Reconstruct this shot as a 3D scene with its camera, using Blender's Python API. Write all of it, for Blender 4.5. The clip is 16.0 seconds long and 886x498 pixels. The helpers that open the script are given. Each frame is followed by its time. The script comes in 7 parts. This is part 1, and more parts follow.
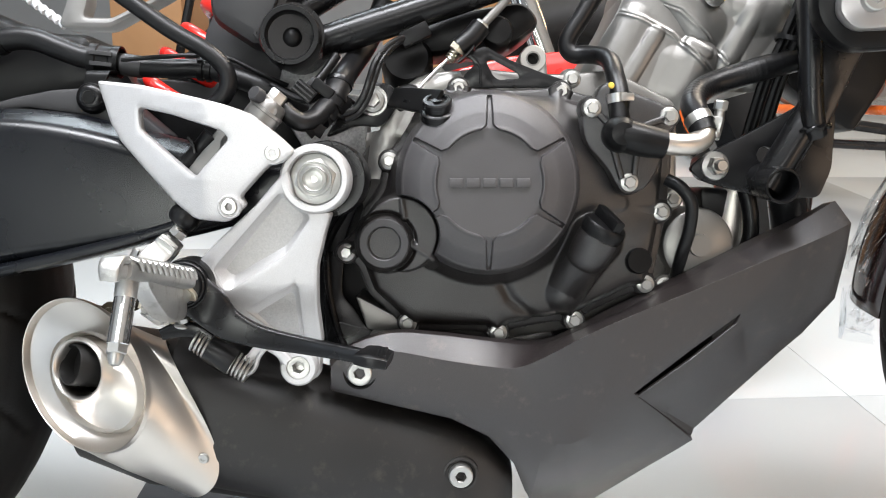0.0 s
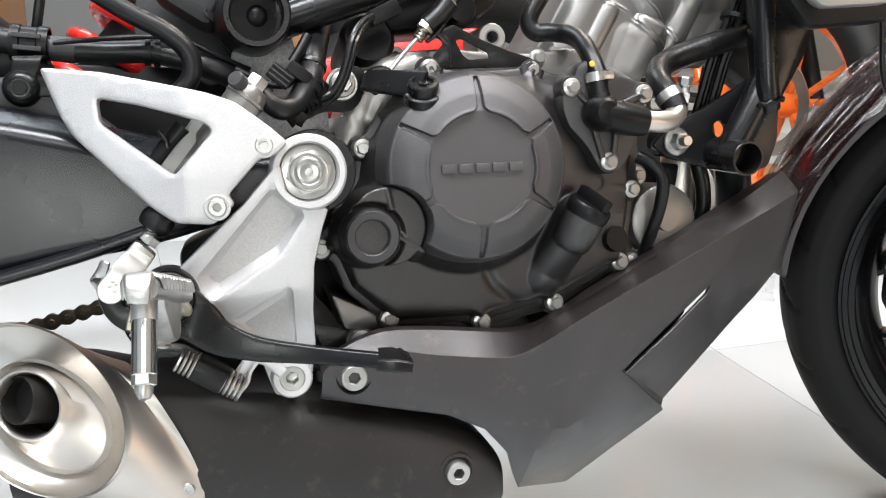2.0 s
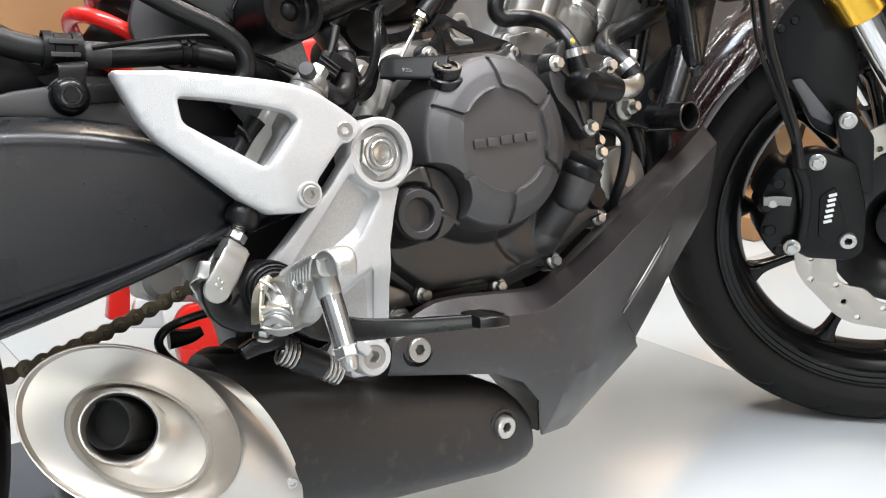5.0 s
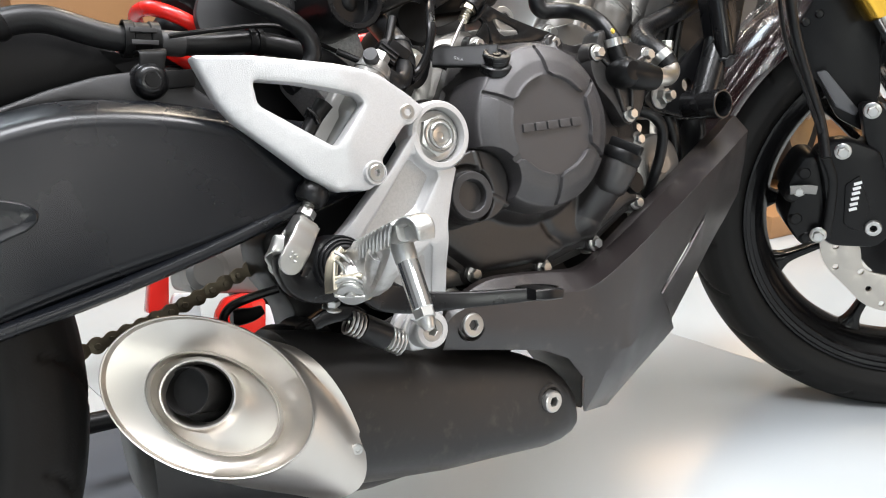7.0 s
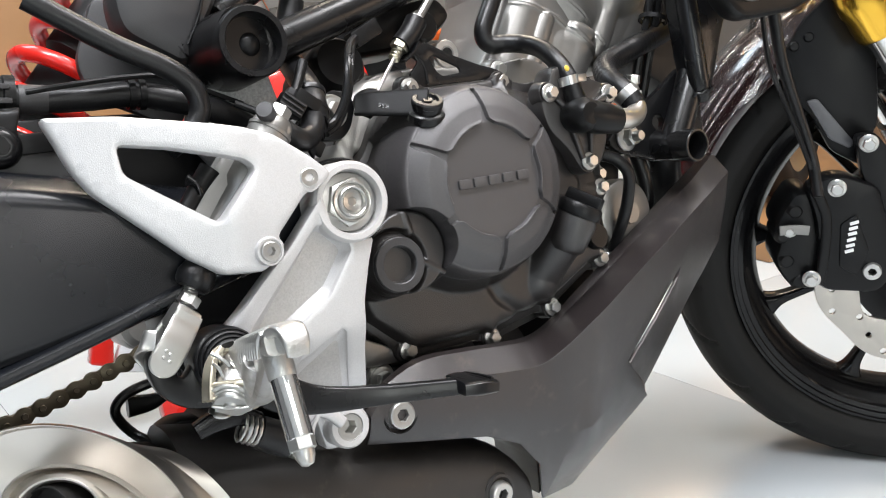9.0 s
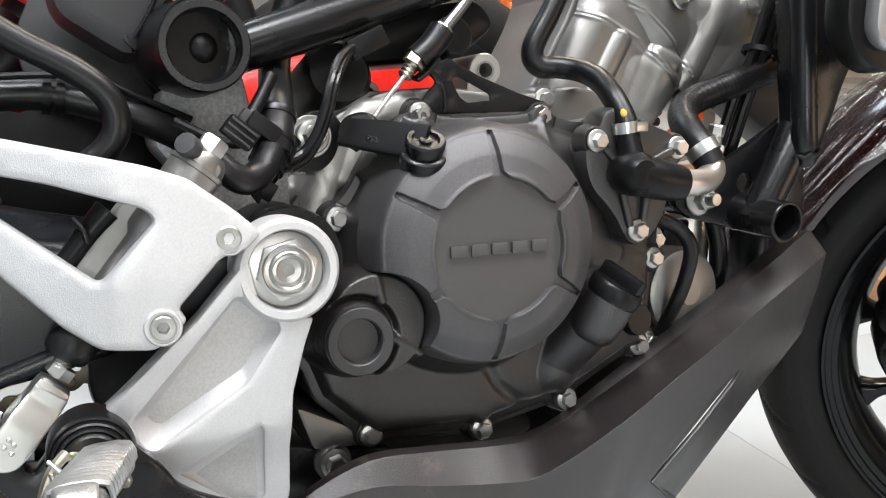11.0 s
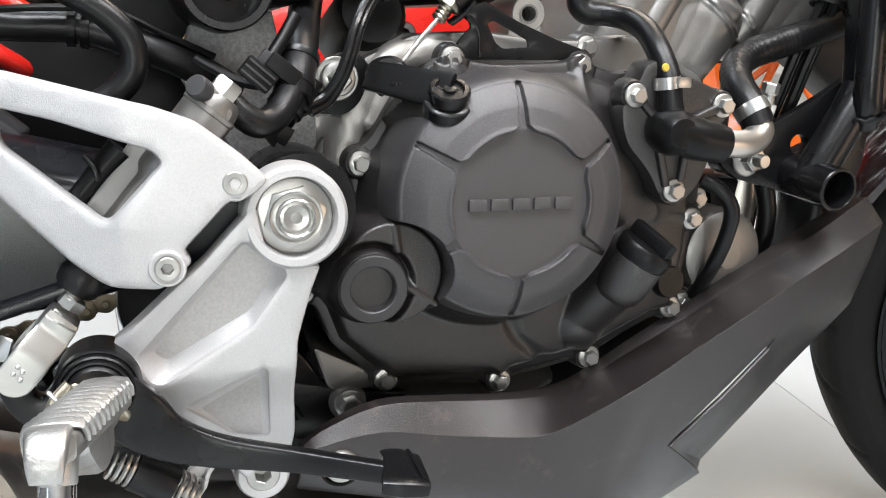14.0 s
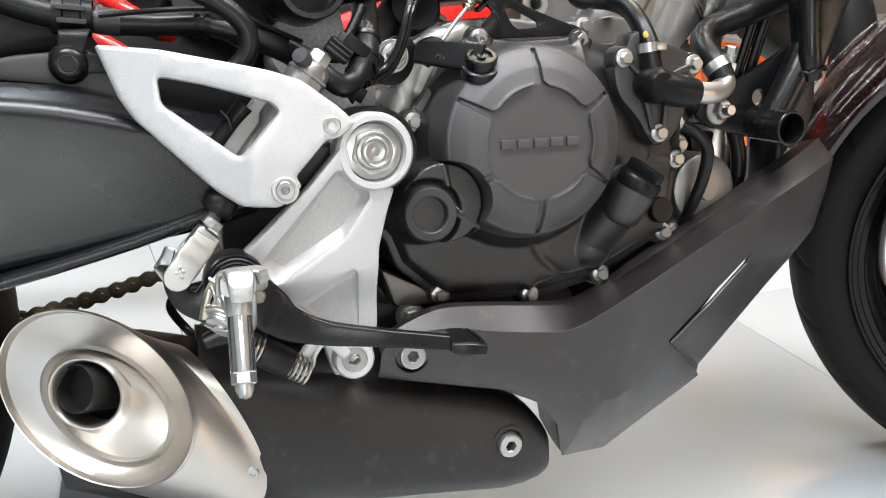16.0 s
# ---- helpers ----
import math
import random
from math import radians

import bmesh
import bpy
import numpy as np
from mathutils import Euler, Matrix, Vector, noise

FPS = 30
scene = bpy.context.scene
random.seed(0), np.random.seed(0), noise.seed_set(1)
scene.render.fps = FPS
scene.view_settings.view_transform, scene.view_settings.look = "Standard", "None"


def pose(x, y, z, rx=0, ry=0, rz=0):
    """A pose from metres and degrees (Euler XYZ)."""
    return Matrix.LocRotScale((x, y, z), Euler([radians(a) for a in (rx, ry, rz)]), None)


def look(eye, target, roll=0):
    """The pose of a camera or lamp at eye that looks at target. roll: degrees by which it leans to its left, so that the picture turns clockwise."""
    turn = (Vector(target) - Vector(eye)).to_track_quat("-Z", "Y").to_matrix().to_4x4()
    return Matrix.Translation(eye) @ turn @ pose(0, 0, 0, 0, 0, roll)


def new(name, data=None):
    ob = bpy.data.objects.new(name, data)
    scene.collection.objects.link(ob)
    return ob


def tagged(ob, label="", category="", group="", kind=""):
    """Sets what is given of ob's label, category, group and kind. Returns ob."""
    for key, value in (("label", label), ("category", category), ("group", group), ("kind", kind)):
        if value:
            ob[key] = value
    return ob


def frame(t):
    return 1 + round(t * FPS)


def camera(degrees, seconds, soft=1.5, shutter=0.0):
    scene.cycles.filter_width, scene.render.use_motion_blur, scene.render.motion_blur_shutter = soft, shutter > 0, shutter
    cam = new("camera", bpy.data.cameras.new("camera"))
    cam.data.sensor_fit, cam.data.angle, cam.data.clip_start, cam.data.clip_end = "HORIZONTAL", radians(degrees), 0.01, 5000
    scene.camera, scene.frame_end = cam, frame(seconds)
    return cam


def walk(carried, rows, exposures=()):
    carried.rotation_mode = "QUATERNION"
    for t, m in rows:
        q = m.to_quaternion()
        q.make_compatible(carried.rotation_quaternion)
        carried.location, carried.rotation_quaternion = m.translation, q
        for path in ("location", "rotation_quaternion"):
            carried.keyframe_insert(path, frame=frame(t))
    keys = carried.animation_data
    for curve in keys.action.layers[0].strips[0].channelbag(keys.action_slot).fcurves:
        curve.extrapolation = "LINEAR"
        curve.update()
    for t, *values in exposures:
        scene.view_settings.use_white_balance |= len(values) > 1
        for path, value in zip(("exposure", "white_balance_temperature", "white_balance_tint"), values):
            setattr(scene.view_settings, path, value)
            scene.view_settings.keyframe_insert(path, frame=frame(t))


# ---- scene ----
cam = camera(52.4, 16.0, 1.1)
# seconds, place in metres, turn in degrees (Euler XYZ)
PATH = [
    (0.0, -0.0155, -0.6898, 0.5895, 73.799, -1.472, 0.000),
    (0.5, -0.0557, -0.6801, 0.5877, 74.093, -2.163, -4.545),
    (1.0, -0.0925, -0.6694, 0.5857, 74.039, -1.876, -6.546),
    (1.5, -0.1320, -0.6503, 0.5864, 73.224, -2.081, -10.622),
    (2.0, -0.1650, -0.6368, 0.5847, 72.782, -2.017, -14.098),
    (2.5, -0.2105, -0.6202, 0.5849, 72.811, -1.846, -17.222),
    (3.0, -0.2537, -0.6086, 0.5838, 73.014, -1.820, -20.968),
    (3.5, -0.2895, -0.5981, 0.5810, 73.222, -0.923, -24.179),
    (3.7, -0.3035, -0.5953, 0.5800, 73.166, -0.164, -25.324),
    (5.8, -0.4467, -0.5919, 0.5490, 74.962, -0.148, -34.749),
    (6.0, -0.4536, -0.5949, 0.5485, 74.945, 0.092, -33.796),
    (6.5, -0.4565, -0.6053, 0.5426, 75.159, 0.830, -32.082),
    (7.0, -0.4509, -0.6031, 0.5441, 74.954, 1.017, -32.547),
    (7.5, -0.4327, -0.5970, 0.5450, 75.058, 1.594, -31.648),
    (8.0, -0.4061, -0.5862, 0.5494, 75.454, 1.983, -31.471),
    (8.5, -0.3779, -0.5669, 0.5556, 75.521, 1.928, -31.979),
    (9.0, -0.3444, -0.5443, 0.5645, 75.371, 1.794, -32.282),
    (9.5, -0.3051, -0.5146, 0.5719, 75.085, 2.079, -31.132),
    (9.7, -0.2909, -0.5071, 0.5777, 74.365, 1.952, -30.035),
    (11.8, -0.1644, -0.4277, 0.6068, 69.869, -9.791, -16.751),
    (12.0, -0.1575, -0.4234, 0.6072, 68.999, -11.847, -15.545),
    (12.5, -0.1483, -0.4106, 0.6097, 67.700, -14.333, -14.062),
    (13.0, -0.1475, -0.4084, 0.6104, 66.918, -13.650, -14.001),
    (13.5, -0.1570, -0.4220, 0.6138, 66.733, -9.016, -15.613),
    (14.0, -0.1669, -0.4535, 0.6180, 66.639, -5.660, -16.559),
    (14.5, -0.1837, -0.4953, 0.6196, 66.668, -4.600, -17.024),
    (15.0, -0.1954, -0.5357, 0.6182, 68.564, -3.610, -17.012),
    (15.5, -0.2131, -0.5661, 0.6100, 68.734, -2.973, -17.394),
    (16.0, -0.2387, -0.5995, 0.6037, 69.144, -2.542, -17.528),
]
EXPOSURE = [(0.0, 0.24), (3.5, 0.2), (7.0, 0.14), (9.5, 0.22), (12.0, 0.13), (13.0, 0.18), (14.5, 0.12), (16.0, 0.16)]
walk(cam, [(t, pose(x, y, z, rx, ry, rz)) for t, x, y, z, rx, ry, rz in PATH], EXPOSURE)

# The motorcycle leans on its side stand: its own frame (x ahead, y to its left, z up) in the room.
STAND = pose(0, 0, -0.0129, -12.0011, -1.4724, 0.0000)

# ---- light ----
world = bpy.data.worlds.new("showroom_air")
world.use_nodes = True
world.node_tree.nodes["Background"].inputs["Color"].default_value = (0.75, 0.82, 0.9, 1)
world.node_tree.nodes["Background"].inputs["Strength"].default_value = 0.03
scene.world = world


def area_lamp(name, m, w, h, power, colour):
    data = bpy.data.lights.new(name, "AREA")
    data.shape, data.size, data.size_y, data.energy, data.color = "RECTANGLE", w, h, power, colour
    ob = new(name, data)
    ob.matrix_world = m
    return ob


area_lamp("shopfront_daylight", look((-1.15, -4.7, 1.12), (-0.3, 0, 0.5)), 1.0, 0.9, 34, (0.96, 1.0, 0.95))
# Unseen fill lamp, added to put a sheen on the clutch cover.
area_lamp("shopfront_daylight", look((0.3, -4.7, 2.0), (0.0, 0, 0.5)), 1.1, 0.7, 13, (1.0, 0.97, 0.95))
area_lamp("ceiling_lamp", pose(-0.2, -2.3, 2.95), 1.6, 0.8, 24, (0.97, 0.965, 0.98))
area_lamp("shopfront_daylight", look((-4.5, -3.6, 1.7), (0, 0, 0.5)), 2.6, 1.8, 34, (0.76, 0.87, 1.0))
area_lamp("shopfront_daylight", look((4.2, -4.0, 1.1), (0.3, 0, 0.4)), 2.6, 1.6, 36, (1.0, 0.74, 0.54))
area_lamp("ceiling_lamp", pose(-0.7, -0.6, 2.95), 1.4, 0.7, 105, (0.93, 0.95, 1.0))
area_lamp("ceiling_lamp", pose(1.1, -0.4, 2.95), 1.4, 0.7, 80, (0.96, 0.94, 0.95))
area_lamp("ceiling_lamp", pose(-0.9, 1.9, 2.95), 1.2, 0.6, 34, (0.82, 0.92, 1.0))
area_lamp("ceiling_lamp", pose(1.3, 1.9, 2.95), 1.2, 0.6, 62, (1.0, 0.86, 0.70))
area_lamp("ceiling_lamp", pose(4.75, 3.6, 2.95), 1.5, 0.9, 30, (1.0, 0.66, 0.38))


# ---- materials ----
def material(name, colour, rough=0.5, metal=0.0, grain=0.0, scale=400.0, vary=0.15, coat=0.0, dirt=0.0, dirt_colour=(0.2, 0.17, 0.14), big=14.0, spec=0.5, dirt_at=0.62, speck=0.0):
    """A plain surface: fine grain in relief, broad changes of tone and gloss, and stains where dirt is above nothing."""
    mat = bpy.data.materials.new(name)
    mat.use_nodes = True
    nodes, links = mat.node_tree.nodes, mat.node_tree.links
    surf = nodes["Principled BSDF"]
    surf.inputs["Metallic"].default_value = metal
    surf.inputs["Specular IOR Level"].default_value = spec
    if coat:
        surf.inputs["Coat Weight"].default_value = coat
        surf.inputs["Coat Roughness"].default_value = 0.08
    place = nodes.new("ShaderNodeTexCoord")
    broad = nodes.new("ShaderNodeTexNoise")
    broad.inputs["Scale"].default_value, broad.inputs["Detail"].default_value = big, 5
    links.new(place.outputs["Object"], broad.inputs["Vector"])
    tone = nodes.new("ShaderNodeMix")
    tone.data_type = "RGBA"
    tone.inputs[6].default_value = (*[c * (1 - vary) for c in colour], 1)
    tone.inputs[7].default_value = (*[min(1, c * (1 + vary)) for c in colour], 1)
    links.new(broad.outputs["Fac"], tone.inputs[0])
    colour_out = tone.outputs[2]
    gloss = nodes.new("ShaderNodeMapRange")
    gloss.inputs[1].default_value, gloss.inputs[2].default_value = 0.3, 0.7
    gloss.inputs[3].default_value, gloss.inputs[4].default_value = max(0.02, rough - 0.06), min(1, rough + 0.06)
    links.new(broad.outputs["Fac"], gloss.inputs[0])
    links.new(gloss.outputs[0], surf.inputs["Roughness"])
    if dirt:
        stain = nodes.new("ShaderNodeTexNoise")
        stain.inputs["Scale"].default_value, stain.inputs["Detail"].default_value = 55, 9
        stain.inputs["Roughness"].default_value = 0.7
        links.new(place.outputs["Object"], stain.inputs["Vector"])
        ramp = nodes.new("ShaderNodeMapRange")
        ramp.inputs[1].default_value, ramp.inputs[2].default_value, ramp.inputs[4].default_value = dirt_at, dirt_at + 0.17, dirt
        links.new(stain.outputs["Fac"], ramp.inputs[0])
        soil = nodes.new("ShaderNodeMix")
        soil.data_type = "RGBA"
        soil.inputs[7].default_value = (*dirt_colour, 1)
        links.new(ramp.outputs[0], soil.inputs[0])
        links.new(colour_out, soil.inputs[6])
        colour_out = soil.outputs[2]
    links.new(colour_out, surf.inputs["Base Color"])
    if grain:
        fine = nodes.new("ShaderNodeTexNoise")
        fine.inputs["Scale"].default_value, fine.inputs["Detail"].default_value = scale, 3
        links.new(place.outputs["Object"], fine.inputs["Vector"])
        bump = nodes.new("ShaderNodeBump")
        bump.inputs["Strength"].default_value, bump.inputs["Distance"].default_value = grain, 0.0004
        links.new(fine.outputs["Fac"], bump.inputs["Height"])
        links.new(bump.outputs["Normal"], surf.inputs["Normal"])
    if speck:
        dots = nodes.new("ShaderNodeTexNoise")
        dots.inputs["Scale"].default_value, dots.inputs["Detail"].default_value = scale * 0.8, 2
        links.new(place.outputs["Object"], dots.inputs["Vector"])
        level = nodes.new("ShaderNodeMapRange")
        level.inputs[1].default_value, level.inputs[2].default_value = 0.34, 0.66
        level.inputs[3].default_value, level.inputs[4].default_value = 1 - speck, 1 + speck
        links.new(dots.outputs["Fac"], level.inputs[0])
        grains = nodes.new("ShaderNodeVectorMath")
        grains.operation = "SCALE"
        links.new(colour_out, grains.inputs[0])
        links.new(level.outputs[0], grains.inputs["Scale"])
        links.new(grains.outputs[0], surf.inputs["Base Color"])
    return mat


COVER = material("textured_black_cover_paint", (0.041, 0.038, 0.0395), 0.42, 0.25, 0.6, 2300, 0.12, spec=1.0, speck=0.4)
CASE = material("satin_black_crankcase_paint", (0.0122, 0.0106, 0.0103), 0.36, 0.06, 0.6, 1400, 0.2, spec=0.85, speck=0.35)
COWL = material("charcoal_moulded_plastic", (0.0145, 0.0110, 0.0110), 0.37, 0.0, 0.5, 1700, 0.1, speck=0.3, dirt=0.5, dirt_colour=(0.10, 0.082, 0.064), dirt_at=0.57, spec=0.8)
SHIELD = material("matt_black_heat_shield", (0.0105, 0.0095, 0.009), 0.44, 0.0, 0.3, 1400, 0.25, dirt=0.35, dirt_colour=(0.09, 0.078, 0.06), dirt_at=0.56)
ARM = material("black_swingarm_paint", (0.0040, 0.0047, 0.0064), 0.27, 0.0, 0.10, 1300, 0.12, dirt=0.05, spec=0.42)
FRAME = material("black_frame_paint", (0.0055, 0.0055, 0.006), 0.28, 0.0, 0.1, 700, 0.2, spec=0.35)
PLASTIC = material("black_plastic", (0.0038, 0.0038, 0.004), 0.36, 0.0, 0.15, 900, 0.2, spec=0.23)
GREY = material("dark_grey_plastic", (0.028, 0.0275, 0.029), 0.48, 0.0, 0.2, 900, 0.15)
RUBBER = material("black_rubber", (0.0055, 0.0055, 0.006), 0.36, 0.0, 0.3, 800, 0.25, dirt=0.08, spec=0.32)
TYRE = material("tyre_rubber", (0.008, 0.0075, 0.007), 0.6, 0.0, 0.3, 500, 0.25, dirt=0.12, dirt_colour=(0.07, 0.06, 0.05), spec=0.22)
SILVER = material("silver_painted_aluminium", (0.535, 0.53, 0.53), 0.43, 0.45, 0.45, 1500, 0.05, dirt=0.15, dirt_colour=(0.42, 0.39, 0.35), speck=0.045)
RAW_CAST = material("bare_cast_aluminium", (0.46, 0.45, 0.44), 0.46, 0.55, 0.8, 800, 0.15, dirt=0.25, dirt_colour=(0.30, 0.28, 0.25), speck=0.06)
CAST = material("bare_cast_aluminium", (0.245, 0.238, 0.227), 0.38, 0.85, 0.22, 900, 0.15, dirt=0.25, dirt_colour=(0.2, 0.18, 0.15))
# Black pipe colour that also holds the shade inside bores and holes.
HOLE_BLACK = material("black_steel_and_hole_shade", (0.009, 0.0085, 0.008), 0.5, 0.0, 0.2, 900, 0.3, spec=0.3)
DULL = material("dull_machined_aluminium", (0.26, 0.255, 0.245), 0.5, 0.5, 0.3, 700, 0.2, dirt=0.3)
GREY_CAST = material("pale_grey_frame_casting", (0.42, 0.42, 0.42), 0.65, 0.1, 0.8, 700, 0.12, speck=0.2)
SATIN = material("satin_grey_casting", (0.10, 0.10, 0.105), 0.42, 0.6, 0.4, 900, 0.15)
SATIN_SILVER = material("satin_silver_paint", (0.40, 0.39, 0.385), 0.34, 0.75, 0.2, 1500, 0.08)
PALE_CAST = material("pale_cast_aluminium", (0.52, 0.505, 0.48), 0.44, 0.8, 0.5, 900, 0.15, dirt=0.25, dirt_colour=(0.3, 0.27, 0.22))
STEEL = material("brushed_stainless_steel", (0.62, 0.585, 0.54), 0.37, 1.0, 0.14, 1400, 0.08, dirt=0.2, dirt_colour=(0.4, 0.33, 0.26))
ZINC = material("zinc_plated_steel", (0.50, 0.495, 0.475), 0.33, 0.95, 0.15, 700, 0.12, dirt=0.3, dirt_colour=(0.3, 0.28, 0.23))
PEG_CAST = material("cast_aluminium_peg", (0.50, 0.495, 0.48), 0.36, 0.9, 0.6, 700, 0.2, dirt=0.6, dirt_colour=(0.2, 0.175, 0.14), dirt_at=0.54)
CHROME = material("chrome", (0.8, 0.8, 0.8), 0.1, 1.0, 0.0, 600, 0.05)
BRASS = material("yellow_passivated_steel", (0.60, 0.55, 0.44), 0.32, 1.0, 0.1, 600, 0.15)
CHAIN = material("oiled_chain_steel", (0.12, 0.10, 0.07), 0.42, 0.8, 0.3, 900, 0.35)
GOLD = material("gold_anodised_fork", (0.75, 0.45, 0.06), 0.25, 1.0, 0.05, 600, 0.08)
WHEEL_BLACK = material("gloss_black_wheel_paint", (0.005, 0.005, 0.0055), 0.2, 0.0, 0.05, 600, 0.2, spec=0.25)
DISC = material("ground_brake_disc_steel", (0.46, 0.43, 0.39), 0.36, 1.0, 0.1, 900, 0.1)
RED_PAINT = material("red_frame_paint", (0.62, 0.016, 0.01), 0.28, 0.0, 0.05, 500, 0.12, coat=0.5)
ORANGE = material("orange_frame_paint", (0.85, 0.16, 0.02), 0.3, 0.0, 0.05, 500, 0.1, coat=0.4)
DARK_RED = material("dark_red_mudguard_paint", (0.012, 0.0013, 0.0013), 0.2, 0.0, 0.02, 500, 0.15, coat=0.7)
YELLOW = material("yellow_paint_mark", (0.55, 0.38, 0.05), 0.5)
WHITE_MARK = material("white_print", (0.75, 0.75, 0.75), 0.5)
BRONZE = material("bronze_wheel_paint", (0.42, 0.27, 0.13), 0.35, 0.6, 0.05, 500, 0.12)
TILE = material("polished_white_floor_tile", (0.435, 0.462, 0.472), 0.19, 0.0, 0.0, 300, 0.03, dirt=0.05, big=2.2)
GROUT = material("pale_grey_tile_grout", (0.40, 0.41, 0.41), 0.8)
WALL = material("pale_grey_wall_paint", (0.24, 0.245, 0.25), 0.7, 0.0, 0.1, 200, 0.04, big=1.5)
WOOD = material("orange_brown_wood_veneer", (0.30, 0.155, 0.065), 0.42, 0.0, 0.1, 120, 0.2, big=6)
CEIL = material("white_ceiling_paint", (0.75, 0.75, 0.74), 0.8)
CARPET = material("dark_grey_mat", (0.06, 0.065, 0.075), 0.8, 0.0, 0.4, 300, 0.15)

film = bpy.data.materials.new("clear_wrapping_film")
film.use_nodes = True
fn, fl = film.node_tree.nodes, film.node_tree.links
fn.remove(fn["Principled BSDF"])
clear, shine, blend = fn.new("ShaderNodeBsdfTransparent"), fn.new("ShaderNodeBsdfGlossy"), fn.new("ShaderNodeMixShader")
clear.inputs["Color"].default_value = (0.93, 0.94, 0.95, 1)
shine.inputs["Roughness"].default_value = 0.2
crease, stretch, relief, where, level = fn.new("ShaderNodeTexNoise"), fn.new("ShaderNodeMapping"), fn.new("ShaderNodeBump"), fn.new("ShaderNodeTexCoord"), fn.new("ShaderNodeMapRange")
crease.inputs["Scale"].default_value, crease.inputs["Detail"].default_value, crease.inputs["Roughness"].default_value = 70, 6, 0.62
turn_film = fn.new("ShaderNodeMapping")
turn_film.inputs["Rotation"].default_value = (0, radians(50), 0)
stretch.inputs["Scale"].default_value = (0.13, 1.3, 2.2)
relief.inputs["Strength"].default_value, relief.inputs["Distance"].default_value = 1.0, 0.012
level.inputs[1].default_value, level.inputs[2].default_value, level.inputs[3].default_value, level.inputs[4].default_value = 0.55, 0.68, 0.012, 0.8
fl.new(where.outputs["Object"], turn_film.inputs["Vector"])
fl.new(turn_film.outputs["Vector"], stretch.inputs["Vector"])
fl.new(stretch.outputs["Vector"], crease.inputs["Vector"])
fl.new(crease.outputs["Fac"], relief.inputs["Height"])
fl.new(crease.outputs["Fac"], level.inputs[0])
fl.new(level.outputs[0], blend.inputs["Fac"])
fl.new(relief.outputs["Normal"], shine.inputs["Normal"])
fl.new(clear.outputs[0], blend.inputs[1])
fl.new(shine.outputs[0], blend.inputs[2])
fl.new(blend.outputs[0], fn["Material Output"].inputs["Surface"])


# ---- mesh makers ----
def finish(bm, angle=35):
    bmesh.ops.recalc_face_normals(bm, faces=bm.faces)
    me = bpy.data.meshes.new("mesh")
    bm.to_mesh(me)
    bm.free()
    me.shade_smooth()
    me.set_sharp_from_angle(angle=radians(angle))
    return me


def part(name, bm, mat, parent, label="", m=None):
    me = bm if isinstance(bm, bpy.types.Mesh) else finish(bm)
    me.name = name
    if mat and not me.materials:
        me.materials.append(mat)
    ob = new(name, me)
    ob.parent = parent
    if m is not None:
        ob.matrix_basis = m
    if label:
        tagged(ob, label)
    return ob


def thing(name, label, category, m=None, group=""):
    ob = new(name)
    ob.empty_display_size = 0.05
    if m is not None:
        ob.matrix_basis = m
    return tagged(ob, label, category, group)


def fillet(pts, r, n=4):
    """The outline with its corners rounded by about r."""
    out, k = [], len(pts)
    for i in range(k):
        a, b, c = Vector(pts[i - 1]), Vector(pts[i]), Vector(pts[(i + 1) % k])
        d = min(r, 0.45 * (a - b).length, 0.45 * (c - b).length)
        p, q = b + (a - b).normalized() * d, b + (c - b).normalized() * d
        for j in range(n + 1):
            s = j / n
            out.append(tuple((1 - s) ** 2 * p + 2 * s * (1 - s) * b + s * s * q))
    return out


def inset(pts, d):
    """The outline moved inwards by d (anticlockwise outlines)."""
    out, k = [], len(pts)
    for i in range(k):
        a, b, c = Vector(pts[i - 1]), Vector(pts[i]), Vector(pts[(i + 1) % k])
        e, f = b - a, c - b
        if e.length < 1e-7 or f.length < 1e-7:
            out.append(tuple(b))
            continue
        n1, n2 = Vector((-e.y, e.x)).normalized(), Vector((-f.y, f.x)).normalized()
        nn = n1 + n2
        nn = nn.normalized() / max(0.45, nn.length / 2) if nn.length > 1e-6 else n1
        out.append(tuple(b + nn * d))
    return out


def turned(pts):
    area = sum(pts[i - 1][0] * pts[i][1] - pts[i][0] * pts[i - 1][1] for i in range(len(pts)))
    return pts if area > 0 else pts[::-1]


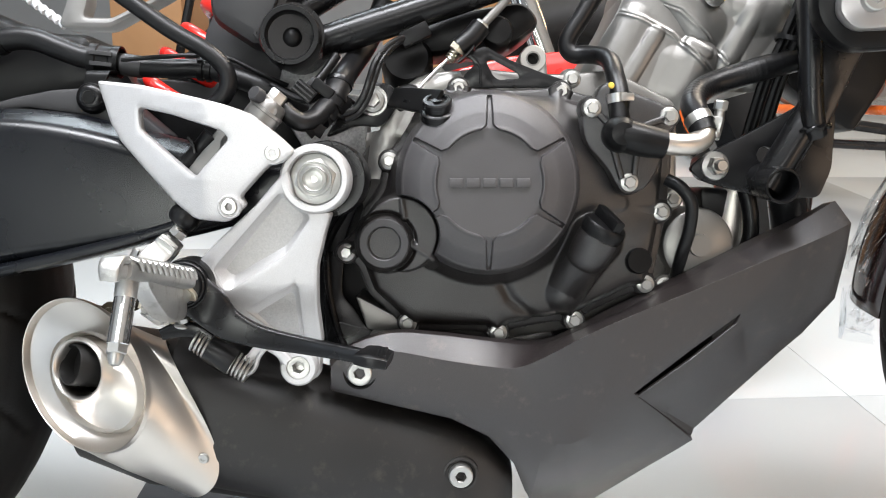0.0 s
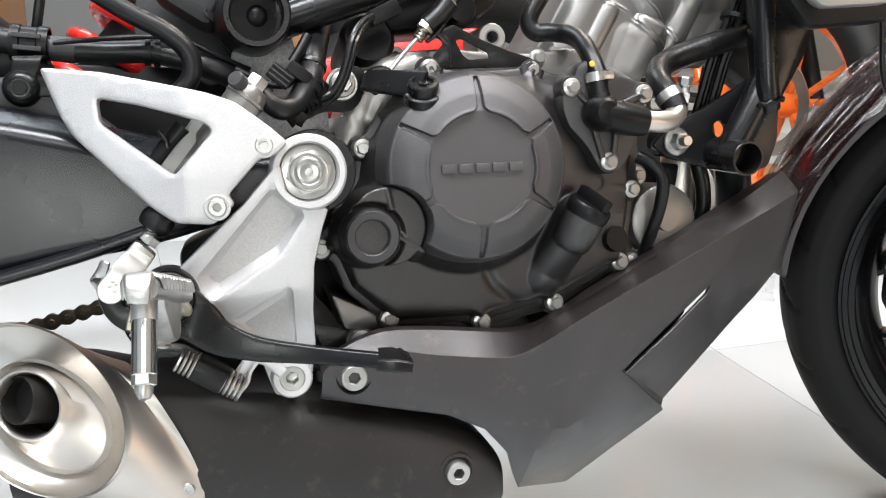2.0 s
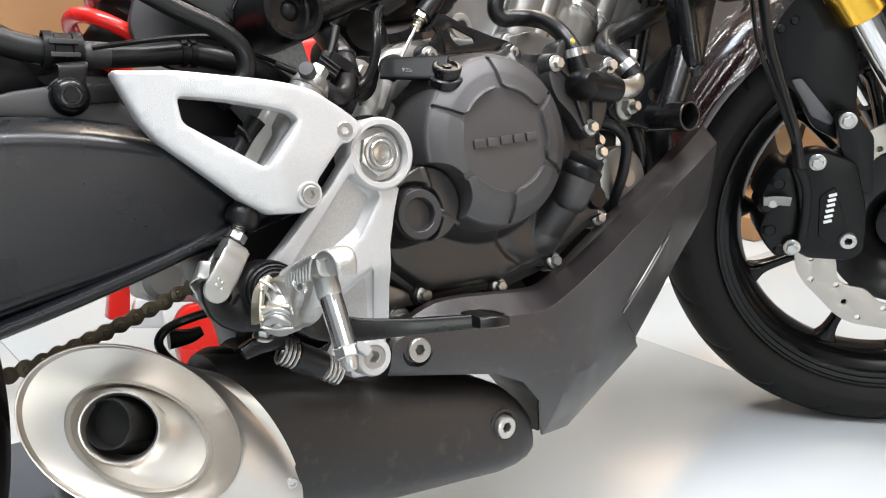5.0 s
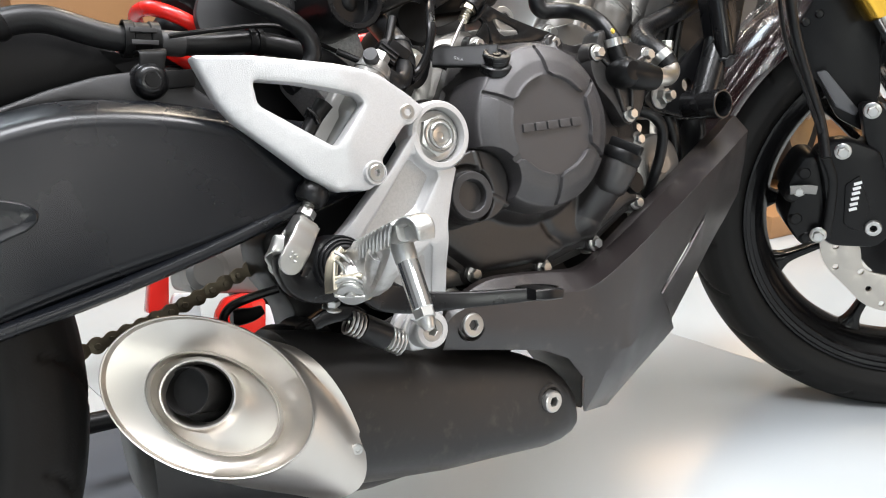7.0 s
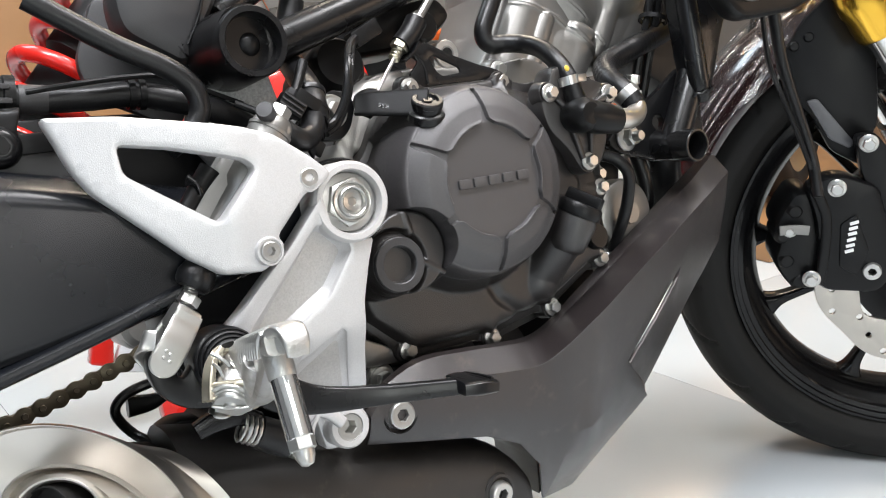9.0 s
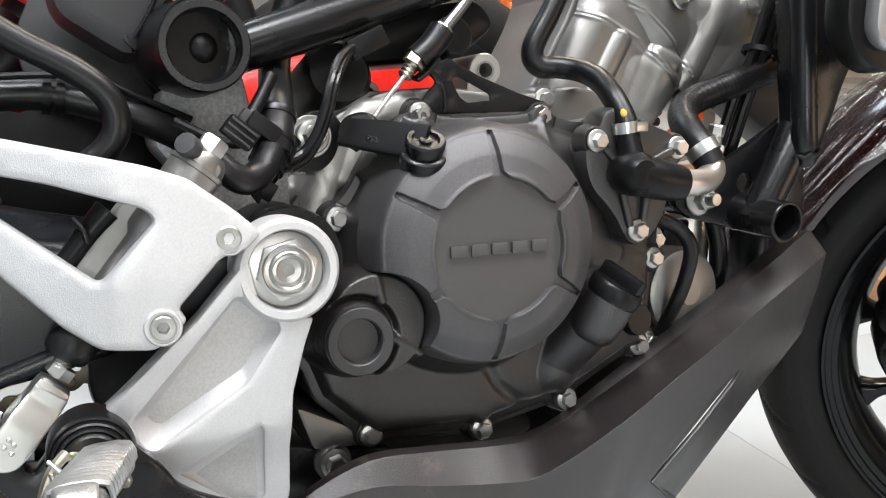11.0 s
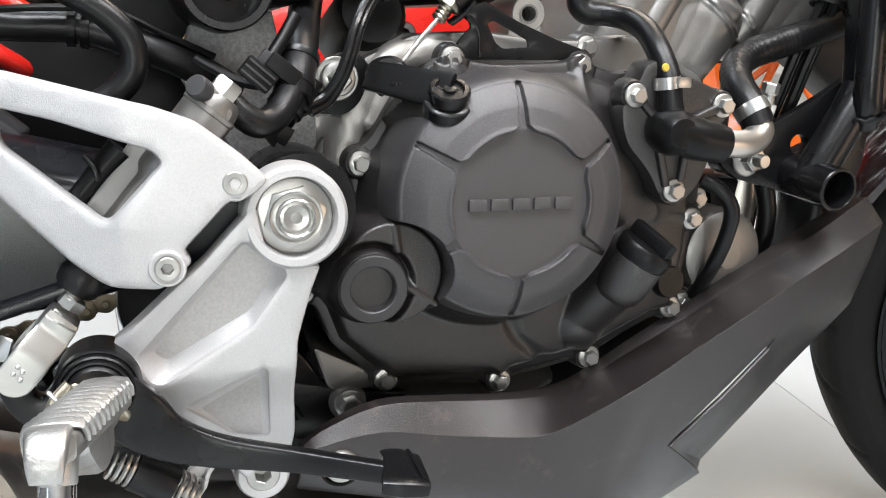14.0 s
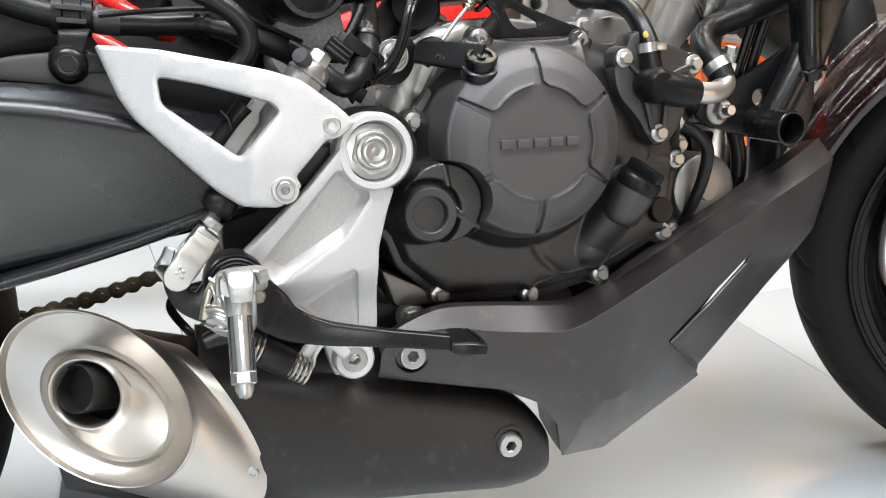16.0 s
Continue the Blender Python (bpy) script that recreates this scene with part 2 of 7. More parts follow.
def plate(outline, y0, y1, r=0.004, bevel=0.0015, holes=(), hole_r=0.003, bend=None, back=True):
    """A plate in the xz plane from y0 (its face towards -y) to y1, with rounded corners and edges, and holes right through."""
    bm = bmesh.new()
    rims = {0: [], 1: []}
    rings = [(turned(fillet(outline, r) if r else list(outline)), 1)]
    rings += [(turned(fillet(h, hole_r)) if hole_r else turned(list(h)), -1) for h in holes]
    levels = [(y0, bevel), (y0 + bevel * 0.3, bevel * 0.3), (y0 + bevel, 0.0)]
    if back:
        levels += [(y1 - bevel, 0.0), (y1 - bevel * 0.3, bevel * 0.3), (y1, bevel)]
    else:
        levels += [(y1, 0.0)]
    for pts, side in rings:
        loops = []
        for y, d in levels:
            loops.append([bm.verts.new((x, y, z)) for x, z in (inset(pts, d * side) if d else pts)])
        for a, b in zip(loops, loops[1:]):
            for i in range(len(a)):
                j = (i + 1) % len(a)
                bm.faces.new((a[i], a[j], b[j], b[i]))
        for end in (0, -1):
            rims[0 if end == 0 else 1] += [bm.edges.get((loops[end][i - 1], loops[end][i])) for i in range(len(pts))]
    bmesh.ops.triangle_fill(bm, use_beauty=True, edges=rims[0])
    bmesh.ops.triangle_fill(bm, use_beauty=True, edges=rims[1])
    if bend:
        for axis, step in ((0, 0.006), (2, 0.006)):
            lo, hi = min(v.co[axis] for v in bm.verts), max(v.co[axis] for v in bm.verts)
            for k in range(1, int((hi - lo) / step) + 1):
                at = Vector((0, 0, 0))
                at[axis] = lo + step * k
                nor = Vector((0, 0, 0))
                nor[axis] = 1
                bmesh.ops.bisect_plane(bm, geom=bm.verts[:] + bm.edges[:] + bm.faces[:], plane_co=at, plane_no=nor)
        for v in bm.verts:
            v.co.y += bend(v.co.x, v.co.z)
    return bm


def smooth_path(pts, n=6):
    """A Catmull-Rom curve through the points (any number of values each)."""
    P = [np.array(p, float) for p in pts]
    P = [2 * P[0] - P[1]] + P + [2 * P[-1] - P[-2]]
    out = []
    for i in range(1, len(P) - 2):
        a, b, c, d = P[i - 1:i + 3]
        for j in range(n):
            s = j / n
            out.append(0.5 * (2 * b + (c - a) * s + (2 * a - 5 * b + 4 * c - d) * s * s + (3 * b - a - 3 * c + d) * s ** 3))
    return out + [P[-2]]


def skin(bm, rings, caps=True, closed=False):
    vs = [[bm.verts.new(p) for p in ring] for ring in rings]
    pairs = list(zip(vs, vs[1:])) + ([(vs[-1], vs[0])] if closed else [])
    for a, b in pairs:
        for i in range(len(a)):
            j = (i + 1) % len(a)
            bm.faces.new((a[i], a[j], b[j], b[i]))
    if caps and not closed:
        bm.faces.new(vs[0])
        bm.faces.new(vs[-1])
    return bm


def tube(path, r, n=14, res=6, bm=None, squash=1.0):
    """A round hose or pipe along a smooth path. r: one radius, or one for each point."""
    bm = bm or bmesh.new()
    radii = r if isinstance(r, (list, tuple)) else [r] * len(path)
    pts = smooth_path([(*p, q) for p, q in zip(path, radii)], res) if res > 1 else [np.array((*p, q)) for p, q in zip(path, radii)]
    rings, side = [], None
    for i, p in enumerate(pts):
        a, b = pts[max(0, i - 1)][:3], pts[min(len(pts) - 1, i + 1)][:3]
        t = Vector(b - a).normalized()
        if side is None:
            side = t.cross(Vector((0, 1, 0)) if abs(t.y) < 0.9 else Vector((1, 0, 0))).normalized()
        side = (side - t * side.dot(t)).normalized()
        other = t.cross(side)
        c = Vector(p[:3])
        rings.append([c + (side * math.cos(w) + other * math.sin(w) * squash) * p[3] for w in (2 * math.pi * k / n for k in range(n))])
    return skin(bm, rings)


def axis_matrix(at, axis):
    """A pose whose z runs along axis."""
    q = Vector(axis).to_track_quat("Z", "Y")
    return Matrix.Translation(Vector(at)) @ q.to_matrix().to_4x4()


def lathe(profile, at=(0, 0, 0), axis=(0, -1, 0), n=40, bm=None, closed=False):
    """A turned part: profile of (radius, height along the axis)."""
    bm = bm or bmesh.new()
    m = axis_matrix(at, axis)
    rings = [[m @ Vector((max(r, 1e-5) * math.cos(w), max(r, 1e-5) * math.sin(w), h)) for w in (2 * math.pi * k / n for k in range(n))] for r, h in profile]
    return skin(bm, rings, closed=closed)


def block(sections, n=5, power=4.0, bm=None):
    """A rounded body along x: sections of (x, y, z, half width in y, half height in z, power of its roundness)."""
    bm = bm or bmesh.new()
    rings = []
    for x, y, z, hy, hz, pw in sections:
        ring = []
        for k in range(8 * n):
            w = 2 * math.pi * k / (8 * n)
            c, s = math.cos(w), math.sin(w)
            ring.append((x, y + hy * math.copysign(abs(c) ** (2 / pw), c), z + hz * math.copysign(abs(s) ** (2 / pw), s)))
        rings.append(ring)
    return skin(bm, rings)


def bar(path, half_heights, half_thick, up=(0, 0, 1), res=5, bm=None, round_=3.2, n=24):
    """A flat bar along a smooth path."""
    bm = bm or bmesh.new()
    th = half_thick if isinstance(half_thick, (list, tuple)) else [half_thick] * len(path)
    pts = smooth_path([(*p, h, q) for p, h, q in zip(path, half_heights, th)], res)
    rings = []
    for i, p in enumerate(pts):
        t = Vector(pts[min(len(pts) - 1, i + 1)][:3] - pts[max(0, i - 1)][:3]).normalized()
        v = (Vector(up) - t * t.dot(Vector(up))).normalized()
        w = t.cross(v)
        ring = []
        for k in range(n):
            a = 2 * math.pi * k / n
            c, s = math.cos(a), math.sin(a)
            ring.append(Vector(p[:3]) + v * (p[3] * math.copysign(abs(s) ** (2 / round_), s)) + w * (p[4] * math.copysign(abs(c) ** (2 / round_), c)))
        rings.append(ring)
    return skin(bm, rings)


def inside_distance(X, Z, outline):
    """How far each place lies inside the outline (outside: minus)."""
    P = np.array(outline, float)
    best, odd = np.full(X.shape, 1e9), np.zeros(X.shape, bool)
    for (ax, az), (bx, bz) in zip(P, np.roll(P, -1, 0)):
        ex, ez = bx - ax, bz - az
        f = np.clip(((X - ax) * ex + (Z - az) * ez) / (ex * ex + ez * ez + 1e-12), 0, 1)
        best = np.minimum(best, np.hypot(X - ax - f * ex, Z - az - f * ez))
        odd ^= ((az > Z) != (bz > Z)) & (X < ax + (Z - az) * ex / (ez if abs(ez) > 1e-12 else 1e-12))
    return np.where(odd, best, -best)


def line_distance(X, Z, path):
    """Distance from a broken line in the xz plane, and how far along it."""
    best, along, n = np.full(X.shape, 1e9), np.zeros(X.shape), len(path) - 1
    for i, (a, b) in enumerate(zip(path, path[1:])):
        ex, ez = b[0] - a[0], b[-1] - a[-1]
        f = np.clip(((X - a[0]) * ex + (Z - a[-1]) * ez) / (ex * ex + ez * ez + 1e-12), 0, 1)
        g = np.hypot(X - a[0] - f * ex, Z - a[-1] - f * ez)
        along = np.where(g < best, (i + f) / n, along)
        best = np.minimum(best, g)
    return best, along


def ridge_height(X, Z, path, r):
    """The outward height of a round ridge of radius r whose axis runs along points (x, y, z)."""
    g, f = line_distance(X, Z, path)
    depth = np.interp(f, np.linspace(0, 1, len(path)), [-p[1] for p in path])
    return depth + np.where(g < r, np.sqrt(np.maximum(r * r - g * g, 0)), -(g - r) * 3)


def melt(a, b, k):
    """The higher of two heights with a fillet of about k."""
    t = np.clip(0.5 + 0.5 * (a - b) / k, 0, 1)
    return b + (a - b) * t + k * t * (1 - t)


def height_mesh(fn, outline, step, low):
    """A cast surface standing out towards -y by fn(x, z) inside an outline."""
    P = np.array(outline, float)
    xs, zs = np.arange(P[:, 0].min(), P[:, 0].max() + step, step), np.arange(P[:, 1].min(), P[:, 1].max() + step, step)
    X, Z = np.meshgrid(xs, zs)
    H = fn(X, Z)
    keep = (H > low) & (inside_distance(X, Z, outline) > 0)
    cell = keep[:-1, :-1] & keep[1:, :-1] & keep[:-1, 1:] & keep[1:, 1:]
    n = len(xs)
    faces = [(i * n + j, i * n + j + 1, (i + 1) * n + j + 1, (i + 1) * n + j) for i, j in zip(*np.nonzero(cell))]
    used = sorted({v for f in faces for v in f})
    order = {v: k for k, v in enumerate(used)}
    XYZ = np.stack([X.ravel(), -H.ravel(), Z.ravel()], 1)
    me = bpy.data.meshes.new("mesh")
    me.from_pydata(XYZ[used].tolist(), [], [tuple(order[v] for v in f) for f in faces])
    me.shade_smooth()
    return me


def lettering(text, size, depth):
    """Raised letters, centred, in the xy plane."""
    curve = bpy.data.curves.new("letters", "FONT")
    curve.body, curve.size, curve.extrude, curve.align_x = text, size, depth, "CENTER"
    curve.resolution_u = 2
    ob = bpy.data.objects.new("letters", curve)
    me = bpy.data.meshes.new_from_object(ob)
    bpy.data.objects.remove(ob)
    me.materials.clear()
    return me


def hexagon(s, h, chamfer=0.12, dish=True):
    """A hexagon head, s across the flats and h high, on z."""
    bm = bmesh.new()
    R = s / math.sqrt(3)
    rings = []
    for z, k in ((0, 1), (h * (1 - chamfer), 1), (h, 0.86)):
        rings.append([(R * k * math.cos(math.pi / 3 * i), R * k * math.sin(math.pi / 3 * i), z) for i in range(6)])
    if dish:
        rings.append([(R * 0.66 * math.cos(math.pi / 3 * i), R * 0.66 * math.sin(math.pi / 3 * i), h * 0.93) for i in range(6)])
    return skin(bm, rings)


def join(*bms):
    out = bmesh.new()
    for b in bms:
        me = bpy.data.meshes.new("tmp")
        b.to_mesh(me)
        b.free()
        out.from_mesh(me)
        bpy.data.meshes.remove(me)
    return out


def moved(bm, m):
    bmesh.ops.transform(bm, matrix=m, verts=bm.verts)
    return bm


# bolts share their meshes
def flange_bolt_mesh(s, mat):
    f = s * 0.86
    me = finish(join(lathe([(0, 0), (f, 0), (f, s * 0.1), (f * 0.93, s * 0.17), (s * 0.52, s * 0.26), (0, s * 0.26)], (0, 0, 0), (0, 0, 1), 24), moved(hexagon(s, s * 0.58, 0.14, False), pose(0, 0, s * 0.24))), 28)
    me.materials.append(mat)
    return me


def socket_bolt_mesh(r, mat):
    """A round head with a hexagon socket."""
    turns = [math.pi / 12 * k for k in range(24)]
    flat = [math.cos(math.pi / 6) / math.cos((w + math.pi / 6) % (math.pi / 3) - math.pi / 6) for w in turns]
    rings = [[(r * k * math.cos(w), r * k * math.sin(w), r * z) for w in turns] for k, z in ((1e-3, -0.6), (1, -0.6), (1, 0.38), (0.95, 0.5), (0.85, 0.56), (0.6, 0.56))]
    rings += [[(r * k * f * math.cos(w), r * k * f * math.sin(w), r * z) for w, f in zip(turns, flat)] for k, z in ((0.50, 0.55), (0.46, 0.50), (0.44, -0.45), (1e-3, -0.5))]
    me = finish(skin(bmesh.new(), rings), 28)
    me.materials.append(mat)
    return me


BOLT6 = flange_bolt_mesh(0.0085, ZINC)
BOLT8 = flange_bolt_mesh(0.0115, ZINC)
BOLT10 = flange_bolt_mesh(0.014, ZINC)
SOCKET6 = socket_bolt_mesh(0.0060, ZINC)
SOCKET10 = socket_bolt_mesh(0.0098, ZINC)


def bolt(me, at, parent, axis=(0, -1, 0), turn=0, label=""):
    return part("bolt", me, None, parent, label, axis_matrix(at, axis) @ pose(0, 0, 0, 0, 0, turn))


# ---- room ----
def box_bm(x0, x1, y0, y1, z0, z1, bevel=0.0):
    bm = bmesh.new()
    bmesh.ops.create_cube(bm, size=1, matrix=Matrix.LocRotScale(((x0 + x1) / 2, (y0 + y1) / 2, (z0 + z1) / 2), None, (x1 - x0, y1 - y0, z1 - z0)))
    if bevel:
        bmesh.ops.bevel(bm, geom=list(bm.edges), offset=bevel, segments=2, affect="EDGES", profile=0.6)
    return bm


def structure(name, bm, mat, label):
    ob = part(name, bm, mat, None)
    return tagged(ob, label, "", "", "structure")


floor = structure("floor", box_bm(-5, 6, -5, 5, -0.2, -0.004), GROUT, "polished white tiled showroom floor with thin joints")
wall_back = structure("wall_back", box_bm(-5, 6, 5, 5.15, -0.2, 3.0), WALL, "plain pale grey painted showroom wall")
wall_left = structure("wall_left", box_bm(-5.15, -5, -5, 5, -0.2, 3.0), WALL, "plain pale grey painted side wall")
wall_right = structure("wall_right", box_bm(6, 6.15, -5, 5, -0.2, 3.0), WALL, "plain pale grey painted side wall")
wall_front = structure("wall_front", box_bm(-5, 6, -5.15, -5, -0.2, 3.0), WALL, "plain pale grey painted wall behind the viewer")
ceiling = structure("ceiling", box_bm(-5, 6, -5, 5, 3.0, 3.15), CEIL, "plain white showroom ceiling")

# ---- motorcycle ----
bike = thing("motorcycle", "black naked motorcycle with silver footrest bracket leaning on its side stand", "motorcycle", STAND)

# rear wheel
def tyre_profile(R, w, rim):
    out = []
    for k in range(13):
        a = math.pi * k / 12
        out.append((R - w * 0.42 + w * 0.42 * math.sin(a) ** 0.8, -w / 2 * math.cos(a)))
    return [(rim, -w * 0.36), (rim + 0.01, -w * 0.45)] + out + [(rim + 0.01, w * 0.45), (rim, w * 0.36)]


def treaded_tyre(R, w, rim, n=640, m=56):
    """A tyre with short slanting grooves cut into both shoulders of its tread."""
    P = tyre_profile(R, w, rim)
    at = np.linspace(0, len(P) - 1, m)
    pr, ph = np.interp(at, range(len(P)), [p[0] for p in P]), np.interp(at, range(len(P)), [p[1] for p in P])
    rings = []
    for r, y in zip(pr, ph):
        s, ring = abs(y) / (w / 2), []
        for k in range(n):
            a = 2 * math.pi * k / n
            cut = 0.0
            if 0.16 < s < 0.92 and r > R - 0.045:
                turn = (a - 0.22 * (s - 0.2) + (0.13 if y < 0 else 0)) * 22 / (2 * math.pi)
                off = abs(turn - round(turn)) * 2 * math.pi / 22 * R
                long_cut = int(round(turn)) % 2 == 0 or s > 0.45
                cut = 0.0042 * min(1, max(0, 1.6 - off / 0.0026)) if long_cut else 0
            rr = r - cut
            ring.append((rr * math.cos(a), y, rr * math.sin(a)))
        rings.append(ring)
    return skin(bmesh.new(), rings, caps=False, closed=True)


REAR = (-0.642, 0.0, 0.336)
rear_tyre = part("tyre", finish(treaded_tyre(0.306, 0.145, 0.222), 60), TYRE, bike, "black rear tyre with treaded shoulders", Matrix.Translation(REAR))
part("rim", lathe([(0.222, -0.052), (0.226, -0.056), (0.224, -0.06), (0.205, -0.05), (0.195, -0.02), (0.195, 0.02), (0.205, 0.05), (0.224, 0.06), (0.222, 0.052)], (0, 0, 0), (0, 1, 0), 72, closed=True), WHEEL_BLACK, rear_tyre)

# front wheel, turned to the right: its own frame has x ahead, y to the left, z up
u, v, w_ = Vector((0.746, -0.666, 0.0)), Vector((-0.150, -0.168, 0.974)), Vector((0.649, 0.727, 0.225))
FW = Matrix(((u.x, w_.x, v.x, 0.70), (u.y, w_.y, v.y, -0.018), (u.z, w_.z, v.z, 0.285), (0, 0, 0, 1)))
front = new("front_wheel")
front.parent = bike
front.matrix_basis = FW
tagged(front, "gloss black cast front wheel with treaded tyre")
part("tyre", finish(treaded_tyre(0.293, 0.112, 0.222), 60), TYRE, front, "black front tyre with slanting tread grooves")
part("rim", lathe([(0.220, -0.042), (0.2265, -0.046), (0.2275, -0.0485), (0.2265, -0.0500), (0.2235, -0.0500), (0.2225, -0.0470), (0.2175, -0.0460), (0.2165, -0.0430), (0.2110, -0.0415), (0.2095, -0.0365), (0.2, -0.03), (0.192, -0.02), (0.189, 0), (0.192, 0.02), (0.2, 0.03), (0.213, 0.044), (0.2265, 0.049), (0.220, 0.042)], (0, 0, 0), (0, 1, 0), 120, closed=True), WHEEL_BLACK, front)

# front wheel: spokes, brake, fork, mudguard
def spoke():
    bm = bar([(0.03, 0, 0), (0.08, -0.003, 0), (0.14, -0.003, 0), (0.172, 0, 0), (0.186, 0, 0), (0.197, 0, 0)], [0.008, 0.0062, 0.0055, 0.0072, 0.013, 0.022], [0.012, 0.011, 0.010, 0.011, 0.013, 0.016], up=(0, 0, 1), res=4)
    return finish(bm)


spoke_mesh = spoke()
for k in range(5):
    for a in (169.5, 198.3):
        part("spoke", spoke_mesh, WHEEL_BLACK, front, m=pose(0, 0, 0, 0, -(a + 72 * k), 0))
part("hub", lathe([(0, -0.05), (0.016, -0.05), (0.034, -0.042), (0.036, -0.02), (0.042, -0.01), (0.042, 0.01), (0.036, 0.02), (0.034, 0.042), (0, 0.05)], (0, 0, 0), (0, 1, 0), 40), WHEEL_BLACK, front)


def brake_disc(R, r0, th, waves=10):
    """A petal disc with rows of round holes."""
    outer = [((R - 0.004 * (1 + math.cos(waves * a)) / 2) * math.cos(a), (R - 0.004 * (1 + math.cos(waves * a)) / 2) * math.sin(a)) for a in (2 * math.pi * k / 180 for k in range(180))]
    inner = [((r0 + 0.005 * math.cos(waves * a)) * math.cos(a), (r0 + 0.005 * math.cos(waves * a)) * math.sin(a)) for a in (2 * math.pi * k / 90 for k in range(90))]
    holes = [inner]
    for k in range(30):
        a, r = 2 * math.pi * k / 30, r0 + (R - r0) * (0.28, 0.52, 0.76)[k % 3]
        c = (r * math.cos(a), r * math.sin(a))
        holes.append([(c[0] + 0.0038 * math.cos(b), c[1] + 0.0038 * math.sin(b)) for b in (2 * math.pi * j / 10 for j in range(10))])
    return plate(outer, -th / 2, th / 2, 0, 0.0004, holes, 0)


part("brake_disc", brake_disc(0.140, 0.098, 0.004), DISC, front, "drilled silver petal brake disc", pose(0, -0.062, 0))
part("disc_carrier", lathe([(0.034, -0.03), (0.06, -0.052), (0.099, -0.060), (0.099, -0.056), (0.06, -0.047), (0.034, -0.02)], (0, 0, 0), (0, 1, 0), 40, closed=True), WHEEL_BLACK, front)

fork_dir = Vector((-0.42, 0, 0.907))
fork = new("fork")
fork.parent = bike
fork.matrix_basis = FW
tagged(fork, "upside-down front fork with gold upper tubes")
for side in (-1, 1):
    foot = Vector((0.072, 0.094 * side, -0.01))
    part("fork_foot", bar([foot - fork_dir * 0.02, foot + fork_dir * 0.03, foot + fork_dir * 0.10, foot + fork_dir * 0.15], [0.03, 0.03, 0.026, 0.024], [0.022, 0.026, 0.025, 0.024], up=(1, 0, 0.4)), WHEEL_BLACK, fork)
    part("fork_leg", tube([foot + fork_dir * 0.12, foot + fork_dir * 0.40], 0.0185, 24, 1), CHROME, fork, "chromed inner fork tube")
    part("gold_tube", lathe([(0.0, 0.0), (0.024, 0.0), (0.0265, 0.004), (0.0265, 0.03), (0.0275, 0.032), (0.0275, 0.05), (0.026, 0.053), (0.026, 0.062)] + [q for k in range(7) for q in ((0.0278, 0.064 + 0.014 * k), (0.0278, 0.070 + 0.014 * k), (0.0262, 0.072 + 0.014 * k), (0.0262, 0.076 + 0.014 * k))] + [(0.0275, 0.17), (0.0275, 0.3), (0, 0.3)], foot + fork_dir * 0.305, fork_dir, 32), GOLD, fork, "gold anodised outer fork tube")

# brake caliper behind the fork leg
caliper = part("brake_caliper", plate([(-0.1451, 0.1127), (-0.1289, 0.1237), (-0.107, 0.1249), (-0.0702, 0.1049), (-0.0617, 0.0508), (-0.0652, -0.0066), (-0.0813, -0.0175), (-0.1317, -0.0078), (-0.1435, 0.0046), (-0.137, 0.043), (-0.1383, 0.0816)], -0.108, -0.072, 0.010, 0.007), PLASTIC, bike, "black sliding brake caliper with white lettering bars", FW)
part("piston_housing", plate([(-0.17, 0.0912), (-0.1543, 0.1109), (-0.1349, 0.1065), (-0.1302, 0.0494), (-0.1398, -0.0091), (-0.1686, -0.0016), (-0.1848, 0.0311), (-0.1746, 0.0561), (-0.1801, 0.0733)], -0.1, -0.03, 0.012, 0.008), PLASTIC, caliper)
part("caliper_back", plate([(-0.1549, 0.0689), (-0.1249, 0.0742), (-0.0795, 0.0537), (-0.0712, -0.0152), (-0.1318, -0.0275), (-0.1664, -0.0014)], -0.052, -0.03, 0.01, 0.005), PLASTIC, caliper)
for x, z in [(-0.157, 0.0888), (-0.1716, 0.0627), (-0.1705, 0.0323), (-0.1597, 0.006)]:
    part("piston_boss", lathe([(0, 0.004), (0.006, 0.0035), (0.0095, 0.0), (0.0105, -0.006), (0.0105, -0.04), (0, -0.04)], (x, -0.098, z), (0, -1, 0), 24), PLASTIC, caliper)
part("bridge_rib", bar([(x, -0.104, z) for x, z in [(-0.1371, 0.1173), (-0.1273, 0.0816), (-0.1308, 0.044), (-0.1389, 0.006)]], [0.006] * 4, 0.006, up=(1, 0, 0), res=4), PLASTIC, caliper)
part("text_panel", plate([(-0.114, 0.0704), (-0.0961, 0.0801), (-0.0859, 0.0347), (-0.1009, 0.0081), (-0.118, 0.0203)], -0.1105, -0.105, 0.004, 0.002), PLASTIC, caliper)
part("hanger_plate", plate([(-0.0901, 0.1635), (-0.0691, 0.1627), (-0.0495, 0.13), (-0.0522, 0.0573), (-0.0731, 0.0731), (-0.0868, 0.1242)], -0.1, -0.085, 0.006, 0.002), PLASTIC, caliper)
part("pad_pin_spring", bar([(x, -0.112, z) for x, z in [(-0.1773, 0.0739), (-0.1607, 0.0726), (-0.147, 0.0693)]], [0.0055] * 3, 0.002, res=2), DULL, caliper)
for x, z in [(-0.0998, 0.0707), (-0.1012, 0.0647), (-0.1026, 0.0587), (-0.1041, 0.052), (-0.1056, 0.0453), (-0.107, 0.0391)]:
    part("lettering_bar", box_bm(-0.0046, 0.0046, -0.0006, 0.0006, -0.0017, 0.0017), WHITE_MARK, caliper, "white printed bar", pose(x, -0.1112, z, 0, -8, 0))
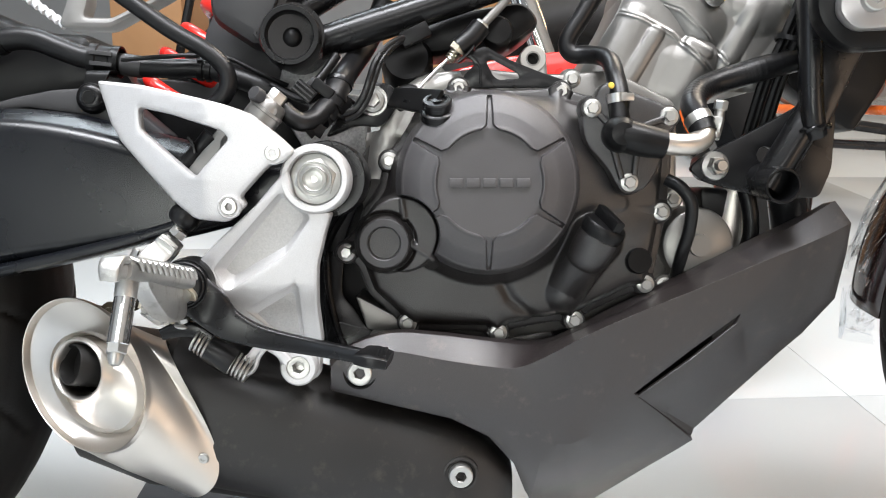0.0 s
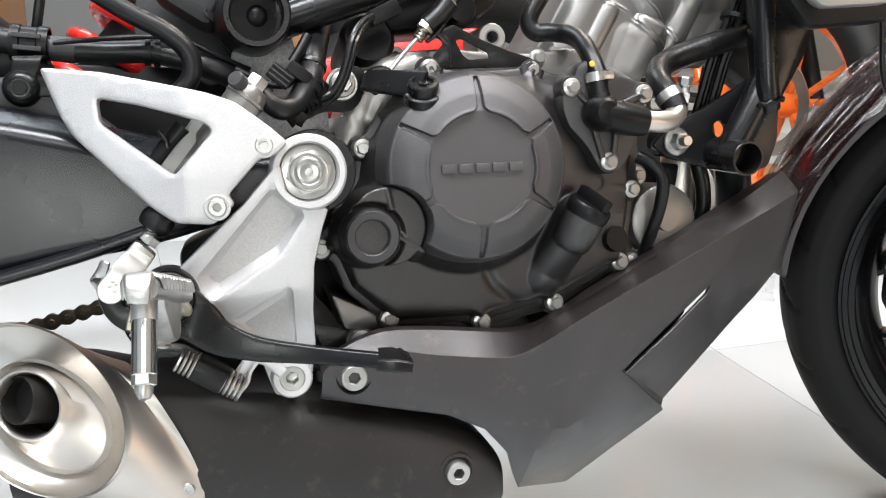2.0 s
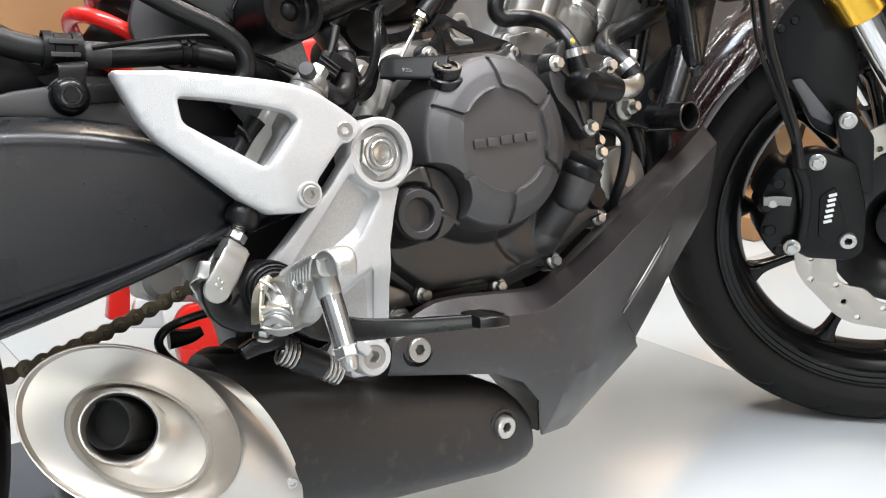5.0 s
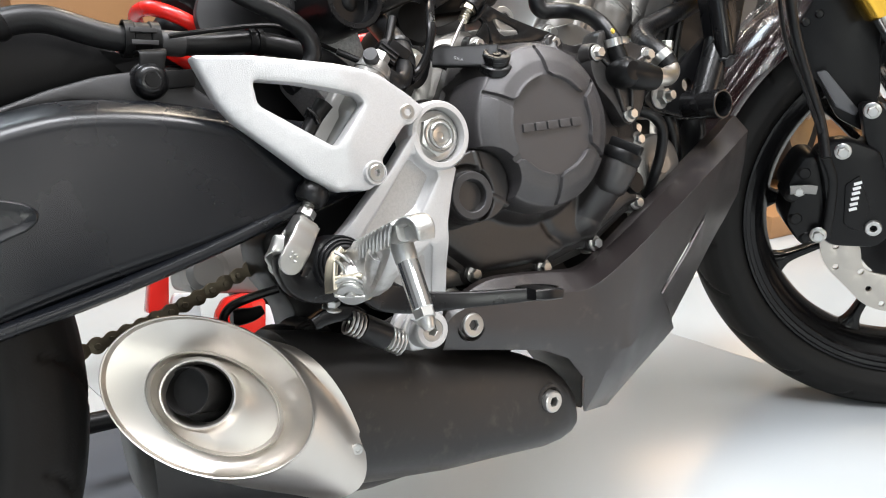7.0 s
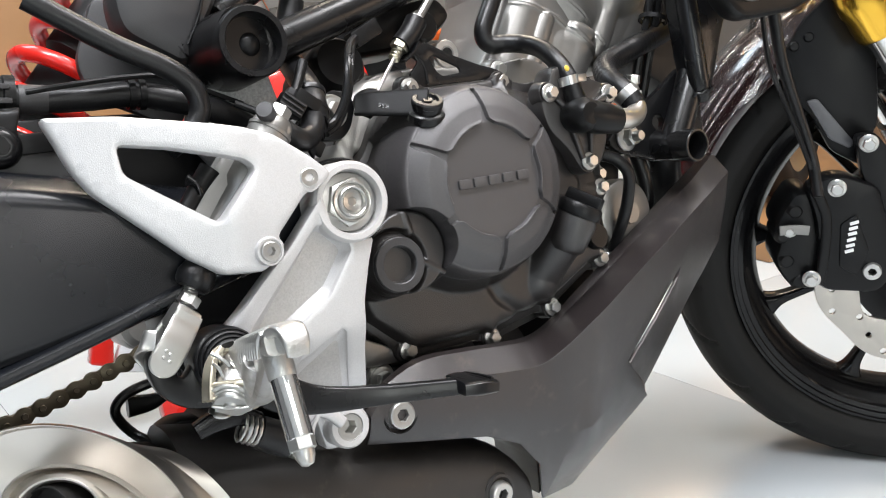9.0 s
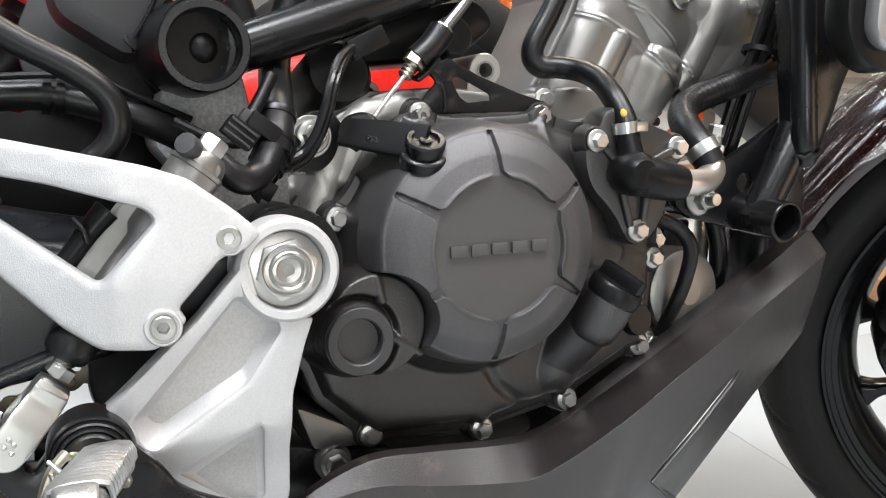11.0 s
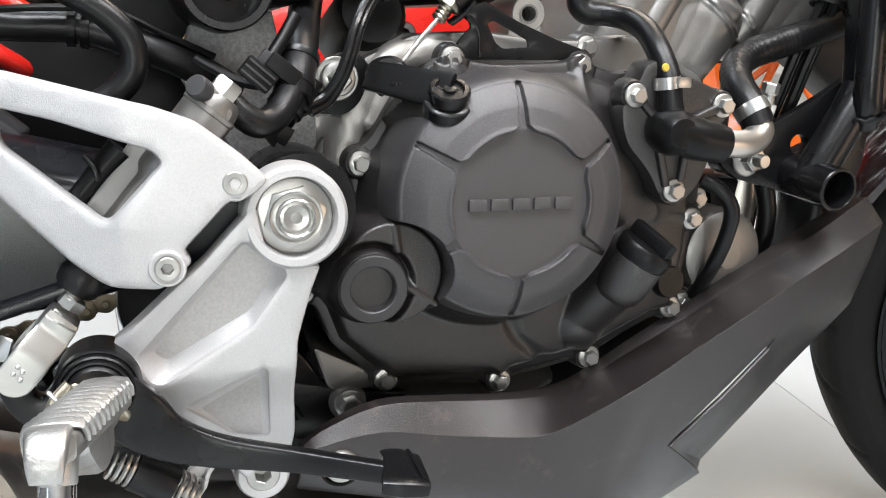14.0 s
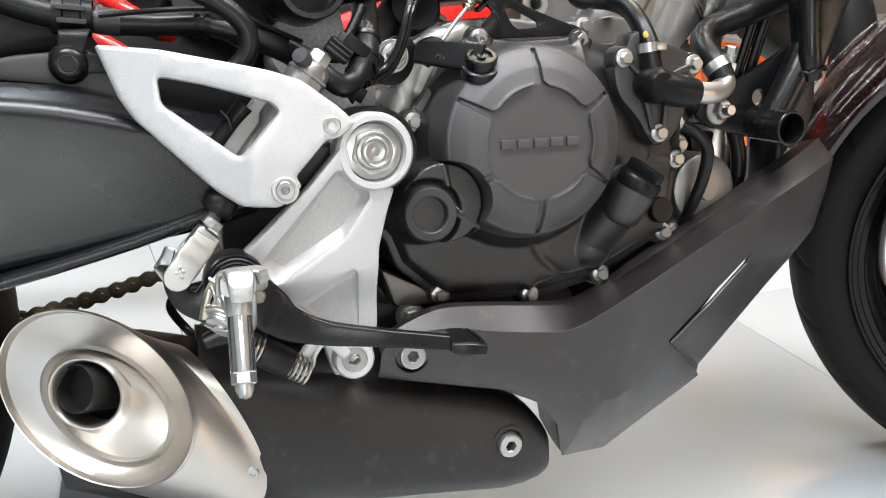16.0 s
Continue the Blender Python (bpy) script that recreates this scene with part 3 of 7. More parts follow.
for at, me in (((-0.1145, 0.1118), BOLT8), ((-0.1477, 0.0106), BOLT8), ((-0.166, 0.0705), BOLT6), ((-0.0841, 0.0112), SOCKET10), ((-0.0799, 0.1558), BOLT8)):
    bolt(me, (at[0], -0.108, at[1]), caliper, (-0.2, -1, 0), 11)
part("fork_shield", plate([(-0.159, 0.2478), (-0.1301, 0.2886), (-0.0916, 0.3198), (-0.0554, 0.3132), (-0.0597, 0.1704), (-0.0805, 0.1218), (-0.1106, 0.1441), (-0.1277, 0.1885), (-0.1442, 0.2049)], -0.075, -0.066, 0.008, 0.003), PLASTIC, fork, "matt black plastic fork guard")
part("guard_stay", plate([(-0.1332, 0.2052), (-0.1217, 0.206), (-0.0872, 0.1518), (-0.0925, 0.1458), (-0.1124, 0.1594)], -0.082, -0.077, 0.003, 0.001), SATIN, fork)
for x, z in [(-0.1401, 0.2649), (-0.1247, 0.2719)]:
    part("guard_rivet", lathe([(0, 0.003), (0.004, 0.0025), (0.0055, 0)], (x, -0.076, z), (0, -1, 0), 16), PLASTIC, fork)

# mudguard, partly in clear wrapping film
def arc_shell(r, half, a0, a1, n=36, m=12, lip=0.0, wobble=0.0):
    rings = []
    for i in range(n + 1):
        a = radians(a0 + (a1 - a0) * i / n)
        ring = []
        for j in range(m + 1):
            s = -1 + 2 * j / m
            rr = r - 0.045 * abs(s) ** 2.4 + wobble * noise.noise(Vector((7 * a, 5 * s, 3)))
            ring.append((rr * math.cos(a), half * s, rr * math.sin(a)))
        rings.append(ring)
    bm = bmesh.new()
    vs = [[bm.verts.new(p) for p in ring] for ring in rings]
    for p, q in zip(vs, vs[1:]):
        for k in range(m):
            bm.faces.new((p[k], p[k + 1], q[k + 1], q[k]))
    return bm


guard = part("mudguard", arc_shell(0.325, 0.068, 70, 172), DARK_RED, bike, "dark red front mudguard wrapped in clear plastic film", FW)
sol = guard.modifiers.new("thickness", "SOLIDIFY")
sol.thickness = 0.003


def film_sheet(r, half, a0, a1, n=110, m=40, fold=0.006, fray=0.0):
    """Loose film over the mudguard: folds that run along it, growing towards its free end."""
    rings = []
    for i in range(n + 1):
        f = i / n
        a = radians(a0 + (a1 - a0) * f)
        ring = []
        for j in range(m + 1):
            q = -1 + 2 * j / m
            wide = half * (1 + fray * f * noise.noise(Vector((9 * f, q, 1))))
            lift = fold * (0.4 + 0.9 * f) * (abs(noise.noise(Vector((3.1 * a, 7 * q, 3)))) * 1.6 + 0.6 * noise.noise(Vector((8 * a, 17 * q, 8))))
            rr = r - 0.045 * abs(q) ** 2.4 + lift
            ring.append((rr * math.cos(a), wide * q + 0.4 * lift, rr * math.sin(a)))
        rings.append(ring)
    bm = bmesh.new()
    vs = [[bm.verts.new(p) for p in ring] for ring in rings]
    for p, q in zip(vs, vs[1:]):
        for k in range(m):
            bm.faces.new((p[k], p[k + 1], q[k + 1], q[k]))
    return bm


part("wrapping_film", film_sheet(0.330, 0.073, 106, 166), film, guard, "crumpled clear plastic film")
part("film_tail", film_sheet(0.334, 0.022, 172, 182, 40, 20, 0.012, 0.9), film, guard, "loose hanging end of clear film")

# brake hose and sensor lead down the fork
part("brake_hose", tube([(0.4479, -0.05, 0.5667), (0.4575, -0.045, 0.511), (0.4773, -0.04, 0.4594), (0.4912, -0.04, 0.4091), (0.4872, -0.045, 0.3663)], 0.0062, 12), RUBBER, bike, "black rubber front brake hose")
part("sensor_lead", tube([(0.4305, -0.05, 0.561), (0.4315, -0.05, 0.5115), (0.4491, -0.045, 0.48), (0.4666, -0.045, 0.437), (0.482, -0.045, 0.3965)], 0.0025, 8), RUBBER, bike)

# swing arm
# x, lower edge, fold line, top edge
ARM_ST = [(-0.70, 0.304, 0.372, 0.378), (-0.60, 0.325, 0.410, 0.418), (-0.50, 0.345, 0.447, 0.457), (-0.44, 0.360, 0.4685, 0.479), (-0.40, 0.369, 0.4815, 0.492), (-0.37, 0.376, 0.489, 0.500), (-0.34, 0.382, 0.4930, 0.5040), (-0.31, 0.387, 0.4917, 0.5028), (-0.28, 0.391, 0.4870, 0.4990), (-0.25, 0.396, 0.4800, 0.4925), (-0.20, 0.403, 0.4680, 0.4800), (-0.15, 0.415, 0.4620, 0.470), (-0.10, 0.425, 0.460, 0.466)]
arm_rings = []
for x, low, fold, top in smooth_path(ARM_ST, 3):
    sec = [(-0.052, low + 0.004), (-0.116, low), (-0.1242, low + 0.008), (-0.1240, fold - 0.002), (-0.1000, top), (-0.0600, top - 0.002), (-0.052, top - 0.012)]
    arm_rings.append([(x, yy, zz) for yy, zz in fillet(sec, 0.0085, 6)])
part("swingarm", skin(bmesh.new(), arm_rings), ARM, bike, "broad satin black box-section swing arm")
part("swingarm_flange", bar([(-0.4309, -0.095, 0.3637), (-0.393, -0.095, 0.3697), (-0.3234, -0.095, 0.3821), (-0.2437, -0.095, 0.4007), (-0.1899, -0.095, 0.417)], [0.006] * 5, 0.035, res=3), ARM, bike)
scoop = [(-0.470, 0.4420), (-0.430, 0.4505), (-0.3908, 0.4491), (-0.3703, 0.4428), (-0.3645, 0.4385), (-0.3631, 0.4348), (-0.3645, 0.4308), (-0.3700, 0.4268), (-0.396, 0.4192), (-0.430, 0.4120), (-0.470, 0.4060)]
deep = [(-0.462, 0.4330), (-0.430, 0.4425), (-0.3919, 0.4426), (-0.3760, 0.4385), (-0.3722, 0.4362), (-0.3711, 0.4344), (-0.3725, 0.4325), (-0.3770, 0.4308), (-0.3943, 0.4286), (-0.430, 0.4215), (-0.462, 0.4160)]
a, b = fillet(scoop, 0.005), fillet(deep, 0.005)
part("swingarm_scoop", skin(bmesh.new(), [[(px + (qx - px) * f, y, pz + (qz - pz) * f) for (px, pz), (qx, qz) in zip(a, b)] for f, y in ((-0.12, -0.1235), (0.0, -0.1252), (0.12, -0.1256), (0.3, -0.1250), (0.8, -0.1243), (1.0, -0.1241))]), ARM, bike, "pressed scoop in the swing arm's side")
# hugger over the rear tyre
part("rear_hugger", plate([(-0.4322, 0.4843), (-0.3677, 0.5046), (-0.3398, 0.5126), (-0.3074, 0.519), (-0.2625, 0.5219), (-0.2172, 0.4837), (-0.2266, 0.4778), (-0.2855, 0.4995), (-0.3275, 0.505), (-0.3686, 0.4994), (-0.4334, 0.4778)], -0.086, -0.05, 0.004, 0.003), GREY, bike, "dark grey plastic chain and tyre guard")
part("inner_guard", plate([(-0.4700, 0.6050), (-0.3930, 0.5960), (-0.3600, 0.5805), (-0.3310, 0.5715), (-0.2950, 0.5700), (-0.2880, 0.5560), (-0.2700, 0.5320), (-0.2517, 0.5244), (-0.3293, 0.5134), (-0.3653, 0.5057), (-0.4700, 0.4816)], -0.042, 0.06, 0.012, 0.012), PLASTIC, bike, "black moulded inner tyre guard")

part("inner_panel", plate([(-0.4302, 0.5243), (-0.2972, 0.5419), (-0.1548, 0.5344), (-0.0839, 0.4837), (-0.1151, 0.4352), (-0.4336, 0.4352)], 0.02, 0.03, 0.01, 0.003), PLASTIC, bike)

# engine
CXC, CZC = (0.0352, 0.446)
FB = Vector((-0.0454, -0.1, 0.3995))
CAPD = Vector((0.42, -0.30, 0.86)).normalized()
CAP = Vector((0.1231, -0.098, 0.406))
CL_AX = Vector((-0.06, -0.56, 0.83)).normalized()
CLP = Vector((-0.0039, -0.106, 0.4994))
FLANGE_BOLTS = [(-0.0436, 0.4638), (-0.079, 0.3893), (-0.0288, 0.3311), (0.0456, 0.3231), (0.1078, 0.3339), (0.1658, 0.3633), (0.1778, 0.4226), (0.0953, 0.5197), (0.0128, 0.5228)]
ENG = [(-0.0382, 0.4773), (-0.0199, 0.5065), (0.0027, 0.5236), (0.0127, 0.5289), (0.0217, 0.5236), (0.0389, 0.5209), (0.0841, 0.5227), (0.0945, 0.528), (0.1031, 0.5209), (0.1181, 0.5164), (0.1452, 0.52), (0.1838, 0.5088), (0.1886, 0.4953), (0.1851, 0.4433), (0.1832, 0.4205), (0.1736, 0.37), (0.1706, 0.3561), (0.1545, 0.3552), (0.1156, 0.3366), (0.107, 0.3264), (0.095, 0.332), (0.0558, 0.3245), (0.0452, 0.3162), (0.0341, 0.3227), (-0.0111, 0.3236), (-0.0286, 0.3236), (-0.0387, 0.3339), (-0.0616, 0.3552), (-0.0706, 0.3792), (-0.088, 0.3847), (-0.0843, 0.3967), (-0.0704, 0.409), (-0.0658, 0.425), (-0.0529, 0.4433), (-0.0496, 0.4592), (-0.0528, 0.466)]
crank = part("crankcase", plate(ENG, -0.0635, 0.07, 0.006, 0.004), CASE, bike, "satin black crankcase right cover")
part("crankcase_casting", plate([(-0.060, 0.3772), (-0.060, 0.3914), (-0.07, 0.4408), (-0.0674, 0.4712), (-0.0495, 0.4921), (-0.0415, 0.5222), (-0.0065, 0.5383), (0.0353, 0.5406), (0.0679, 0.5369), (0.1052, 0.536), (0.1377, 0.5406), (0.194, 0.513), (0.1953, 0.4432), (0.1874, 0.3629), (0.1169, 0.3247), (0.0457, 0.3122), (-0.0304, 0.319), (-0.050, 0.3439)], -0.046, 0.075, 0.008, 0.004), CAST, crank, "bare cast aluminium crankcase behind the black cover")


def cover_height(X, Z):
    """How far the cover stands out: a fairing from the flange up to the clutch disc, with the bosses melted into it."""
    d = np.maximum(inside_distance(X, Z, ENG) - 0.005, 0)
    e = np.maximum(np.hypot(X - CXC, Z - CZC) - 0.071, 0)
    s = d / (d + e + 1e-6)
    h = 0.0610 + 0.0215 * (0.5 * s + 0.5 * s * s * (3 - 2 * s)) + 0.004 * np.minimum(1, d / 0.006)
    drum = 0.0866 - 1.35 * np.maximum(0, np.hypot(X - CXC, Z - CZC) - 0.0725)
    face = 0.0612 + 0.0078 * (1 - np.exp(-d / 0.004)) + 0.0040 * np.minimum(1, d / 0.006)
    below = np.clip((0.428 - Z) / 0.03, 0, 1)
    below = below * below * (3 - 2 * below)
    h = h * (1 - below) + melt(face, drum, 0.003) * below
    g, f = line_distance(X, Z, [(0.0445, 0.372), (0.055, 0.352), (0.0764, 0.334)])
    h = h - 0.0032 * np.exp(-(g / 0.0042) ** 2)
    for c, R, H, steep in (((FB.x, FB.z), 0.0272, 0.0965, 1500), ((-0.033, 0.406), 0.0332, 0.1020, 2600)):
        h = melt(h, H - steep * np.maximum(0, np.hypot(X - c[0], Z - c[1]) - R + 0.005) ** 2, 0.005)
    g = np.hypot(X - FB.x, Z - FB.z)
    h = np.where(g < 0.0262, np.minimum(h, 0.0965 + np.maximum(0, g - 0.0235) * 2.6), h)
    for a, b in (((-0.0275, -0.1012, 0.4000), (-0.0080, -0.1000, 0.3870)), ((-0.0323, -0.1008, 0.4330), (-0.0300, -0.1012, 0.4195))):
        h = melt(h, ridge_height(X, Z, [a, b], 0.0024), 0.0015)
    for x, z in FLANGE_BOLTS:
        h = melt(h, 0.0655 - 300 * np.maximum(0, np.hypot(X - x, Z - z) - 0.007) ** 2, 0.004)
        g, f = line_distance(X, Z, [(x, z), (x + (CXC - x) * 0.3, z + (CZC - z) * 0.3)])
        h = melt(h, 0.0655 + 0.003 * f - 700 * np.maximum(0, g - 0.001) ** 2, 0.005)
    for a, b, r in ((CAP - CAPD * 0.058 + Vector((0, 0.016, 0)), CAP - CAPD * 0.006, 0.0165), (CLP - CL_AX * 0.03, CLP - CL_AX * 0.006, 0.0135)):
        h = melt(h, ridge_height(X, Z, [a, b], r), 0.006)
    g, f = line_distance(X, Z, [(0.115, 0.425), (0.142, 0.43)])
    h = melt(h, 0.073 - 260 * np.maximum(0, g - 0.004) ** 2, 0.006)
    return h


part("cover_casting", height_mesh(cover_height, ENG, 0.0010, 0.0595), CASE, crank)


def clutch_cover():
    nr, nt, R = 150, 660, 0.0725

    def height(r, a):
        if r < 0.041:
            h = 0.034
        elif r < 0.052:
            h = 0.034 - 0.0035 * (r - 0.041) / 0.011
        elif r < 0.0655:
            s = (r - 0.052) / 0.0135
            h = 0.0305 - 0.0085 * s ** 1.25
        else:
            s = (r - 0.0655) / (R - 0.0655)
            h = 0.022 - 0.02 * s ** 2.0
        k = (a - math.pi / 2) / (math.pi / 3)
        off = abs(k - round(k)) * math.pi / 3 * r
        half = 0.0034 - 0.0016 * (r - 0.038) / 0.03
        bx, bz = CXC + r * math.cos(a) + 0.033, CZC + r * math.sin(a) - 0.406
        bite = max(0, min(1, (math.hypot(bx, bz) - 0.0285) / 0.0025))
        bite = bite * bite * (3 - 2 * bite)
        slot = max(0, min(1, (half - off) / 0.0010)) * max(0, min(1, (0.0668 - r) / 0.0006))
        flare = 0.0035 * max(0, 1 - (off - half) / 0.006) ** 2 if off > half else 0.0035
        core = max(0, min(1, (0.0402 + flare - r) / 0.0006))
        h += 0.0005 * math.exp(-((r - 0.0415) / 0.0012) ** 2) * (1 - max(core, slot)) - 0.0032 * max(core, slot)
        return h * bite + min(h, -0.006) * (1 - bite)

    rings = []
    for i in range(nr + 1):
        r = max(1e-4, R * i / nr)
        rings.append([(CXC + r * math.cos(a), -0.0882 - height(r, a), CZC + r * math.sin(a)) for a in (2 * math.pi * (j + 0.0) / nt for j in range(nt))])
    rings.append([(CXC + (R + 0.0012) * math.cos(a), -0.074, CZC + (R + 0.0012) * math.sin(a)) for a in (2 * math.pi * j / nt for j in range(nt))])
    return skin(bmesh.new(), rings)


clutch = part("clutch_cover", clutch_cover(), COVER, bike, "round textured black clutch cover with six radial slots")
for k in range(5):
    x = CXC - 0.0253 + 0.01265 * k
    part("lettering_bar", plate([(x - 0.0052, CZC - 0.0034), (x + 0.0052, CZC - 0.0034), (x + 0.0052, CZC + 0.0034), (x - 0.0052, CZC + 0.0034)], -0.1211, -0.118, 0.0012, 0.0005), COVER, clutch, "raised black bar")

# clutch arm pivot on the cover
arm = part("clutch_arm_boss", lathe([(0, -0.026), (0.0150, -0.026), (0.0142, -0.014), (0.0128, -0.0045), (0.0138, -0.0035), (0.0138, 0.0020), (0.0128, 0.0030), (0.0106, 0.0034), (0.0106, 0.0070), (0.0114, 0.0075), (0.0114, 0.0105), (0.0104, 0.0115), (0.0080, 0.0116), (0.0072, 0.0098), (0.0036, 0.0098), (0.0034, 0.0112), (0, 0.0114)], CLP, CL_AX, 36), FRAME, bike, "black clutch release arm on its stepped shaft boss")
ARM_TIP = Vector((-0.0405, -0.0735, 0.5142))
ARM_UP = Vector((0.5, 0.15, 0.85)).normalized()
arm_plate = part("arm_plate", bar([CLP + CL_AX * 0.009, (CLP + CL_AX * 0.009).lerp(ARM_TIP, 0.5), ARM_TIP], [0.0105, 0.0098, 0.0086], 0.0019, up=ARM_UP, res=5, round_=6), PLASTIC, arm)
arm_t = (CLP - ARM_TIP).normalized()
arm_n = arm_t.cross(ARM_UP).normalized()
if arm_n.y > 0:
    arm_n = -arm_n
arm_m = Matrix.Translation(ARM_TIP.lerp(CLP, 0.42) + arm_n * 0.0065) @ Matrix((arm_t, -ARM_UP if ARM_UP.z < 0 else ARM_UP, arm_n)).transposed().to_4x4() @ pose(0, 0.001, -0.0014, 0, 0, 180)
part("cast_mark", lettering("K56", 0.005, 0.0003), FRAME, arm_plate, "raised casting mark", arm_m)
part("cable_hook", tube([(-0.0323, -0.08, 0.5059), (-0.0379, -0.074, 0.5117), (-0.0354, -0.07, 0.5184), (-0.0272, -0.07, 0.5211), (-0.0217, -0.072, 0.5182), (-0.0242, -0.078, 0.5114)], 0.0042, 10), PLASTIC, arm)
cable_a, cable_b = Vector((-0.0235, -0.0705, 0.5172)), Vector((0.0083, -0.058, 0.5505))
cable_d = (cable_b - cable_a).normalized()
cable_u = cable_d.cross(Vector((0, 1, 0))).normalized()
cable_w = cable_d.cross(cable_u)
cable = part("clutch_cable", tube([cable_a, cable_a.lerp(cable_b, 0.5) + Vector((-0.0005, 0, 0.0008)), cable_b], 0.0011, 8, 3), ZINC, bike, "bare twisted steel clutch cable")
for k in range(4):
    part("cable_strand", tube([cable_a.lerp(cable_b, q / 40) + (cable_u * math.cos(0.95 * q + 1.571 * k) + cable_w * math.sin(0.95 * q + 1.571 * k)) * 0.0008 for q in range(41)], 0.0006, 6, 1), DULL, cable)
part("cable_nut", join(moved(hexagon(0.0125, 0.0065, 0.15, False), axis_matrix((0.0105, -0.057, 0.5530), (0.62, 0, 0.78))), lathe([(0.0, -0.0095), (0.0040, -0.0095), (0.0047, -0.008), (0.0040, -0.0068), (0.0047, -0.0055), (0.0040, -0.0042), (0.0047, -0.003), (0.0040, -0.0015), (0.0047, 0)], (0.0105, -0.057, 0.5530), (0.62, 0, 0.78), 18)), BRASS, bike)
part("cable_adjuster", tube([(0.0129, -0.057, 0.5557), (0.0235, -0.056, 0.5644), (0.0313, -0.055, 0.5737)], 0.0085, 14, 3), RUBBER, bike, "black rubber cable boot")
part("cable_nut", moved(hexagon(0.011, 0.008), axis_matrix((0.0281, -0.055, 0.57), (0.62, 0, 0.78))), ZINC, bike)
part("cable_sheath", tube([(0.0327, -0.055, 0.5746), (0.0466, -0.053, 0.5894), (0.0674, -0.05, 0.6136)], 0.0035, 10, 4), CAST, bike)
bracket_c = part("cable_bracket", plate([(0.0200, 0.5507), (0.0247, 0.5535), (0.0339, 0.5571), (0.0552, 0.5458), (0.0802, 0.5359), (0.0973, 0.5305), (0.1018, 0.5260), (0.1005, 0.5190), (0.0940, 0.5180), (0.0878, 0.5236), (0.0265, 0.5231), (0.0172, 0.5250), (0.0165, 0.5330), (0.0257, 0.5424)], -0.0575, -0.0545, 0.0022, 0.0006, [[(0.0352, 0.5446), (0.0402, 0.5461), (0.0615, 0.5349), (0.0623, 0.5310), (0.0458, 0.5298), (0.0410, 0.5330)]], 0.0022), FRAME, bike, "black pressed steel clutch cable bracket with a cut-out")
part("bracket_fold", bar([(0.0165, -0.0540, 0.5500), (0.0230, -0.0545, 0.5490), (0.0300, -0.0550, 0.5400), (0.0305, -0.0565, 0.5245)], [0.0028, 0.0020, 0.0012, 0.0008], 0.0030, up=(1, 0, 0.3), res=4, round_=5), FRAME, bracket_c)
part("bracket_flange", bar([(0.0125, -0.0560, 0.5440), (0.0185, -0.0570, 0.5485), (0.0250, -0.0570, 0.5560)], [0.0012] * 3, 0.0085, up=(-0.7, 0, 0.7), res=3, round_=6), FRAME, bracket_c)
part("casting_ring", lathe([(0.0058, 0.0), (0.0108, 0.0), (0.0116, -0.001), (0.0118, -0.05), (0.0058, -0.05)], (0.0772, -0.0185, 0.5522), (0, -1, 0), 32, closed=True), PALE_CAST, crank)
part("casting_ring", lathe([(0.0028, -0.003), (0.0032, 0.0), (0.0066, 0.0), (0.0072, -0.001), (0.0072, -0.03), (0.0028, -0.03)], (-0.0047, -0.018, 0.5385), (0, -1, 0), 24, closed=True), CAST, crank)
# Hole closed by a black disc: the shade down there is its colour.
part("ring_floor", lathe([(0, 0), (0.0064, 0), (0.0064, -0.004), (0, -0.004)], (0.0772, -0.0005, 0.5522), (0, -1, 0), 24), HOLE_BLACK, crank)
part("ring_thread", lathe([(0.0050, -0.001), (0.0063, -0.001)] + [(0.0050 + 0.0005 * (k % 2), -0.002 - 0.0012 * k) for k in range(9)] + [(0.0063, -0.012)], (0.0772, -0.0205, 0.5522), (0, -1, 0), 24, closed=True), DULL, crank)
part("casting_boss", plate([(0.0626, 0.529), (0.0660, 0.5560), (0.0705, 0.5625), (0.0772, 0.5638), (0.0840, 0.5620), (0.0885, 0.5550), (0.0913, 0.529)], -0.0165, 0.03, 0.006, 0.003, [[(0.0772 + 0.0066 * math.cos(0.524 * k), 0.5522 + 0.0066 * math.sin(0.524 * k)) for k in range(12)]], 0.0012), PALE_CAST, crank)
WEB = [(-0.0731, 0.4882), (-0.0529, 0.4901), (-0.0428, 0.5099), (-0.0376, 0.5302), (-0.0189, 0.5386), (0.014, 0.5387), (0.0254, 0.5237), (0.0031, 0.5064), (-0.0161, 0.4958), (-0.028, 0.4761), (-0.0338, 0.4631), (-0.0428, 0.4482), (-0.0652, 0.4492)]


def web_height(X, Z):
    h = 0.030 + 0.012 * (1 - np.exp(-np.maximum(0, inside_distance(X, Z, WEB) + 0.001) / 0.005))
    for path, rad in WEB_RIBS:
        h = melt(h, ridge_height(X, Z, path, rad), 0.006)
    return h + 0.0006 * np.sin(X * 310) * np.sin(Z * 260)


WEB_RIBS = [([(0.0163, -0.04, 0.5293), (-0.0167, -0.04, 0.5232), (-0.0326, -0.042, 0.5104), (-0.0411, -0.044, 0.4928), (-0.0498, -0.044, 0.4767), (-0.0546, -0.042, 0.4506)], 0.011), ([(-0.0493, -0.048, 0.4896), (-0.0441, -0.048, 0.4752)], 0.004), ([(-0.0206, -0.046, 0.5113), (-0.0325, -0.048, 0.4858)], 0.006)]
part("casting_web", height_mesh(web_height, WEB, 0.001, 0.0), PALE_CAST, crank, "bare flowing aluminium casting beside the cover")
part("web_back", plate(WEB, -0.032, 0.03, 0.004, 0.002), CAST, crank)

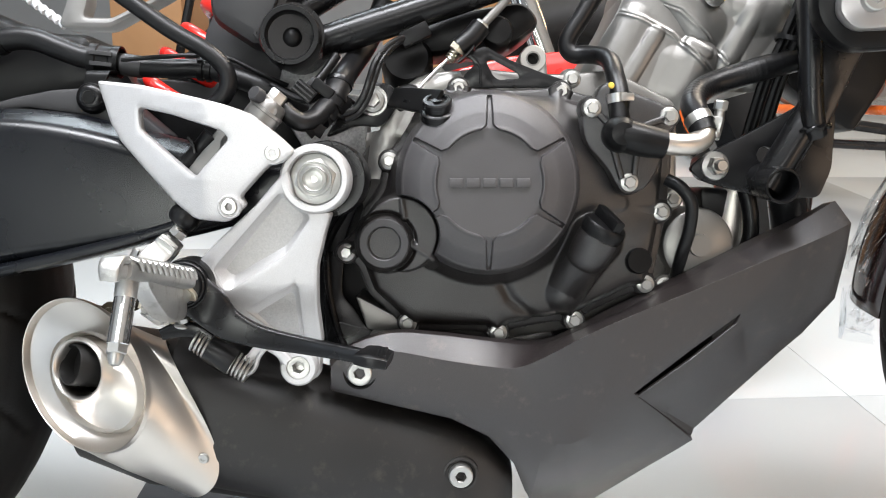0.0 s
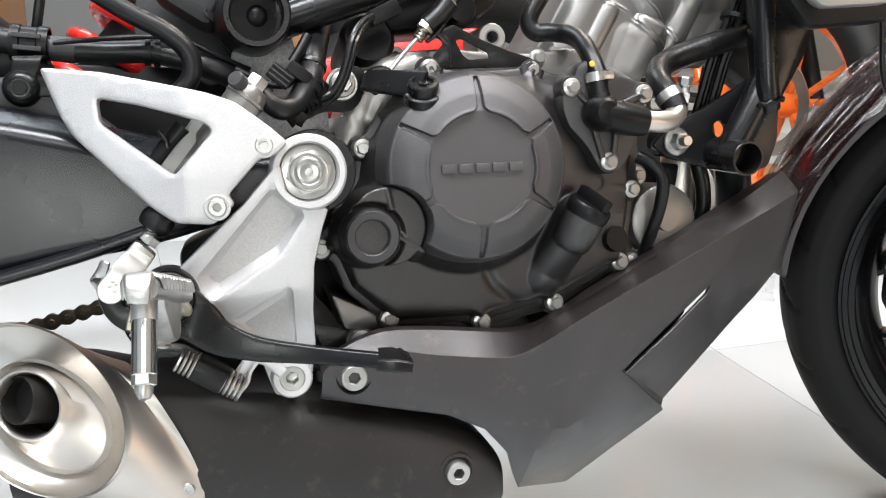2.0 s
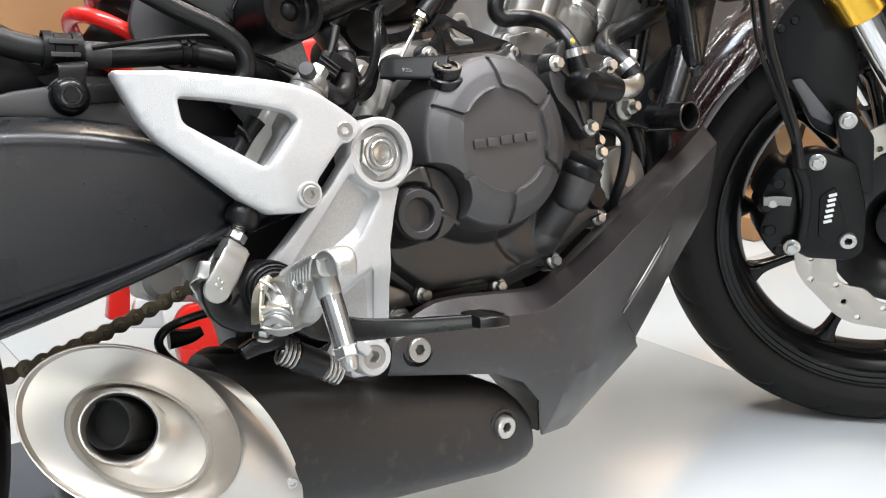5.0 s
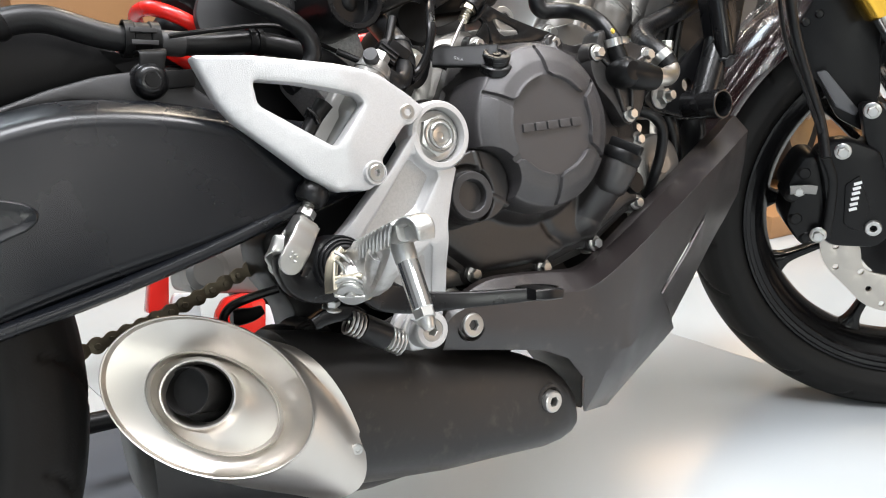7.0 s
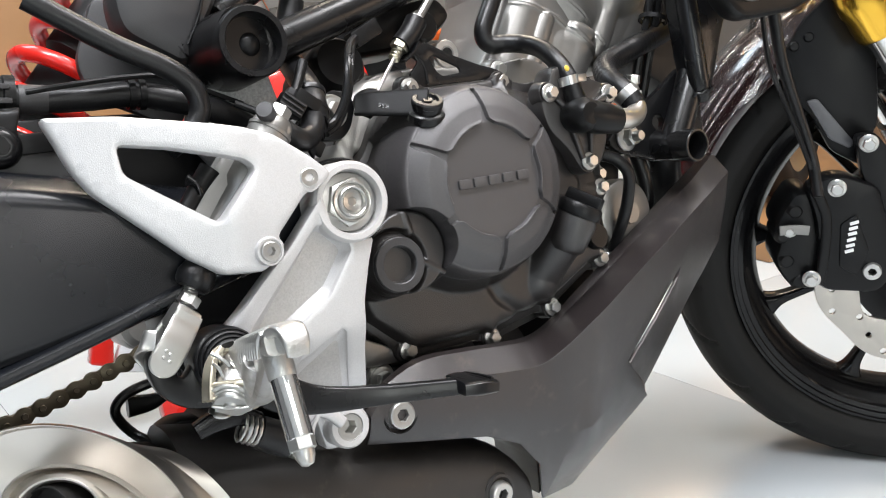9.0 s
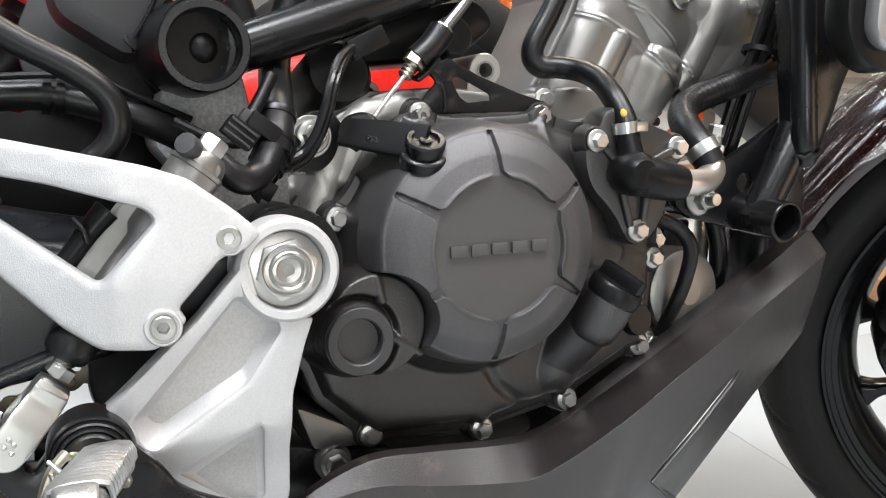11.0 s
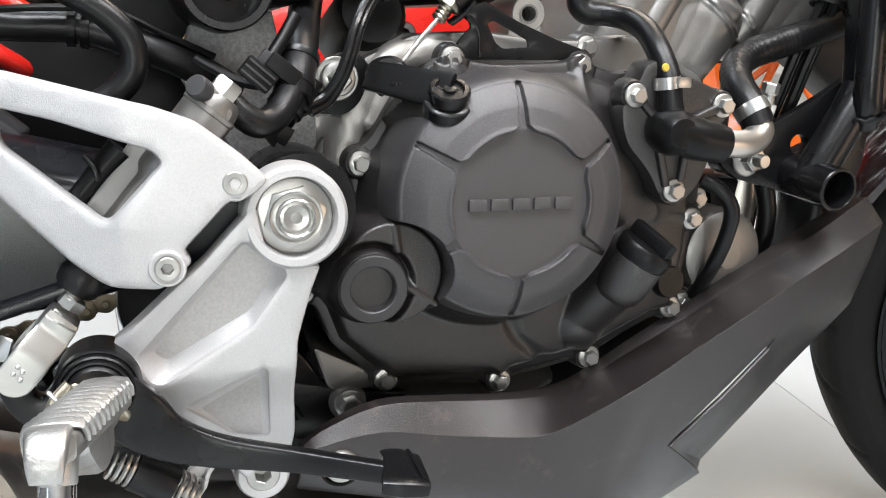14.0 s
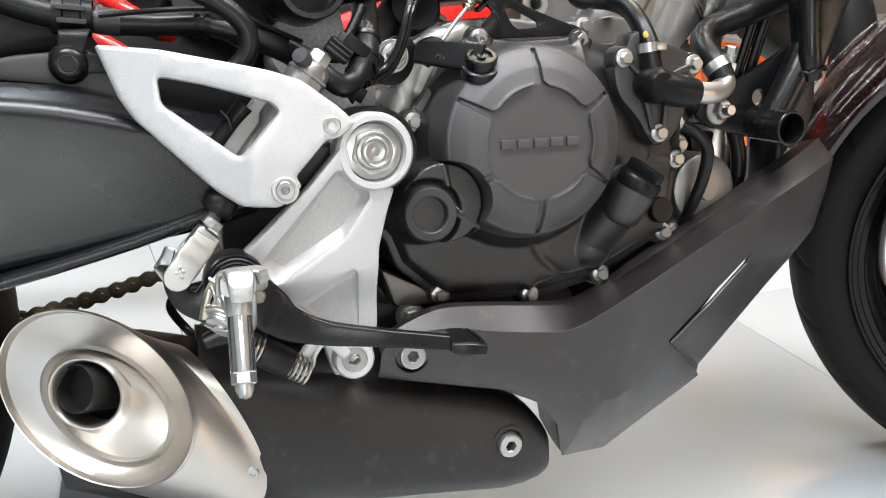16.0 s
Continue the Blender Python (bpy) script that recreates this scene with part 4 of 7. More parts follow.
# filler boss, plugs and oil cap
filler = part("inspection_plug", lathe([(0, 0.0), (0.0118, 0.0), (0.0122, 0.0012), (0.0126, 0.0035), (0.0195, 0.0035), (0.0205, 0.002), (0.0212, -0.001), (0.0218, -0.004), (0.0228, -0.006), (0.0235, -0.03)], FB + Vector((0, -0.0025, 0)), (0, -1, 0), 48), CASE, bike, "round black inspection plug with a sunken centre")
part("plug_ring", lathe([(0.0128, 0.0052), (0.0135, 0.0058), (0.0185, 0.0058), (0.0192, 0.005), (0.0192, 0.002), (0.0128, 0.002)], FB + Vector((0, -0.0035, 0)), (0, -1, 0), 48, closed=True), GREY, filler)
neck = part("oil_filler_neck", lathe([(0.012, -0.03), (0.0155, -0.026), (0.0165, -0.02), (0.0172, -0.006), (0.0165, -0.001), (0.0, 0)], CAP, CAPD, 32), CASE, bike, "black oil filler neck with moulded cap")
part("oil_cap", join(lathe([(0.0, 0.0), (0.0172, 0.0), (0.0176, 0.002), (0.0176, 0.008), (0.0162, 0.010), (0, 0.0105)], CAP, CAPD, 32), moved(box_bm(-0.0155, 0.0155, -0.0042, 0.0042, 0.009, 0.019, 0.002), axis_matrix(CAP, CAPD) @ pose(0, 0, 0, 0, 0, 62))), PLASTIC, neck)
part("round_plug", lathe([(0, 0), (0.0098, 0), (0.0105, -0.001), (0.0108, -0.004), (0.0108, -0.03), (0, -0.03)], (0.1587, -0.078, 0.3834), (0.1, -1, 0.1), 28), PLASTIC, bike)

# water pump cover and hoses
part("pump_cover", plate([(0.1171, 0.5101), (0.1222, 0.5223), (0.1323, 0.5258), (0.1434, 0.5188), (0.1744, 0.507), (0.1833, 0.5005), (0.1818, 0.4896), (0.1748, 0.483), (0.1687, 0.4566), (0.1587, 0.4411), (0.1455, 0.4354), (0.1357, 0.4425), (0.1302, 0.4544), (0.1212, 0.4654), (0.1131, 0.4733), (0.1086, 0.4852), (0.1075, 0.5005)], -0.094, -0.07, 0.008, 0.004), CASE, bike, "black water pump cover with ribs")
for path in ([(0.1213, -0.094, 0.499), (0.1352, -0.096, 0.4845)], [(0.1318, -0.096, 0.4749), (0.1396, -0.094, 0.4495)], [(0.1512, -0.096, 0.4732), (0.1493, -0.094, 0.4522)], [(0.1562, -0.096, 0.4897), (0.1741, -0.094, 0.4969)]):
    part("cover_rib", bar([path[0], (Vector(path[0]) + Vector(path[1])) / 2, path[1]], [0.0025] * 3, 0.003, up=(1, 0, 0.4), res=2), CASE, crank)
part("pump_union", join(lathe([(0, -0.02), (0.0105, -0.018), (0.0135, -0.009), (0.0142, 0.0), (0.0125, 0.007), (0.0085, 0.0115), (0, 0.013)], (0.1359, -0.106, 0.4831), (0, -1, 0.0), 28), tube([(0.1367, -0.106, 0.4831), (0.1517, -0.107, 0.4788), (0.1698, -0.106, 0.4754)], [0.0128, 0.0128, 0.0112], 24, 4), tube([(0.1362, -0.104, 0.4867), (0.1358, -0.101, 0.4976), (0.1353, -0.098, 0.5096)], [0.0085, 0.0078, 0.0068], 18, 4)), PLASTIC, bike, "black moulded plastic water union")
part("water_pipe", tube([(0.166, -0.108, 0.4772), (0.1800, -0.106, 0.4752), (0.1935, -0.101, 0.4762), (0.2025, -0.096, 0.4815), (0.2025, -0.093, 0.4870)], [0.0084, 0.0084, 0.0086, 0.0088, 0.0090], 20), STEEL, bike, "bent bright steel water pipe")
hose_way = [(0.2030, -0.0945, 0.4845), (0.2005, -0.088, 0.4965), (0.2000, -0.074, 0.5085), (0.2085, -0.058, 0.5195), (0.2240, -0.048, 0.5280), (0.2480, -0.045, 0.5355), (0.2640, -0.045, 0.5405), (0.3000, -0.038, 0.5500), (0.3459, -0.02, 0.5620)]
hose = part("coolant_hose", tube(hose_way, 0.0102, 20), RUBBER, bike, "ribbed black rubber coolant hose")
for k, p in enumerate(smooth_path(hose_way, 14)[30:92:3]):
    q = smooth_path(hose_way, 14)[31 + 3 * k]
    part("hose_rib", lathe([(0.0100, -0.0024), (0.01022, -0.0014), (0.01030, 0), (0.01022, 0.0014), (0.0100, 0.0024)], p, q - p, 20, closed=True), RUBBER, hose)
part("hose_clamp", lathe([(0.0104, -0.0038), (0.0112, -0.0040), (0.0112, 0.0040), (0.0104, 0.0038)], (0.2008, -0.0890, 0.4945), (-0.28, 0.45, 0.75), 28, closed=True), ZINC, bike)
clamp_screw = part("clamp_screw", join(moved(hexagon(0.0098, 0.0065, 0.12, False), axis_matrix((0.2205, -0.078, 0.5050), (0.1, -0.2, 1))), lathe([(0, -0.0005), (0.0056, -0.0005), (0.0056, 0.0008), (0, 0.0008)], (0.2203, -0.078, 0.5045), (0.1, -0.2, 1), 20), tube([(0.2205, -0.078, 0.5051), (0.218, -0.08, 0.4903), (0.2149, -0.082, 0.4813)], 0.0042, 14, 2)), ZINC, bike, "zinc plated clamp screw")
part("clamp_lug", moved(box_bm(-0.0050, 0.0050, -0.0050, 0.0050, -0.0060, 0.0060, 0.0012), axis_matrix((0.2165, -0.081, 0.4925), (0.2, -0.1, 0.9))), ZINC, clamp_screw)
part("bypass_hose", tube([(0.1361, -0.099, 0.5021), (0.1370, -0.0945, 0.5140), (0.1352, -0.0840, 0.5300), (0.1345, -0.0680, 0.5425), (0.1300, -0.0520, 0.5495), (0.1195, -0.0420, 0.5525), (0.1095, -0.0380, 0.5530), (0.1040, -0.0360, 0.5590), (0.1060, -0.0350, 0.5690), (0.1170, -0.0340, 0.5860), (0.1300, -0.0330, 0.6080)], 0.0076, 18), RUBBER, bike, "black rubber bypass hose")
part("hose_clamp", join(lathe([(0.0074, -0.0035), (0.0081, -0.0035), (0.0081, 0.0035), (0.0074, 0.0035)], (0.1345, -0.0975, 0.5113), (-0.12, 0.03, 1), 28, closed=True), moved(box_bm(-0.001, 0.009, -0.004, 0.0, -0.003, 0.003, 0.0008), pose(*(0.1369, -0.103, 0.5117), 0, 0, 10))), ZINC, bike, "bright steel spring hose clamp")

part("paint_mark", lathe([(0, 0.0012), (0.002, 0.001), (0.0026, 0)], (0.1287, -0.1045, 0.5203), (0.1, -1, 0.1), 14), YELLOW, bike, "yellow paint dot on the hose")

# round casting at the front of the engine, and its hose
part("side_casting", lathe([(0, 0.006), (0.009, 0.006), (0.0095, 0.002), (0.0265, 0.001), (0.0295, -0.001), (0.031, -0.006), (0.031, -0.05), (0, -0.05)], (0.2113, -0.057, 0.3947), (0.05, -1, 0), 48), CAST, bike, "round bare aluminium housing")
part("drain_hose", tube([(0.1804, -0.072, 0.4487), (0.1903, -0.078, 0.4424), (0.1986, -0.08, 0.4289), (0.1987, -0.074, 0.4071), (0.1950, -0.066, 0.3864), (0.1936, -0.050, 0.3640), (0.193, -0.044, 0.345)], 0.0052, 14), RUBBER, bike)
part("drain_hose", tube([(0.2574, -0.03, 0.4431), (0.2629, -0.03, 0.419), (0.2627, -0.028, 0.3947), (0.2521, -0.025, 0.37)], 0.007, 14), RUBBER, bike)
part("front_downtube", tube([(0.2895, -0.03, 0.4527), (0.2991, -0.02, 0.4187), (0.3105, 0, 0.3726)], 0.016, 18), FRAME, bike)

# cylinder and head, leaning forwards
CYL = [(0.1043, 0.5057), (0.1089, 0.5296), (0.1279, 0.5558), (0.1504, 0.5936), (0.1652, 0.6288), (0.2248, 0.6288), (0.2356, 0.5724), (0.2311, 0.5401), (0.208, 0.5153), (0.1963, 0.4971)]
HEAD = [(0.1608, 0.6293), (0.3331, 0.6293), (0.3154, 0.5822), (0.2971, 0.548), (0.2664, 0.5227), (0.2446, 0.526), (0.2307, 0.5384), (0.2125, 0.5575), (0.1856, 0.5798), (0.1542, 0.5926)]
GASKET = [(0.1434, 0.5952), (0.153, 0.5914), (0.1698, 0.5849), (0.1938, 0.5717), (0.2114, 0.5557), (0.2294, 0.5387), (0.2339, 0.5292)]
COVER_SEAM = [(0.1503, 0.6092), (0.1742, 0.6027), (0.2006, 0.5914), (0.2235, 0.5708), (0.2422, 0.5472)]


def cylinder_height(X, Z):
    h = 0.006 + 0.020 * (1 - np.exp(-np.maximum(0, inside_distance(X, Z, CYL) + 0.004) / 0.010))
    for path, r in RIBS:
        h = melt(h, ridge_height(X, Z, path, r), 0.009)
    g, f = line_distance(X, Z, GASKET)
    h = h + 0.0014 * np.exp(-(g / 0.0026) ** 4) - 0.0014 * np.exp(-(g / 0.0005) ** 2)
    return h + 0.0001 * np.sin(X * 190 + 40 * Z) * np.sin(Z * 160)


def head_height(X, Z):
    h = 0.004 + 0.021 * (1 - np.exp(-np.maximum(0, inside_distance(X, Z, HEAD) + 0.002) / 0.010))
    for path, r in HEAD_RIBS:
        h = melt(h, ridge_height(X, Z, path, r), 0.012)
    g, f = line_distance(X, Z, GASKET)
    h = h + 0.0014 * np.exp(-(g / 0.0026) ** 4)
    g, f = line_distance(X, Z, COVER_SEAM)
    h = h + 0.0008 * np.exp(-(g / 0.0024) ** 4) - 0.0014 * np.exp(-(g / 0.0006) ** 2)
    return h + 0.0001 * np.sin(X * 150 + 60 * Z) * np.sin(Z * 170)


RIBS = [([(0.1306, -0.004, 0.5269), (0.1648, -0.006, 0.585)], 0.016), ([(0.1559, -0.018, 0.5303), (0.1804, -0.02, 0.5721)], 0.0075), ([(0.2028, -0.006, 0.5242), (0.2165, -0.008, 0.5508)], 0.024), ([(0.1803, -0.008, 0.5143), (0.1959, -0.012, 0.5502)], 0.014), ([(0.2104, -0.024, 0.5638), (0.224, -0.024, 0.5563)], 0.0062), ([(0.1114, -0.008, 0.5118), (0.2003, -0.008, 0.4996)], 0.016)]
HEAD_RIBS = [([(0.1942, -0.004, 0.6191), (0.217, -0.004, 0.5805)], 0.026), ([(0.2684, -0.004, 0.5926), (0.2757, -0.004, 0.595)], 0.026), ([(0.236, -0.014, 0.5394), (0.255, -0.016, 0.5737), (0.274, -0.014, 0.6169)], 0.009), ([(0.2724, -0.004, 0.5318), (0.2963, -0.004, 0.561)], 0.018), ([(0.2212, -0.012, 0.6221), (0.246, -0.012, 0.5983)], 0.012)]
cyl = part("cylinder", height_mesh(cylinder_height, CYL, 0.0008, 0.0), CAST, bike, "bare cast aluminium cylinder with flowing ribs")
head = part("cylinder_head", height_mesh(head_height, HEAD, 0.0008, 0.0), CAST, cyl, "bare cast aluminium cylinder head")
part("cylinder_block", plate(CYL, -0.004, 0.1, 0.01, 0.003), CAST, cyl)
part("head_block", plate(HEAD, -0.003, 0.1, 0.01, 0.003), CAST, cyl)
bolt(BOLT8, Vector((0.228, -0.03, 0.6032)), cyl, (0.2, -1, 0.1), 10)
bolt(SOCKET10, Vector((0.3009, -0.03, 0.6015)), cyl, (0.1, -1, 0.1), 10)

# frame tubes
BOSS = Vector((-0.1178, -0.1, 0.5591))
boss = part("frame_boss", lathe([(0.0, -0.014), (0.0085, -0.014), (0.009, -0.013), (0.0175, -0.012), (0.018, -0.001), (0.019, 0.001), (0.0225, 0.001), (0.0235, -0.001), (0.0235, -0.06), (0.026, -0.062), (0.026, -0.09), (0, -0.09)], BOSS, (0, -1, 0), 48), FRAME, bike, "round black frame boss with a sunken bolt")
part("boss_bolt", lathe([(0, 0.0062), (0.003, 0.0058), (0.006, 0.0042), (0.008, 0.0018), (0.0086, -0.001), (0.0098, -0.0012), (0.0102, -0.003), (0, -0.003)], BOSS + Vector((0, 0.012, 0)), (0, -1, 0), 28), PLASTIC, boss)
for k in range(8):
    part("cup_dimple", lathe([(0, 0.0006), (0.0009, 0.0005), (0.0013, 0)], BOSS + Vector((0.0138 * math.cos(k * 0.785), 0.0122, 0.0138 * math.sin(k * 0.785))), (0, -1, 0), 10), FRAME, boss)
part("frame_tube", tube([(-0.1102, -0.055, 0.5559), (-0.0663, -0.055, 0.5705), (-0.0111, -0.052, 0.5887), (0.0818, -0.045, 0.6216)], 0.0135, 24), FRAME, bike, "thick black steel frame tube")
part("rear_frame_casting", plate([(-0.1851, 0.6274), (-0.106, 0.6246), (-0.1206, 0.5965), (-0.136, 0.5725), (-0.1463, 0.5562), (-0.1545, 0.5556), (-0.1882, 0.5774), (-0.1915, 0.5973)], -0.06, -0.02, 0.012, 0.012), GREY, bike, "dark grey frame side piece")
part("casting_line", tube([(-0.1271, -0.0605, 0.6142), (-0.1365, -0.0605, 0.5869), (-0.148, -0.0605, 0.567)], 0.0012, 8), FRAME, bike)
part("boss_sleeve", tube([(-0.1162, -0.09, 0.5615), (-0.1229, -0.05, 0.5625), (-0.1223, -0.02, 0.5649)], [0.024, 0.025, 0.026], 32), FRAME, bike)
part("frame_tube", tube([(-0.1176, -0.035, 0.5892), (-0.0873, -0.03, 0.6088), (-0.0403, -0.02, 0.6391)], 0.011, 20), FRAME, bike)
part("seat_rail", tube([(-0.1064, -0.03, 0.5995), (-0.0688, -0.025, 0.6122), (-0.0115, -0.02, 0.6297)], 0.008, 16), FRAME, bike)
part("pivot_casting", plate([(-0.1330, 0.5480), (-0.0928, 0.5684), (-0.0857, 0.534), (-0.0822, 0.5199), (-0.0659, 0.5198), (-0.0634, 0.4613), (-0.1083, 0.4597), (-0.1297, 0.4953), (-0.1420, 0.5106)], -0.042, 0.02, 0.008, 0.004), GREY_CAST, bike, "rough pale grey cast frame pivot plate")
part("slate_panel", plate([(-0.2090, 0.5720), (-0.1900, 0.6150), (-0.1550, 0.6000), (-0.1300, 0.5450), (-0.1500, 0.5150), (-0.1700, 0.5300), (-0.2040, 0.5470)], -0.004, 0.006, 0.008, 0.002), GREY, bike, "slate grey plastic side panel")
part("connector", moved(box_bm(-0.0088, 0.0088, -0.005, 0.005, -0.0055, 0.0055, 0.0012), pose(*(-0.1047, -0.11, 0.515), 0, 40, 0)), PLASTIC, bike, "black ribbed wiring connector")
for k in (-1, 0, 1):
    part("connector_rib", moved(box_bm(-0.008, 0.008, -0.001, 0.001, -0.0006, 0.0006, 0.0003), pose(*(-0.1051, -0.1155, 0.5152), 0, 40, 0) @ pose(0, 0, 0.0034 * k)), GREY, bike)
part("connector_nut", moved(box_bm(-0.006, 0.006, -0.004, 0.004, -0.005, 0.005, 0.001), pose(*(-0.0982, -0.1, 0.5204), 0, 40, 0)), GREY, bike)
part("connector_stem", tube([(-0.0965, -0.1, 0.5239), (-0.0896, -0.095, 0.5336), (-0.0826, -0.09, 0.5449)], 0.0036, 12, 3), PLASTIC, bike)
for k in range(3):
    part("hose_rib", lathe([(0.009, -0.0014), (0.0112, -0.0014), (0.0116, 0), (0.0112, 0.0014), (0.009, 0.0014)], Vector((-0.0861, -0.094, 0.5001)).lerp(Vector((-0.0792, -0.088, 0.5126)), k / 2), (0.42, 0.1, 0.85), 24, closed=True), RUBBER, bike)
part("engine_mount", plate([(x - 0.004, z + 0.002) for x, z in [(-0.0925, 0.48), (-0.0846, 0.4928), (-0.0661, 0.5074), (-0.0624, 0.5174), (-0.0500, 0.5260), (-0.0372, 0.5232), (-0.0315, 0.5137), (-0.0390, 0.496), (-0.0478, 0.489), (-0.0662, 0.4909), (-0.0801, 0.4845)]], -0.064, -0.056, 0.006, 0.0015), FRAME, bike, "black steel engine mounting bracket")
part("mount_washer", lathe([(0.004, 0.0012), (0.0118, 0.0012), (0.0124, 0.0006), (0.0124, -0.002), (0.004, -0.002)], (-0.0568, -0.0655, 0.5120), (0, -1, 0), 28, closed=True), ZINC, bike)
part("mount_collar", lathe([(0.003, 0.003), (0.0092, 0.003), (0.0098, 0.0022), (0.0098, 0.0), (0.003, 0.0)], (-0.0568, -0.0665, 0.5120), (0, -1, 0), 28, closed=True), ZINC, bike)
part("rubber_tube", tube([(-0.0868, -0.100, 0.5050), (-0.0835, -0.0960, 0.5150), (-0.0790, -0.0810, 0.5285), (-0.0735, -0.0560, 0.5430), (-0.0665, -0.0290, 0.5600), (-0.0580, -0.0180, 0.5800), (-0.0500, -0.0150, 0.6020)], [0.0100, 0.0098, 0.0096, 0.0094, 0.0094, 0.0094, 0.0094], 20), RUBBER, bike, "thick black rubber brake hose sleeve")
for k in range(2):
    part("crimp_ring", lathe([(0.0096, -0.0022), (0.0110, -0.0018), (0.0112, 0), (0.0110, 0.0018), (0.0096, 0.0022)], Vector((-0.0848, -0.0972, 0.5112)).lerp(Vector((-0.0808, -0.0880, 0.5238)), k), (0.28, 0.42, 0.86), 24, closed=True), FRAME, bike)
for dx, dy in ((0.0, 0.0), (0.0035, 0.003)):
    part("wire", tube([(-0.0801 + dx, -0.098 + dy, 0.4985 - dx), (-0.0693 + dx, -0.0945 + dy, 0.5030 - dx * 0.6), (-0.0615 + dx, -0.0965 + dy, 0.5135), (-0.0565 + dx, -0.0980 + dy, 0.5270), (-0.0515 + dx, -0.0940 + dy, 0.5410), (-0.0405 + dx, -0.0800 + dy, 0.5560), (-0.0222, -0.0640, 0.5660)], 0.0027, 10), FRAME, bike)
part("wire_connector", moved(box_bm(-0.012, 0.012, -0.006, 0.006, -0.006, 0.006, 0.0015), pose(*(-0.0222, -0.068, 0.5643), 0, -25, 0)), PLASTIC, bike)
part("throttle_body_box", plate([(-0.0305, 0.5714), (0.0076, 0.5901), (0.0693, 0.5995), (0.0837, 0.5808), (0.0553, 0.5596), (0.0267, 0.5573), (-0.0114, 0.5549), (-0.0329, 0.5502)], -0.03, 0.05, 0.012, 0.008), PLASTIC, bike, "black plastic housing above the engine")
part("throttle_body", lathe([(0, 0.01), (0.018, 0.01), (0.022, 0.004), (0.022, -0.06), (0, -0.06)], (-0.0305, -0.03, 0.5479), (0, -1, 0.2), 28), PLASTIC, bike)
part("side_cover_lug", lathe([(0.0, 0.004), (0.004, 0.004), (0.011, 0.003), (0.013, 0.0), (0.013, -0.03), (0, -0.03)], (0.0451, -0.04, 0.5721), (0, -1, 0.1), 24), PLASTIC, bike)

part("front_engine_back", plate([(0.2231, 0.443), (0.2702, 0.4391), (0.2653, 0.3935), (0.252, 0.371), (0.2348, 0.3585)], -0.015, 0.05, 0.008, 0.003), PLASTIC, bike)

# right hand front frame
GUS = [(0.202, 0.4573), (0.2127, 0.4676), (0.243, 0.4826), (0.2847, 0.505), (0.3041, 0.5171), (0.3224, 0.5041), (0.3201, 0.4573), (0.3104, 0.4337), (0.2678, 0.4328), (0.2155, 0.4469)]
hole_c = Vector((0.2651, -0.05, 0.4689))
gusset = part("frame_gusset", plate(GUS, -0.056, -0.048, 0.006, 0.001, [[(hole_c.x + 0.007 * math.cos(a), hole_c.z + 0.007 * math.sin(a)) for a in (2 * math.pi * k / 16 for k in range(16))]], 0), FRAME, bike, "black steel frame gusset with a round hole")
STUB_AX = Vector((0.03, -0.99, -0.1)).normalized()
STUB = Vector((0.2645, -0.0985, 0.4436))
part("frame_stub", lathe([(0.0118, -0.035), (0.0118, 0.0), (0.0123, 0.0008), (0.0136, 0.0008), (0.0142, 0.0), (0.0142, -0.052), (0, -0.052), (0, -0.035)], STUB, STUB_AX, 40), FRAME, bike, "short open black steel tube stub")
part("stub_bolt", lathe([(0.002, 0.004), (0.004, 0.005), (0.0065, 0.004), (0.0065, 0.0), (0, 0)], STUB - STUB_AX * 0.034, STUB_AX, 20), ZINC, bike)
part("frame_tube", tube([(0.2600, -0.072, 0.4420), (0.2740, -0.073, 0.4660), (0.2900, -0.073, 0.4930), (0.3060, -0.070, 0.5200)], 0.0132, 20), FRAME, bike)
part("shroud_bracket", plate([(0.2800, 0.6250), (0.2840, 0.5641), (0.2870, 0.504), (0.2900, 0.4880), (0.3010, 0.4860), (0.3124, 0.5107), (0.3225, 0.5348), (0.3330, 0.5545), (0.3663, 0.5570), (0.4111, 0.5590), (0.4085, 0.6250)], -0.0905, -0.062, 0.006, 0.005), FRAME, bike, "black formed bracket below the tank shroud")
part("bracket_ridge", tube([(0.2862, -0.0860, 0.6250), (0.2872, -0.0870, 0.5631), (0.2895, -0.0865, 0.5147), (0.2922, -0.0845, 0.4940), (0.2950, -0.0800, 0.4850)], [0.0092, 0.0090, 0.0090, 0.0094, 0.0100], 20), FRAME, bike)
part("weld_bead", tube([Vector((0.2935, -0.0825, 0.4890)) + Vector((0.0118 * math.cos(w), 0.0118 * math.sin(w), 0.0022 * math.cos(w) + 0.0009 * math.sin(9 * w))) for w in (math.pi + 0.16 * k for k in range(21))], 0.0017, 8, 1), FRAME, bike)
SH = Vector((0.3032, -0.15, 0.5736))
shroud = part("shroud_end", plate([(SH.x - 0.024, SH.z - 0.008), (SH.x - 0.012, SH.z - 0.02), (SH.x + 0.05, SH.z - 0.017), (SH.x + 0.09, SH.z + 0.0), (SH.x + 0.09, SH.z + 0.06), (SH.x - 0.016, SH.z + 0.06)], -0.155, -0.142, 0.014, 0.004), SATIN_SILVER, bike, "silver-grey rounded end of the tank shroud")
part("shroud_backing", plate([(SH.x - 0.036, SH.z - 0.008), (SH.x - 0.014, SH.z - 0.033), (SH.x + 0.06, SH.z - 0.028), (SH.x + 0.12, SH.z - 0.005), (SH.x + 0.12, SH.z + 0.06), (SH.x - 0.03, SH.z + 0.06)], -0.143, -0.12, 0.014, 0.006), PLASTIC, bike)
